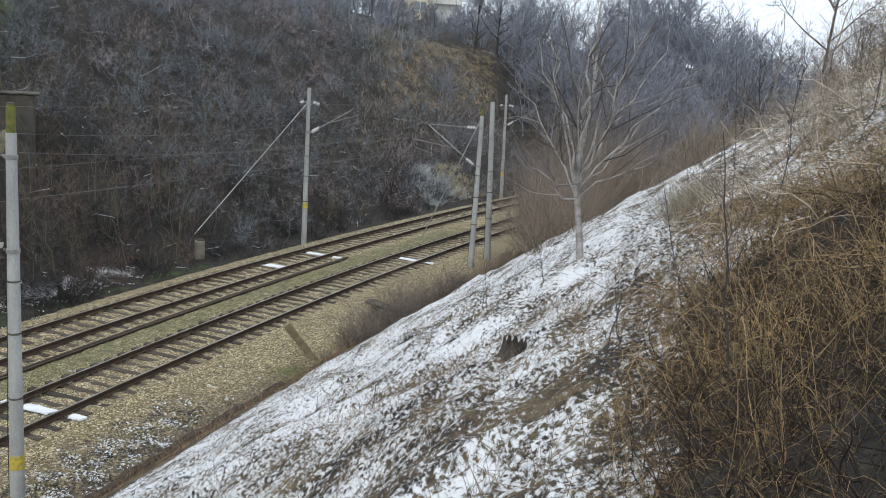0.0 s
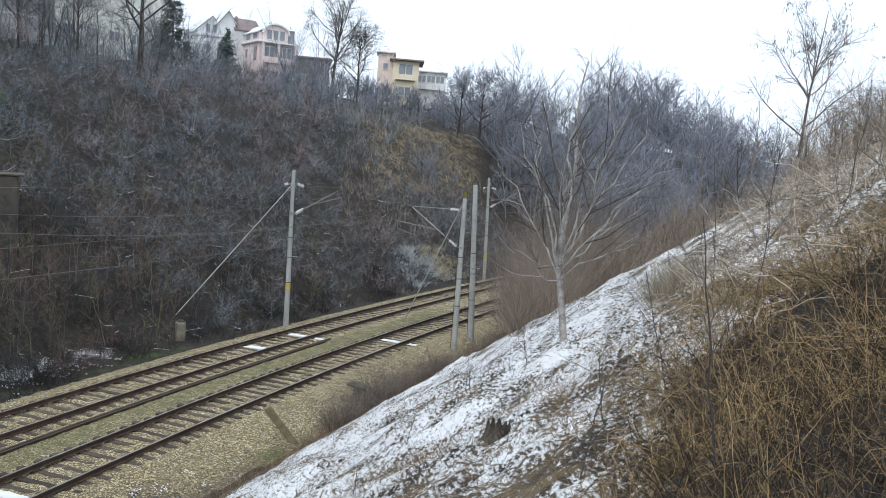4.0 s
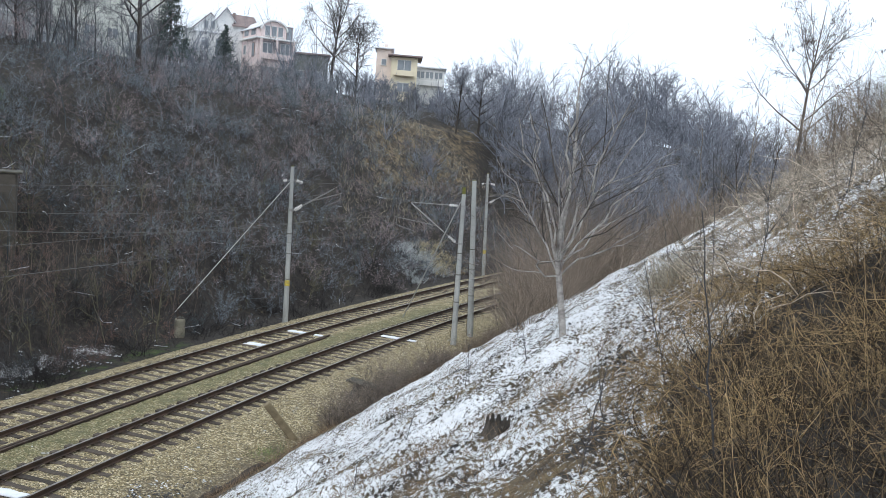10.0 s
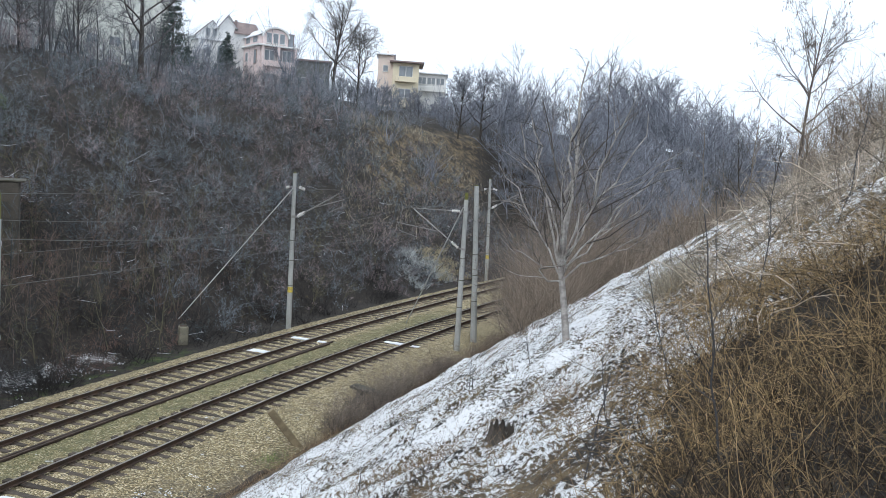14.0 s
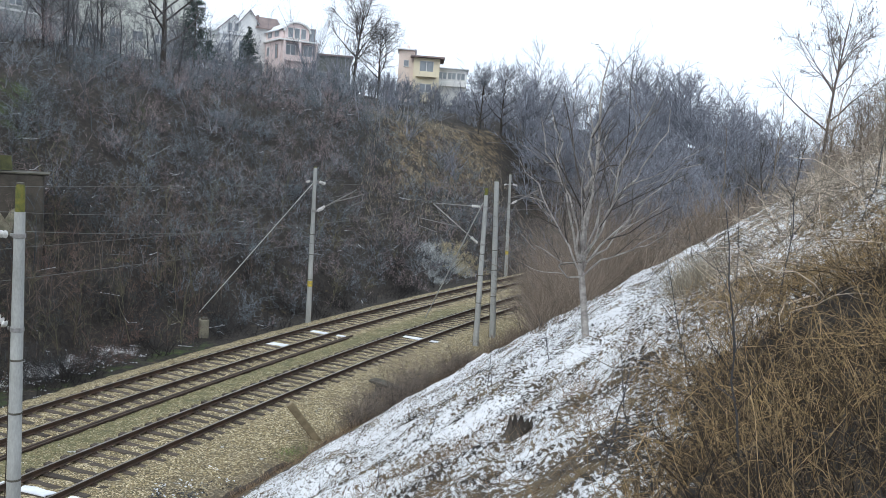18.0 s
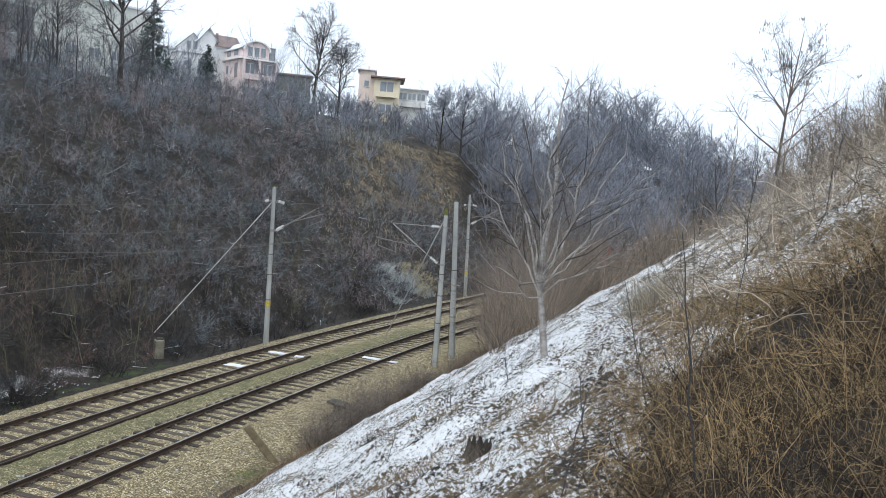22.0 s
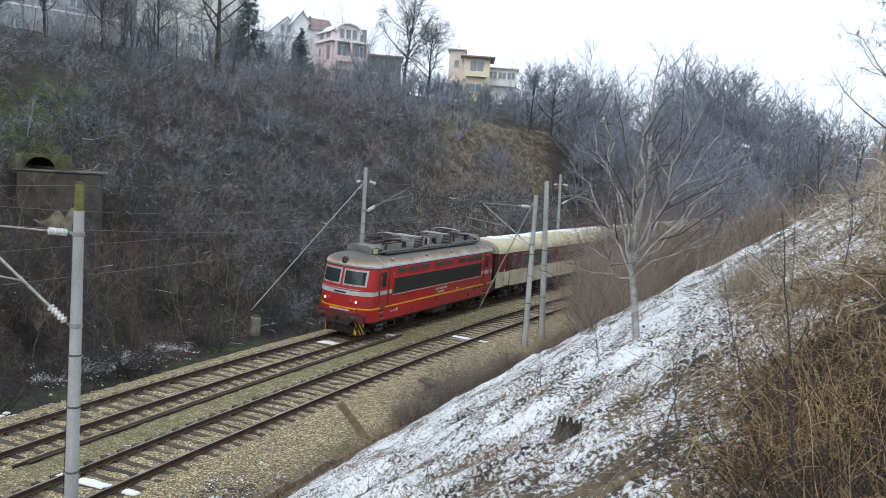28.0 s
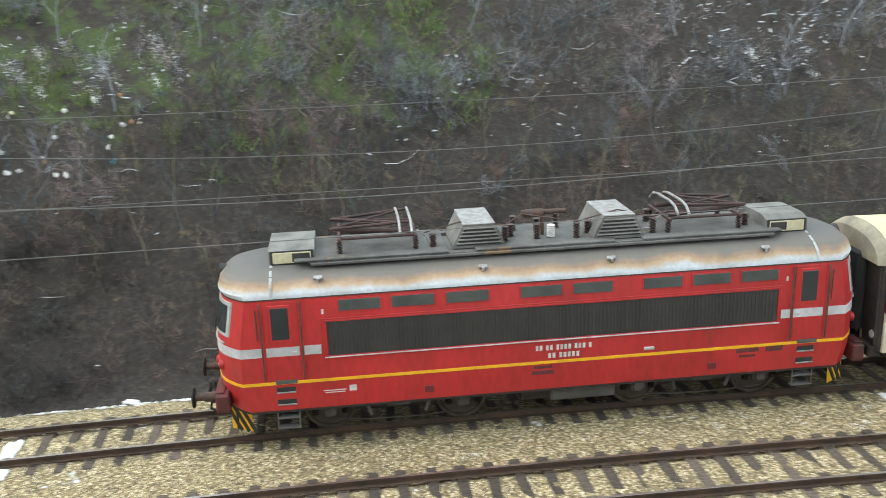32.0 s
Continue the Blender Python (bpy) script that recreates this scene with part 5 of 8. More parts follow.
def build_coach(label, snowy):
    co = thing("passenger_coach", Matrix(), label, "railway coach", "the train")
    body = part("body", coach_skin(1.02, 2.02, COACH), CREAM, co, "grimy cream lower side")
    upper = part("window_band", coach_skin(2.02, 3.2, COACH), DARKRED, co, "dark red window band")
    roof = part("roof", coach_skin(3.2, 3.96, COACH, 0.006), ROOFCREAM, co, "yellowed cream roof", smooth=True)
    for end in (-1, 1):
        x = end * COACH / 2
        dome = Shape()
        rings = []
        for k in range(5):
            t = k / 4
            s = 1 - 0.22 * t * t
            rings.append([(x + end * 0.28 * t, y * (1 - 0.05 * t), 3.2 + (z - 3.2) * s) for y, z in [(1.41, 3.2), (1.39, 3.32), (1.32, 3.5), (1.16, 3.68), (0.9, 3.82), (0.55, 3.92), (0, 3.96), (-0.55, 3.92), (-0.9, 3.82), (-1.16, 3.68), (-1.32, 3.5), (-1.39, 3.32), (-1.41, 3.2)]])
        part("roof_end", dome.loft(rings), SOOTCREAM, roof, "sooty cream roof end", smooth=True)
        part("end_wall", Shape().box((x + end * 0.06, 0, 2.12), (0.12, 2.7, 2.2), 0.03), UNDER, body, "sooty dark end wall")
        part("gangway_bellows", Shape().box((x + end * 0.2, 0, 2.3), (0.3, 1.25, 2.15), 0.12), RUBBER, body, "black rubber gangway")
        part("end_post", Shape().box((x + end * 0.14, 1.25, 2.2), (0.08, 0.12, 2.0), 0.02), UNDER, body)
        part("end_post", Shape().box((x + end * 0.14, -1.25, 2.2), (0.08, 0.12, 2.0), 0.02), UNDER, body)
        part("end_platform", Shape().box((x + end * 0.12, 0, 1.02), (0.3, 2.6, 0.3), 0.03), UNDER, co)
        for side in (-1, 1):
            buffer_parts(co, x + end * 0.46, side * 0.88, 1.06, end)
            dxc = x - end * 1.35
            dr = part("coach_door", Shape().box((dxc, side * 1.418, 2.1), (0.78, 0.03, 2.1), 0.01), DARKRED, body, "dark red folding door")
            part("door_lower", Shape().box((dxc, side * 1.424, 1.55), (0.74, 0.03, 0.9), 0.01), CREAM, dr)
            part("door_window", Shape().box((dxc, side * 1.428, 2.62), (0.2, 0.03, 0.8), 0.03), GLASS, dr)
            part("door_gap", Shape().box((dxc - end * 0.42, side * 1.415, 2.05), (0.05, 0.03, 2.1), 0.0), BLACKPAINT, dr)
            part("door_handrail", Shape().tube([(dxc + end * 0.46, side * 1.46, 1.3), (dxc + end * 0.46, side * 1.46, 2.2)], 0.018, 6), ALU, dr)
            for z in (0.42, 0.72):
                part("foot_step", Shape().box((dxc, side * 1.32, z), (0.7, 0.26, 0.04), 0.008), UNDER, body)
            part("tail_lamp", Shape().turned((x + end * 0.14, side * 1.2, 1.45), (end, 0, 0), [(-0.05, 0.1), (0.06, 0.1), (0.08, 0.07)], 12), ALU, body, smooth=True)
        part("roof_lamp", Shape().box((x - end * 0.9, 1.05, 3.78), (0.14, 0.1, 0.16), 0.03), PORCELAIN, roof)
    n = 9
    for side in (-1, 1):
        for k in range(n + 1):
            small = k == 0
            xw = COACH / 2 - 2.35 if small else COACH / 2 - 4.05 - 2.0 * (k - 1)
            wd, z0, z1 = (0.62, 2.2, 3.05) if small else (1.3, 2.15, 3.06)
            fr = part("window_frame", Shape().box((xw, side * 1.421, (z0 + z1) / 2), (wd, 0.03, z1 - z0), 0.06), COACHFRAME if k % 2 or small else DARKRED, upper, "dull grey window frame" if k % 2 or small else "dark red window frame")
            part("pane", Shape().box((xw, side * 1.428, (z0 + z1) / 2 - 0.17), (wd - 0.1, 0.03, (z1 - z0) * 0.58), 0.04), COACHGLASS, fr, "grey-green lower pane")
            part("sliding_pane", Shape().box((xw, side * 1.43, z1 - 0.2), (wd - 0.1, 0.03, (z1 - z0) * 0.34), 0.04), GREENGLASS, fr, "paler sliding upper pane")
        part("waist_rail", Shape().box((0, side * 1.424, 2.02), (COACH - 3.4, 0.02, 0.035), 0.006), CREAM, body)
        part("rain_gutter", Shape().box((0, side * 1.418, 3.2), (COACH, 0.035, 0.03), 0.006), ROOFCREAM, roof)
        for x in (-7.5, -3.0, 1.5, 6.0):
            part("panel_seam", Shape().box((x, side * 1.417, 1.5), (0.012, 0.012, 0.95), 0.0), UNDERGREY, body)
        part("builder_marks", Shape().box((-1.2, side * 1.418, 1.72), (0.7, 0.008, 0.05), 0.0).box((-1.2, side * 1.418, 1.58), (0.5, 0.008, 0.04), 0.0), UNDERGREY, body)
    for x in (-8.0, 8.0):
        bogie(co, x, (x + 1.25, x - 1.25), 0.46)
    part("underframe", Shape().box((0, 0, 0.92), (COACH - 0.3, 2.3, 0.22), 0.02), UNDER, co)
    for x, w, d in ((-3.2, 1.6, 0.6), (0.0, 1.1, 0.55), (2.6, 1.9, 0.62)):
        part("equipment_box", Shape().box((x, 0.55, 0.62), (w, 1.2, d), 0.04), UNDER, co)
        part("equipment_box", Shape().box((x + 0.4, -0.65, 0.62), (w, 1.1, d), 0.04), UNDER, co)
    part("truss", Shape().tube([(-6.2, 1.1, 0.85), (-4.5, 1.1, 0.42), (4.5, 1.1, 0.42), (6.2, 1.1, 0.85)], 0.035, 6), UNDER, co)
    if snowy:
        rng = random.Random(3)
        for k in range(70):
            x = COACH / 2 - 1.2 - 20.5 * (k / 70) ** 0.95
            w, d = rng.uniform(0.15, 0.5), rng.uniform(0.15, 0.5)
            y0 = rng.uniform(-0.6, 0.45)
            pts = []
            for j in range(9):
                a = 2 * math.pi * j / 9
                rr = rng.uniform(0.65, 1.1)
                pts.append((x + w * rr * math.cos(a), y0 + d * rr * math.sin(a)))
            zz = lambda y: float(np.interp(abs(y), [0, 0.55, 0.9, 1.16, 1.32], [3.975, 3.935, 3.835, 3.695, 3.51]))
            part("roof_snow", Shape().loft([[(p, q, zz(q) - 0.02) for p, q in pts], [(p, q, zz(q) + 0.012) for p, q in pts], [(x + (p - x) * 0.7, y0 + (q - y0) * 0.7, zz(y0 + (q - y0) * 0.7) + 0.025) for p, q in pts]]), SNOW, roof, "patch of thin snow")
    return co


COACH_A = build_coach("cream and dark red passenger coach behind the locomotive, snow on roof", True)
COACH_B = copy_thing(COACH_A, Matrix())
tagged(COACH_B, "cream and dark red passenger coach in the middle of the train")
COACH_C = copy_thing(COACH_A, Matrix())
tagged(COACH_C, "cream and dark red passenger coach at the train's end")

# ---- houses on the ridge ----
# pink and ochre walls are paled further, with distance haze put into the colour
PINK = mat("haze_pale_pink_plaster", (0.83, 0.7, 0.68), (0.76, 0.64, 0.62), 0.6, 0.9, fine=12, spread=0.06)
WHITEWALL = mat("off_white_plaster", (0.82, 0.82, 0.81), (0.72, 0.73, 0.73), 0.6, 0.9, fine=12, spread=0.06)
YELLOWWALL = mat("haze_pale_ochre_plaster", (0.8, 0.72, 0.54), (0.74, 0.66, 0.5), 0.6, 0.9, fine=12, spread=0.06)
ORANGEWALL = mat("salmon_plaster", (0.8, 0.68, 0.6), (0.72, 0.61, 0.54), 0.6, 0.9, fine=12)
GREYWALL = mat("grey_panel_wall", (0.74, 0.75, 0.69), (0.64, 0.66, 0.61), 0.5, 0.9, fine=10, spread=0.08)
TILEROOF = mat("dull_brown_roof_tiles", (0.27, 0.21, 0.2), (0.2, 0.16, 0.155), 1.2, 0.85, fine=16, spread=0.2)
HOUSEGLASS = mat("house_window_glass", (0.2, 0.23, 0.26), (0.28, 0.31, 0.34), 0.8, 0.12, bump=0)
WHITEFRAME = mat("white_window_frame", (0.75, 0.75, 0.74), None, 4, 0.6, bump=0)


def house_window(parent, x, y, z, w, h, bars=1):
    """A window in a wall whose face is at y, with frame, sill and panes; the front looks to -y."""
    f = part("window", Shape().box((x, y - 0.02, z + h / 2), (w, 0.12, h), 0.02), WHITEFRAME, parent, "white framed window")
    n = bars + 1
    for k in range(n):
        part("pane", Shape().box((x - w / 2 + w * (k + 0.5) / n, y - 0.065, z + h / 2), (w / n - 0.12, 0.06, h - 0.16), 0.01), HOUSEGLASS, f)
    part("sill", Shape().box((x, y - 0.1, z - 0.05), (w + 0.2, 0.2, 0.06), 0.01), WHITEFRAME, f)
    return f


def roof_slab(pts, thick=0.18):
    """A roof plane from its corners, thickened downwards."""
    n = len(pts)
    return Shape().add(list(pts) + [(x, y, z - thick) for x, y, z in pts], [tuple(range(n)), tuple(range(2 * n - 1, n - 1, -1))] + [(i, (i + 1) % n, n + (i + 1) % n, n + i) for i in range(n)])


def house_pose(az, dist, z):
    x, y = polar(az, dist)
    return pose(x, y, z, 0, 0, az)


def side_window(parent, y, z, w, h, wood=None):
    """A window in the wall that looks to -x."""
    f = part("window", Shape().box((-0.02, y, z + h / 2), (0.12, w, h), 0.02), wood or WHITEFRAME, parent)
    part("pane", Shape().box((-0.065, y, z + h / 2), (0.06, w - 0.2, h - 0.2), 0.01), HOUSEGLASS, f)


def gabled(parent, name, x0, x1, y0, y1, eave, ridge, label, over=0.35):
    """A white gabled volume whose gable end looks to the front, with snow on both roof slopes."""
    xm = (x0 + x1) / 2
    v = part(name, Shape().loft([[(x, y, z) for x, z in [(x0, -2), (x0, eave), (xm, ridge), (x1, eave), (x1, -2)]] for y in (y0, y1)]), WHITEWALL, parent, label)
    d = (ridge - eave) / (xm - x0) * over
    part("roof", roof_slab([(x0 - over, y0 - over, eave - d + 0.1), (xm, y0 - over, ridge + 0.12), (xm, y1 + over, ridge + 0.12), (x0 - over, y1 + over, eave - d + 0.1)]), SNOW, v, "roof slope with snow")
    part("roof", roof_slab([(xm, y0 - over, ridge + 0.12), (x1 + over, y0 - over, eave - d + 0.1), (x1 + over, y1 + over, eave - d + 0.1), (xm, y1 + over, ridge + 0.12)]), SNOW, v, "roof slope with snow")
    part("verge_board", Shape().tube([(x0 - over, y0 - over - 0.02, eave - d), (xm, y0 - over - 0.02, ridge + 0.02), (x1 + over, y0 - over - 0.02, eave - d)], 0.09, 4), TILEROOF, v)
    return v


def build_pink_house():
    """Seen over its corner: x runs along the front from that corner, y along the side wall."""
    h = thing("house", house_pose(7.95, 134, 18.5) @ pose(0, 0, 0, 0, 0, 20), "pale pink and white three-storey house with arched gable", "house", "houses on the ridge")
    BROWNDOOR = mat("brown_wooden_shutter", (0.3, 0.22, 0.18), (0.24, 0.18, 0.15), 2, 0.8)
    w = part("wall", Shape().box((2.8, 4, 2.0), (5.6, 8, 8.0), 0.03), PINK, h, "pale pink plastered walls")
    part("cornice", Shape().box((2.8, 3.9, 6.08), (6.5, 9.0, 0.26), 0.05), WHITEWALL, w)
    # no recess is cut: a grey slab on the wall stands for its shade
    lg = part("loggia", Shape().box((3.0, 0.02, 4.6), (4.6, 0.16, 2.3), 0.02), mat("loggia_shade_grey", (0.36, 0.33, 0.34), (0.28, 0.26, 0.27), 1.5, 0.9), h, "grey slab for the shade in the loggia behind columns")
    for x, z0, z1 in ((0.35, 2.4, 5.95), (2.75, 3.4, 5.95), (5.35, 2.4, 5.95)):
        part("column", Shape().box((x, -0.55, (z0 + z1) / 2), (0.34, 0.34, z1 - z0), 0.03), PINK, lg)
    part("parapet", Shape().box((2.85, -0.55, 3.6), (5.2, 0.16, 0.75), 0.02).box((2.85, -0.25, 3.2), (5.3, 0.8, 0.16), 0.02), PINK, lg)
    house_window(lg, 1.5, -0.02, 3.9, 1.5, 1.6, 1)
    house_window(lg, 4.2, -0.02, 3.7, 1.4, 1.9, 1)
    house_window(w, 1.5, 0, 0.6, 1.5, 1.5)
    house_window(w, 4.1, 0, 0.6, 1.5, 1.5)
    side_window(w, 1.6, 3.4, 1.1, 2.1, BROWNDOOR)
    side_window(w, 5.2, 3.9, 1.1, 1.4)
    side_window(w, 5.2, 0.8, 1.1, 1.4)
    # attic under a barrel roof, a glazed corner to its right and a lean-to on the other side
    prof = [(-1.9, 6.2), (-1.9, 7.4)] + [(1.9 * -math.cos(math.pi * k / 10), 7.4 + 1.25 * math.sin(math.pi * k / 10)) for k in range(11)] + [(1.9, 7.4), (1.9, 6.2)]
    a = part("arched_gable", Shape().loft([[(x + 2.55, y, z) for x, z in prof] for y in (0.4, 7.0)]), PINK, h, "pink wall under a round arched roof")
    rim = [(2.12 * -math.cos(math.pi * k / 14), 7.4 + 1.47 * math.sin(math.pi * k / 14)) for k in range(15)]
    rin = [(1.9 * -math.cos(math.pi * k / 14), 7.42 + 1.25 * math.sin(math.pi * k / 14)) for k in range(14, -1, -1)]
    part("barrel_roof", Shape().loft([[(x + 2.55, y, z) for x, z in rim + rin] for y in (0.05, 7.2)]), WHITEWALL, a, "pale rim of the barrel roof", smooth=True)
    part("roof_snow", Shape().loft([[(x * 0.9 + 2.55, y, z + 0.1) for x, z in rim + rin] for y in (0.5, 7.0)]), SNOW, a, "snow on the barrel roof", smooth=True)
    for x in (1.55, 2.55, 3.55):
        house_window(a, x, 0.4, 6.5, 0.8, 1.5, 0)
    part("glazed_corner", Shape().box((5.0, 1.6, 7.2), (1.0, 2.0, 1.9), 0.02), HOUSEGLASS, h, "dark glazed attic corner")
    part("corner_frame", Shape().box((4.55, 0.62, 7.2), (0.12, 0.12, 1.9)).box((5.45, 0.62, 7.2), (0.12, 0.12, 1.9)).box((5.0, 0.62, 8.15), (1.1, 0.2, 0.12)), TILEROOF, h)
    part("lean_to", Shape().box((0.4, 3.8, 6.85), (0.7, 6.2, 1.3), 0.02), PINK, h)
    for y in (2.0, 5.0):
        part("lean_to_window", Shape().box((0.03, y, 7.0), (0.1, 1.6, 0.8), 0.02), HOUSEGLASS, h)
    part("lean_to_roof", roof_slab([(-0.3, 0.4, 7.5), (0.75, 0.4, 8.1), (0.75, 7.2, 8.1), (-0.3, 7.2, 7.5)], 0.12), SNOW, h, "lean-to roof with snow")
    # wide rear wing under a brown roof that has kept its snow on one half
    wing = part("rear_wing", Shape().box((2.4, 10, 3.1), (7.8, 6.6, 10.2), 0.03), WHITEWALL, h, "white plastered rear wing")
    part("roof", roof_slab([(-1.7, 6.3, 8.15), (2.6, 6.3, 8.15), (2.6, 9.4, 10.15), (-1.7, 9.4, 10.15)]), TILEROOF, wing, "brown tiled roof slope")
    part("roof", roof_slab([(2.6, 6.3, 8.15), (6.5, 6.3, 8.15), (6.2, 9.4, 10.1), (2.6, 9.4, 10.15)]), SNOW, wing, "roof slope with snow")
    part("roof", roof_slab([(-1.7, 9.4, 10.15), (6.2, 9.4, 10.15), (6.5, 13.6, 8.1), (-1.7, 13.6, 8.1)]), TILEROOF, wing)
    part("chimney", Shape().box((-0.9, 8.2, 9.5), (0.35, 0.35, 1.4), 0.03), TILEROOF, wing)
    gabled(h, "tall_gable", -3.9, -1.5, 6.6, 12.0, 9.0, 10.5, "tall white gabled stair wing")
    low = gabled(h, "side_wing", -6.9, -2.4, 8.0, 14.0, 7.5, 9.6, "white gabled side wing")
    for x in (-5.2, -4.2):
        house_window(low, x, 8.0, 7.3, 0.7, 1.2, 0)
    an = part("annex", Shape().box((-5.0, 7.0, 2.2), (4.6, 3.0, 8.4), 0.03), WHITEWALL, h, "white flat-roofed annex")
    part("annex_roof", Shape().box((-5.0, 7.0, 6.5), (5.2, 3.6, 0.2), 0.04), SNOW, an)
    house_window(an, -6.0, 5.5, 3.9, 1.1, 1.8, 0)
    house_window(an, -4.0, 5.5, 3.6, 1.0, 2.2, 0)
    part("shed_roof", roof_slab([(-9.2, 3.4, 4.3), (-6.6, 3.4, 5.3), (-6.6, 6.0, 5.3), (-9.2, 6.0, 4.3)]), SNOW, h, "low shed roof with snow")
    part("shed", Shape().box((-7.9, 4.7, 1.2), (2.4, 2.3, 6.2), 0.03), WHITEWALL, h)


def build_yellow_house():
    h = thing("house", house_pose(-0.85, 158, 20.5), "ochre house with flat overhanging roof and salmon tower", "house", "houses on the ridge")
    w = part("wall", Shape().box((1.0, 4, 2.0), (4.6, 8, 7.6), 0.03), YELLOWWALL, h, "ochre plastered walls")
    part("roof", Shape().box((1.1, 3.7, 5.85), (6.0, 9.4, 0.3), 0.05), TILEROOF, h, "flat dark overhanging roof")
    t = part("tower", Shape().box((-2.6, 4.4, 2.6), (2.7, 6, 8.8), 0.03), ORANGEWALL, h, "salmon plastered stair tower")
    part("tower_roof", Shape().box((-2.6, 4.2, 7.1), (3.4, 7.0, 0.25), 0.05), SNOW, t)
    part("chimney", Shape().box((-2.4, 4.6, 7.7), (0.5, 0.5, 1.0), 0.03), ORANGEWALL, t)
    house_window(w, 1.0, 0, 2.9, 2.4, 2.3, 1)
    house_window(w, 1.0, 0, -0.2, 2.0, 1.5, 1)
    house_window(t, -2.6, 1.4, 4.2, 0.9, 1.1, 0)
    part("balcony", Shape().box((1.0, -0.5, 2.5), (3.6, 1.0, 0.16), 0.02).box((1.0, -0.95, 2.95), (3.6, 0.08, 0.8), 0.02), YELLOWWALL, h)


def build_white_house():
    h = thing("house", house_pose(-2.85, 168, 20.4), "low white house with a row of wide windows", "house", "houses on the ridge")
    w = part("wall", Shape().box((0, 4, 1.9), (5.6, 8, 6.6), 0.03), WHITEWALL, h)
    part("roof", Shape().box((0, 3.8, 5.3), (6.2, 9, 0.25), 0.05), SNOW, h, "flat roof with snow")
    for x in (-1.7, 0.0, 1.7):
        house_window(w, x, 0, 3.3, 1.5, 1.3, 1)
    part("balcony", Shape().box((0, -0.5, 2.4), (5.6, 1.0, 0.9), 0.03), WHITEWALL, h)


def build_block(az, dist, z, width, height, label, storeys=3, wall=None, turn=0.0, roof=None):
    h = thing("apartment_building", house_pose(az, dist, z) @ pose(0, 0, 0, 0, 0, turn), label, "apartment building", "buildings behind the trees")
    w = part("wall", Shape().box((0, 5, height / 2 - 1.5), (width, 10, height + 3), 0.03), wall or GREYWALL, h)
    part("roof", Shape().box((0, 5, height + 0.1), (width + 0.8, 10.8, 0.35), 0.05), roof or SNOW, h, "flat roof edge")
    n = int(width / 3.2)
    for r in range(storeys):
        for k in range(n):
            house_window(w, -width / 2 + width * (k + 0.5) / n, 0, 1.0 + r * height / storeys * 0.95, 1.6, 1.35, 1)
        part("floor_band", Shape().box((0, -0.04, 0.4 + r * height / storeys * 0.95), (width, 0.1, 0.22), 0.02), WHITEWALL, w)


build_pink_house()
build_yellow_house()
build_white_house()
build_block(19.6, 131.5, 21.5, 34, 8.8, "long beige-grey apartment block half hidden by bare trees", 1, turn=26.8)
build_block(23.0, 119, 18.8, 16, 7.6, "lower grey wing in front of the long apartment block", 2, mat("darker_grey_plaster", (0.42, 0.44, 0.43), (0.34, 0.35, 0.35), 0.5, 0.9, fine=10), 26.0)
build_block(35.0, 120, 19.5, 16, 7.5, "pale apartment building behind the trees on the ridge", wall=WHITEWALL)
build_block(4.7, 172, 21.3, 6.8, 5.4, "low dark grey-green shed behind bare trees", 1, mat("dark_grey_green_boards", (0.16, 0.17, 0.155), (0.12, 0.125, 0.115), 0.8, 0.9, fine=10), 0, TILEROOF)


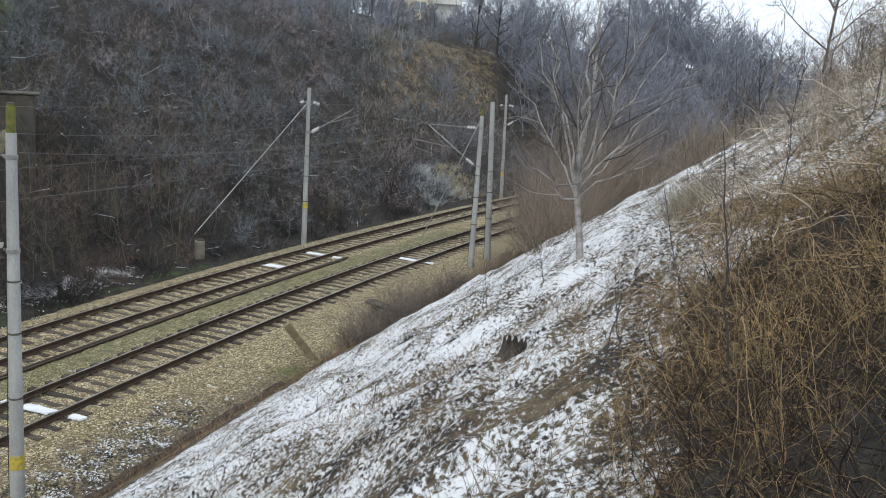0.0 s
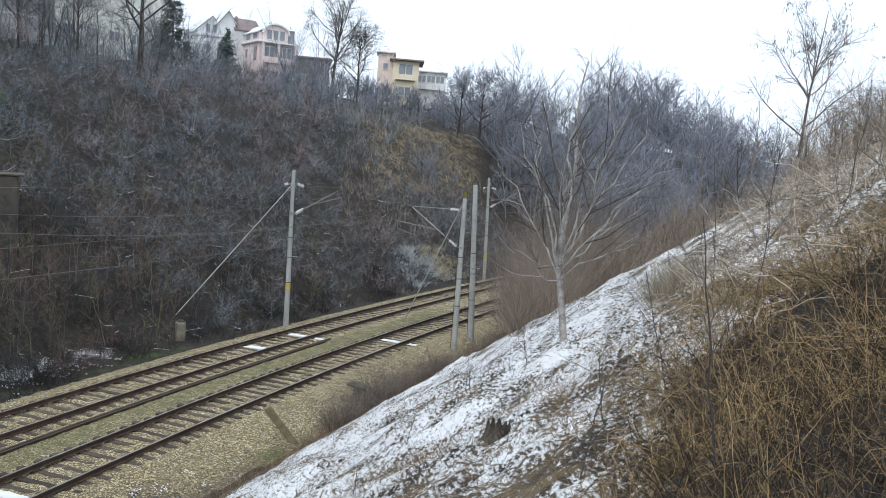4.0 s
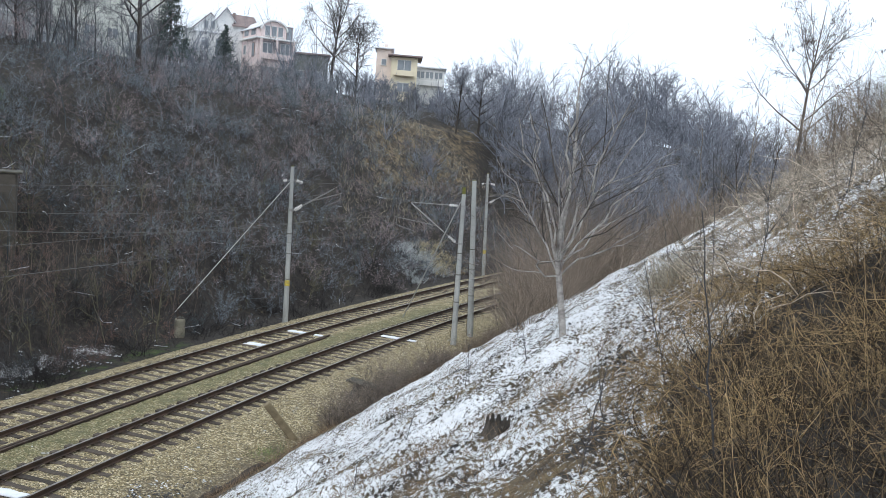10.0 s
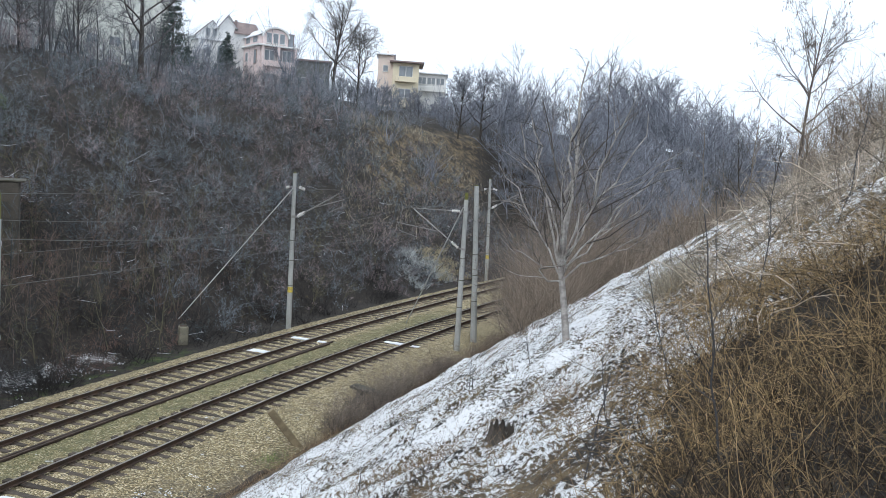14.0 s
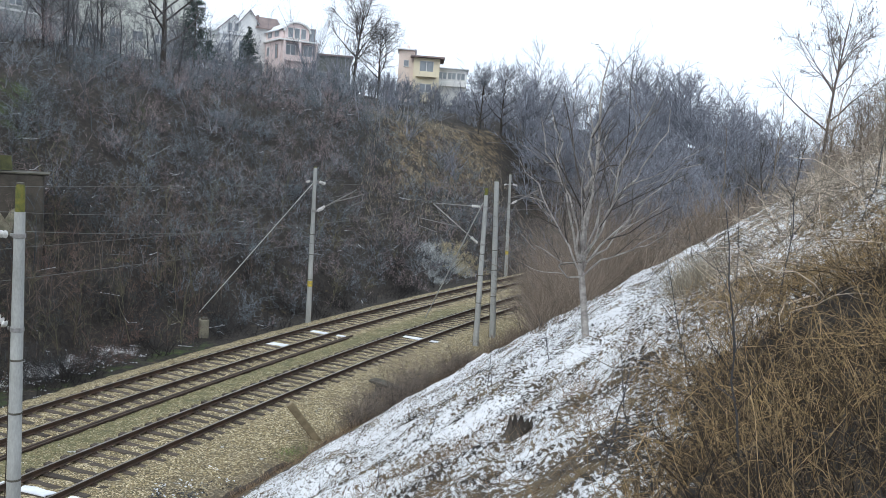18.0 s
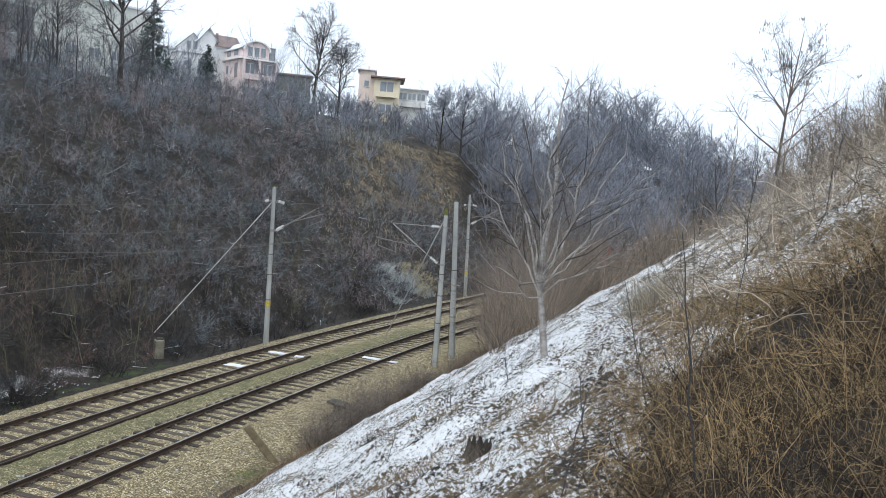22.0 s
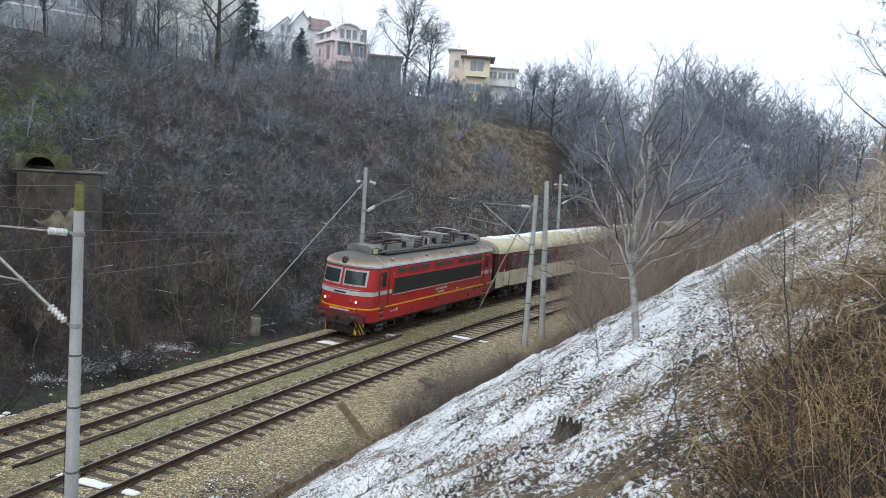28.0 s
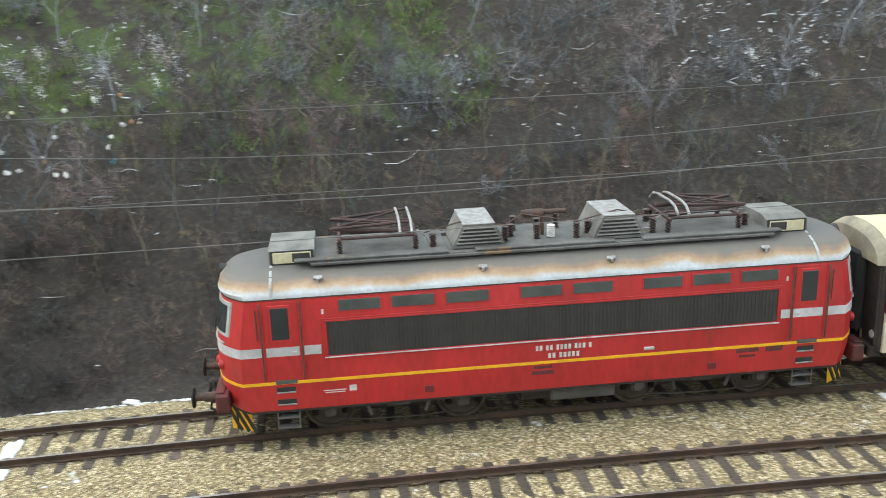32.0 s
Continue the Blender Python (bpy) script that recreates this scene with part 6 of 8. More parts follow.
# ---- concrete drain outlet in the far bank ----
def build_outlet():
    x, y = polar(23.6, 44.6)
    z = 9.09 + 44.6 * math.tan(radians(-2.6))
    o = thing("drain_outlet", pose(x, y, z, 0, 0, 20), "old mossy concrete drain outlet with an arched opening", "drain outlet")
    DARKMOSS = mat("stained_mossy_concrete", (0.085, 0.075, 0.062), (0.042, 0.037, 0.031), 1.6, 0.95, fine=25, spread=0.3, third=(0.06, 0.065, 0.03))
    GREENMOSS = mat("yellow_green_moss_on_concrete", (0.1, 0.105, 0.045), (0.05, 0.055, 0.028), 3.0, 0.95, fine=25, spread=0.3)
    PALE = mat("washed_pale_concrete", (0.3, 0.28, 0.21), (0.15, 0.14, 0.1), 2.2, 0.95, fine=20, spread=0.25)
    stain = [(-1.3, -2.7), (-0.9, -2.85), (0.5, -2.8), (0.62, -2.2), (0.75, -1.5), (0.45, -1.7), (0.25, -2.1), (0.05, -1.8), (-0.15, -1.75), (-0.4, -2.15), (-0.75, -2.3), (-1.05, -2.2)]
    part("pale_stain", Shape().loft([[(p, yy, q) for p, q in stain] for yy in (-0.215, -0.19)]), PALE, o, "paler washed patch of concrete")
    part("apron", Shape().box((0, 0.9, -2.9), (3.6, 2.2, 5.7), 0.06), DARKMOSS, o, "stained concrete apron wall")
    part("ledge", Shape().box((0, 0.87, 0.0), (4.06, 2.2, 0.08), 0.02), OLDCONCRETE, o, "projecting ledge")
    arch = [(-0.62 * math.cos(math.pi * k / 10) - 0.9, 0.52 * math.sin(math.pi * k / 10) + 0.02) for k in range(11)]
    hw_ = Shape()
    for y0, y1 in ((0.6, 1.2),):
        a0 = [(p, y0, q + 0.07) for p, q in arch]
        o0 = [(float(np.clip(-0.9 + (p + 0.9) * 2.2, -2.3, 0.5)), y0, 0.74 if 0 < k < 10 else 0.07) for k, (p, q) in enumerate(arch)]
        hw_.loft([a0, o0, [(p, y1, q) for p, _, q in o0], [(p, y1, q) for p, _, q in a0], a0], cap=False, closed=False)
    part("headwall", hw_, GREENMOSS, o, "concrete headwall round the arch")
    # pipe wall and end are coloured black to stand for the shade inside
    part("pipe", Shape().loft([[(p, yy, q + 0.07) for p, q in arch] for yy in (0.65, 3.2)], cap=False, closed=False), BLACKPAINT, o, "dark arched pipe mouth")
    part("pipe_end", Shape().add([(p, 3.0, q + 0.07) for p, q in arch], [tuple(range(11))]), BLACKPAINT, o)
    part("wing_post", Shape().box((-1.75, 0.1, 0.25), (0.3, 0.5, 0.9), 0.05), OLDCONCRETE, o)


build_outlet()

# ---- bare woods, thickets and dry growth ----
def frames(D):
    """Two unit vectors across each direction."""
    a = np.cross(D, np.where(np.abs(D[:, 2:3]) < 0.9, [[0, 0, 1.0]], [[1.0, 0, 0]]))
    a /= np.linalg.norm(a, axis=1, keepdims=True)
    return a, np.cross(D, a)


def unit(v):
    return v / np.maximum(np.linalg.norm(v, axis=-1, keepdims=True), 1e-9)


class Sticks:
    """Many tapering bent sticks as arrays: start, direction, length, radius, bend."""

    def __init__(self, P, D, L, R, B):
        self.P, self.D, self.L, self.R, self.B = np.asarray(P, float), unit(np.asarray(D, float)), np.asarray(L, float), np.asarray(R, float), np.asarray(B, float)

    def at(self, t, idx=slice(None)):
        t = np.asarray(t)[..., None]
        return self.P[idx] + self.D[idx] * self.L[idx][:, None] * t + self.B[idx] * self.L[idx][:, None] * t * t

    def way(self, t, idx=slice(None)):
        return unit(self.D[idx] + 2 * self.B[idx] * np.asarray(t)[..., None])

    def mesh(self, segs, tip=0.15, kink=0.0, rng=None):
        """Three-sided skins as vertices and four-cornered faces."""
        n = len(self.P)
        a, b = frames(self.D)
        rows = []
        for k in range(segs + 1):
            t = k / segs
            c = self.at(np.full(n, t))
            if kink and 0 < k:
                c = c + rng.normal(0, kink, c.shape) * self.L[:, None]
            r = (self.R * (1 - (1 - tip) * t))[:, None]
            rows.append(np.stack([c + r * (a * math.cos(w) + b * math.sin(w)) for w in (0, 2.094, 4.189)], 1))
        V = np.stack(rows, 1)
        base = np.arange(n)[:, None, None] * (3 * (segs + 1)) + np.arange(segs)[None, :, None] * 3
        j = np.arange(3)[None, None]
        j2 = (j + 1) % 3
        F = np.stack([base + j, base + j2, base + 3 + j2, base + 3 + j], -1).reshape(-1, 4)
        return V.reshape(-1, 3), F


    def spikes(self):
        """Three-sided points of one length: vertices and three-cornered faces."""
        n = len(self.P)
        a, b = frames(self.D)
        r = self.R[:, None]
        V = np.stack([self.P + r * (a * math.cos(w) + b * math.sin(w)) for w in (0, 2.094, 4.189)] + [self.at(np.ones(n))], 1)
        k = np.arange(n)[:, None] * 4
        F = np.stack([k + (0, 1, 3), k + (1, 2, 3), k + (2, 0, 3)], 1).reshape(-1, 3)
        return V.reshape(-1, 3), F


class Shoots:
    """Many crooked shoots as rows of points, each with its own radius, thinning to its tip."""

    def __init__(self, pts, R, tip=0.3):
        self.pts, self.R, self.tip = np.asarray(pts, float), np.asarray(R, float), tip
        self.L = np.linalg.norm(np.diff(self.pts, axis=1), axis=2).sum(1)

    def at(self, t, idx):
        k = self.pts.shape[1] - 1
        a = np.minimum((t * k).astype(int), k - 1)
        f = (t * k - a)[:, None]
        return self.pts[idx, a] * (1 - f) + self.pts[idx, a + 1] * f

    def way(self, t, idx):
        k = self.pts.shape[1] - 1
        a = np.minimum((t * k).astype(int), k - 1)
        return unit(self.pts[idx, a + 1] - self.pts[idx, a])

    def mesh(self):
        n, k = self.pts.shape[:2]
        D = unit(np.gradient(self.pts, axis=1))
        a, b = frames(D.reshape(-1, 3))
        a, b = a.reshape(n, k, 3), b.reshape(n, k, 3)
        r = self.R[:, None] * (1 - (1 - self.tip) * np.linspace(0, 1, k)[None])
        V = np.stack([self.pts + r[..., None] * (a * math.cos(w) + b * math.sin(w)) for w in (0, 2.094, 4.189)], 2)
        base = np.arange(n)[:, None, None] * (3 * k) + np.arange(k - 1)[None, :, None] * 3
        j = np.arange(3)[None, None]
        j2 = (j + 1) % 3
        return V.reshape(-1, 3), np.stack([base + j, base + j2, base + 3 + j2, base + 3 + j], -1).reshape(-1, 4)

    def spikes(self):
        d = self.pts[:, -1] - self.pts[:, 0]
        return Sticks(self.pts[:, 0], d, np.linalg.norm(d, axis=1), self.R, np.zeros_like(d)).spikes()

    def kids(self, count, lo, hi, angle, ratio, thin, up, segs, wander, rng, shrink=0.5, least=0.0):
        """count side shoots on each, leaving at an angle between the fractions lo and hi of its length."""
        idx = np.repeat(np.arange(len(self.R)), count)
        t = rng.uniform(lo, hi, len(idx))
        D = self.way(t, idx)
        a, b = frames(D)
        w = rng.uniform(0, 6.283, len(idx))
        ang = np.radians(rng.normal(angle, 11, len(idx)))[:, None]
        d = D * np.cos(ang) + (a * np.cos(w)[:, None] + b * np.sin(w)[:, None]) * np.sin(ang)
        L = self.L[idx] * ratio * rng.uniform(0.6, 1.35, len(idx)) * (1.15 - shrink * t)
        R = np.maximum(self.R[idx] * (1 - (1 - self.tip) * t) * thin, least)
        return grow(self.at(t, idx), d, L, R, segs, wander, up, rng)


def grow(P, D, L, R, segs, wander, up, rng, tip=0.3):
    """Shoots that start at P towards D and turn a little at every joint, upwards by up."""
    P, d = np.asarray(P, float), unit(np.asarray(D, float))
    rows = [P]
    for k in range(segs):
        rows.append(rows[-1] + d * (np.asarray(L) / segs)[:, None])
        d = d + rng.normal(0, wander, d.shape)
        d[:, 2] += up
        d = unit(d)
    return Shoots(np.stack(rows, 1), R, tip)


def stick_mesh(name, material, meshes):
    """One mesh of several skins."""
    vs, quads, tris, n = [], [], [], 0
    for v, f in meshes:
        vs.append(v)
        (quads if f.shape[1] == 4 else tris).append(f + n)
        n += len(v)
    return fast_mesh(name, np.concatenate(vs), np.concatenate(quads) if quads else None, material, np.concatenate(tris) if tris else None)


def branches(par, count, lo, hi, angle, ratio, thin, up, rng, jitter=0.3, droop=0.0):
    """count children on each stick, between fractions lo and hi of it."""
    idx = np.repeat(np.arange(len(par.P)), count)
    t = rng.uniform(lo, hi, len(idx))
    D = par.way(t, idx)
    a, b = frames(D)
    w = rng.uniform(0, 6.283, len(idx))
    ang = np.radians(rng.normal(angle, 9, len(idx)))[:, None]
    d = D * np.cos(ang) + (a * np.cos(w)[:, None] + b * np.sin(w)[:, None]) * np.sin(ang)
    d[:, 2] += up
    L = par.L[idx] * ratio * rng.uniform(1 - jitter, 1 + jitter, len(idx)) * (1.15 - 0.55 * t)
    R = par.R[idx] * (1 - 0.8 * t) * thin
    B = rng.normal(0, 0.08, (len(idx), 3))
    B[:, 2] += up * 0.25 - droop
    return Sticks(par.at(t, idx), d, L, R, B)


BARK_PALE = mat("pale_grey_bark", (0.48, 0.455, 0.43), (0.25, 0.23, 0.215), 5, 0.9, fine=30, spread=0.25)
BARK_DARK = mat("dark_grey_brown_bark", (0.075, 0.064, 0.056), (0.05, 0.043, 0.038), 4, 0.95, fine=25, spread=0.25)
# dark twigs lean to blue: some far-bank haze is put into the colour
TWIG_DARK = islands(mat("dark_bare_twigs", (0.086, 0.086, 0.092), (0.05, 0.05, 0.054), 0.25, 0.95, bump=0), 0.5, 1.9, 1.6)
# near-black: shade at the bank foot put into the colour; inner stems share it
TWIG_FOOT = islands(mat("stem_and_foot_shade_black", (0.036, 0.032, 0.031), (0.022, 0.021, 0.021), 0.25, 0.95, bump=0), 0.5, 2.0, 2.2)
TWIG_RED = islands(mat("red_brown_bare_twigs", (0.215, 0.135, 0.11), (0.138, 0.087, 0.072), 0.3, 0.95, bump=0), 0.5, 1.7, 1.5)
# haze high on the far bank is put into this pale blue-grey
TWIG_UP = islands(mat("haze_grey_bare_twigs", (0.29, 0.312, 0.345), (0.2, 0.215, 0.24), 0.2, 0.95, bump=0), 0.6, 1.6, 1.4)
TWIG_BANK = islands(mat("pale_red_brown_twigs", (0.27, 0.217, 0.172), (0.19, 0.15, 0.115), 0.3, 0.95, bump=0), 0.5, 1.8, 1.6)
# distance haze is put into these two twig colours, more into the first
TWIG_FAR = islands(mat("haze_grey_far_twigs", (0.24, 0.256, 0.3), (0.18, 0.193, 0.228), 0.1, 0.95, bump=0), 0.6, 1.6, 1.4)
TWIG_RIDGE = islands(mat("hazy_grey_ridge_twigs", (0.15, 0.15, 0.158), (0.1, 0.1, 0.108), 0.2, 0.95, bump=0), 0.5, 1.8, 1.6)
BRAMBLE = islands(mat("dry_tan_bramble_stems", (0.4, 0.285, 0.15), (0.23, 0.16, 0.082), 0.8, 0.8, bump=0), 0.1, 2.0, 1.4)
BRAMBLE_PALE = islands(mat("pale_dry_stems", (0.64, 0.55, 0.45), (0.46, 0.385, 0.3), 0.8, 0.85, bump=0), 0.2, 1.6, 1.1)
# shade inside the tangle is put into this dark stem colour
BRAMBLE_DARK = islands(mat("shade_dark_bramble_stems", (0.06, 0.04, 0.025), (0.032, 0.022, 0.015), 0.8, 0.9, bump=0), 0.4, 1.8, 2.0)
STRAW_BROWN = islands(mat("brown_matted_grass", (0.28, 0.195, 0.12), (0.165, 0.11, 0.068), 0.6, 0.9, bump=0), 0.4, 1.7, 1.5)
STRAW_OLIVE = islands(mat("olive_straw_grass", (0.37, 0.325, 0.25), (0.25, 0.218, 0.165), 0.6, 0.9, bump=0), 0.4, 1.6, 1.5)
BRAMBLE_GREY = islands(mat("grey_dead_stems", (0.3, 0.255, 0.2), (0.2, 0.165, 0.13), 0.8, 0.9, bump=0), 0.4, 1.3)
STRAW = islands(mat("dry_straw_grass", (0.34, 0.235, 0.11), (0.22, 0.145, 0.07), 0.6, 0.9, bump=0), 0.45, 1.35)
# needle green is lifted towards blue to carry the haze on the ridge
NEEDLES = islands(mat("haze_lifted_conifer_needles", (0.055, 0.08, 0.07), (0.065, 0.095, 0.085), 1.0, 0.9, bump=0), 0.6, 1.5)
DEADLEAF = islands(mat("brown_hanging_seed_pods", (0.1, 0.07, 0.05), (0.07, 0.05, 0.04), 1.0, 0.9, bump=0), 0.6, 1.4)
IVY = islands(mat("dull_green_undergrowth", (0.15, 0.21, 0.055), (0.09, 0.13, 0.045), 0.8, 0.85, bump=0), 0.4, 1.9, 1.5)


def crown_of(t, wood, leader, bark, twig, rng, fine, least):
    """Skins the wood of a leafless tree as its trunk, and grows its crown of twigs from the limbs."""
    l2 = leader.kids(fine[0], 0.18, 0.97, 40, 0.42, 0.6, 0.05, 3, 0.16, rng, 0.5, least * 2.0)
    l3 = l2.kids(fine[1], 0.12, 1.0, 42, 0.5, 0.65, 0.03, 2, 0.2, rng, 0.4, least * 1.4)
    l4 = l3.kids(fine[2], 0.15, 1.0, 40, 0.55, 0.7, 0.02, 1, 0.2, rng, 0.4, least)
    me = stick_mesh("trunk", bark, [w.mesh() for w in wood] + [leader.mesh()])
    me.shade_smooth()
    part("trunk", me, bark, t)
    part("crown", stick_mesh("crown", twig, [l2.mesh(), l3.mesh() if least < 0.004 else l3.spikes(), l4.spikes()]), twig, t, "fine bare branches and twigs")
    return l3, l4


def bare_tree(name, seed, height, label, m, bark, twig, trunk_r, limbs=11, lo=0.3, spread=0.42, fine=(7, 6, 4), pods=0, steep=42, group="bare trees", least=0.005, lean=0.0):
    """A leafless tree with one leader and rising limbs, longest at the lower third of a rounded crown."""
    rng = np.random.default_rng(seed)
    t = thing(name, m, label, "tree", group)
    trunk = grow([(0, 0, -0.3)], [(lean, rng.normal(0, 0.03), 1)], [height * 0.9], [trunk_r], 9, 0.035, 0.02, rng, 0.12)
    h = np.sort(rng.uniform(lo, 0.86, limbs))
    p = trunk.at(h, np.zeros(limbs, int))
    w = np.arange(limbs) * 2.4 + rng.uniform(0, 0.8, limbs)
    e = np.radians(steep + 22 * (h - lo) / (0.86 - lo) + rng.normal(0, 6, limbs))
    D = np.stack([np.cos(w) * np.cos(e), np.sin(w) * np.cos(e), np.sin(e)], 1)
    u = (h - lo) / (1 - lo)
    L = height * spread * (1.05 - 0.75 * u ** 1.3) * rng.uniform(0.8, 1.15, limbs)
    R = trunk_r * (1 - 0.88 * h) * 0.55
    arms = grow(p, D, L, R, 6, 0.13, 0.045, rng, 0.25)
    tip = trunk.at(np.array([0.62]), np.array([0]))
    tip = grow(np.repeat(tip, 3, 0), np.stack([rng.normal(0, 0.3, 3), rng.normal(0, 0.3, 3), np.ones(3)], 1), height * np.array([0.4, 0.36, 0.3]), np.full(3, trunk_r * 0.3), 6, 0.1, 0.04, rng, 0.25)
    both = Shoots(np.concatenate([arms.pts, tip.pts]), np.concatenate([arms.R, tip.R]), 0.25)
    l3, _ = crown_of(t, [trunk], both, bark, twig, rng, fine, least)
    if pods:
        # seed pods hang in bunches at the outer twigs
        i = rng.integers(0, len(l3.R), pods // 6)
        c = np.repeat(l3.pts[i, -1], 6, 0) + rng.normal(0, 0.05, (len(i) * 6, 3))
        n = len(c)
        pod = Sticks(c, np.stack([rng.normal(0, 0.25, n), rng.normal(0, 0.25, n), -np.ones(n)], 1), rng.uniform(0.06, 0.12, n), np.full(n, 0.011), np.zeros((n, 3)))
        v, f = pod.mesh(2, 0.5)
        tagged(part("seed_growth", fast_mesh("seed_growth", v, f, DEADLEAF), DEADLEAF, t, "hanging brown seed pods"), "hanging brown seed pods on the bare twigs", kind="stuff")
    return t


def standing(az, dist, sink=0.05, turn=0):
    x, y = polar(az, dist)
    return pose(x, y, ground_at(x, y) - sink, 0, 0, turn)


def build_bank_tree():
    """The pale vase-shaped tree: a short stem that breaks into a dozen crooked rising limbs."""
    rng = np.random.default_rng(11)
    t = thing("bank_tree", standing(-12.68, 14.45, 0.06), "slender bare tree with pale bark on the snowy bank", "tree", "bare trees")
    stem = Shoots([[(0.02, 0, -0.3), (0.0, 0, 0.0), (-0.05, 0, 0.35), (-0.11, 0.01, 0.75), (-0.17, 0, 1.1), (-0.2, 0.0, 1.3)]], [0.075], 0.7)
    flare = Shoots([[(0.0, 0, -0.2), (0.0, 0, -0.02), (-0.02, 0, 0.12)]], [0.12], 0.5)
    # each limb: where it leaves the stem, how far it reaches sideways and in depth, and how high its tip is
    limbs = ((1.3, 0.4, 0.1, 4.55, 0.058), (1.25, 0.95, -0.5, 4.05, 0.036), (1.2, 1.5, 0.4, 3.75, 0.036), (1.15, 1.6, -0.3, 3.0, 0.03), (1.1, 1.4, 0.9, 2.5, 0.026), (1.0, 1.25, -0.8, 2.05, 0.024),
             (1.3, 0.12, -0.4, 3.8, 0.05), (1.25, -0.5, 0.6, 3.65, 0.034), (1.2, -0.85, -0.3, 3.55, 0.036), (1.1, -0.95, 0.5, 2.85, 0.03), (0.95, -1.1, -0.2, 1.65, 0.022), (1.15, 0.35, 0.5, 3.5, 0.046), (1.05, 0.35, -1.1, 2.9, 0.028), (1.2, -0.3, -1.0, 3.1, 0.028))
    rows = []
    for z0, dx, dy, z1, r in limbs:
        a, b = Vector((-0.05 - 0.12 * z0, 0, z0)), Vector((dx - 0.075 * z1, dy, z1))
        c = a.lerp(b, 0.5) + Vector((-0.06 * dx, -0.06 * dy, 0.0))
        pts = [a * (1 - u) ** 2 + c * 2 * u * (1 - u) + b * u * u for u in (k / 9 for k in range(10))]
        rows.append([p + Vector(rng.normal(0, 0.05, 3)) * min(1, k / 2) for k, p in enumerate(pts)])
    arms = Shoots([[tuple(p) for p in r] for r in rows], [l[4] * 0.76 for l in limbs], 0.2)
    sub = arms.kids(2, 0.25, 0.8, 34, 0.4, 0.6, 0.06, 9, 0.13, rng, 0.5, 0.007)
    both = Shoots(np.concatenate([arms.pts, sub.pts]), np.concatenate([arms.R, sub.R]), 0.25)
    crown_of(t, [stem, flare], both, BARK_PALE, islands(mat("pale_bare_twigs", (0.13, 0.115, 0.104), (0.075, 0.067, 0.062), 1.0, 0.9, bump=0), 0.4, 1.6), rng, (4, 3, 2), 0.0018)


build_bank_tree()
# the tree with seed pods beyond the brambles
bare_tree("pod_tree", 23, 6.3, "bare tree with hanging seed pods above the brambles", standing(-25.6, 30, 0.0), mat("grey_brown_bark", (0.16, 0.135, 0.12), (0.1, 0.085, 0.075), 4, 0.95, fine=25, spread=0.25), TWIG_RIDGE, 0.08, 15, 0.22, 0.42, (8, 4, 3), 330, 30, least=0.003)
# single trees along the ridge
RIDGE = ((14.9, 76, 12.2, 31, 0.3, 0.5), (3.25, 118, 14.5, 32, 0.3, 0.5), (1.75, 121, 11.5, 33, 0.22, 0.5), (18.4, 80, 10.0, 34, 0.14, 0.42), (21.5, 76, 11.0, 35, 0.15, 0.42), (24.6, 74, 10.5, 36, 0.14, 0.42), (27.6, 72, 11, 37, 0.15, 0.42),
         (-6.2, 112, 10.5, 39, 0.2, 0.5), (-7.6, 118, 9.0, 40, 0.14, 0.45), (30.5, 66, 10.5, 41, 0.15, 0.42), (33.5, 62, 10.0, 42, 0.14, 0.42), (37.0, 58, 9.5, 43, 0.13, 0.42), (-13.4, 105, 9.5, 44, 0.16, 0.45), (-15.5, 108, 9.5, 45, 0.15, 0.45), (-11.4, 110, 8.8, 46, 0.14, 0.45),
         (-9.0, 100, 9.5, 51, 0.16, 0.45), (-10.3, 104, 10.0, 52, 0.15, 0.45), (-12.3, 98, 9.5, 53, 0.16, 0.45), (-14.5, 100, 10.5, 54, 0.16, 0.48), (-16.3, 104, 9.0, 55, 0.15, 0.45), (-17.3, 112, 8.0, 56, 0.13, 0.45), (-4.8, 108, 9.0, 57, 0.14, 0.45), (35.3, 66, 10.5, 49, 0.14, 0.42), (28.4, 60, 8.0, 50, 0.1, 0.42))
# the farthest ridge trees take the twig colour with more haze in it
for az, dist, hgt, seed, tr_, wide in RIDGE:
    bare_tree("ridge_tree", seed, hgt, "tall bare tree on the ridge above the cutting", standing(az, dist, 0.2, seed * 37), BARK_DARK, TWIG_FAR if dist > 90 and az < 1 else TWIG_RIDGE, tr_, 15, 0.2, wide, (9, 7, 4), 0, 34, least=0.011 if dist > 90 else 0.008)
for az, dist, hgt, seed in ((-22.5, 34, 3.6, 61), (-28.8, 36, 3.2, 62), (-31.0, 30, 2.8, 63), (-21.5, 46, 4.4, 64), (-27.2, 42, 3.8, 65), (-33.0, 38, 3.4, 66), (-29.8, 27, 2.2, 67), (-27.6, 29, 2.4, 68), (-24.2, 38, 3.8, 69)):
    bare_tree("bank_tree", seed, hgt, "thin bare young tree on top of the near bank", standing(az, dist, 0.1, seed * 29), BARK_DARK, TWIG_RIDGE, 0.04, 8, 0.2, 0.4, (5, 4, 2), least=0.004)


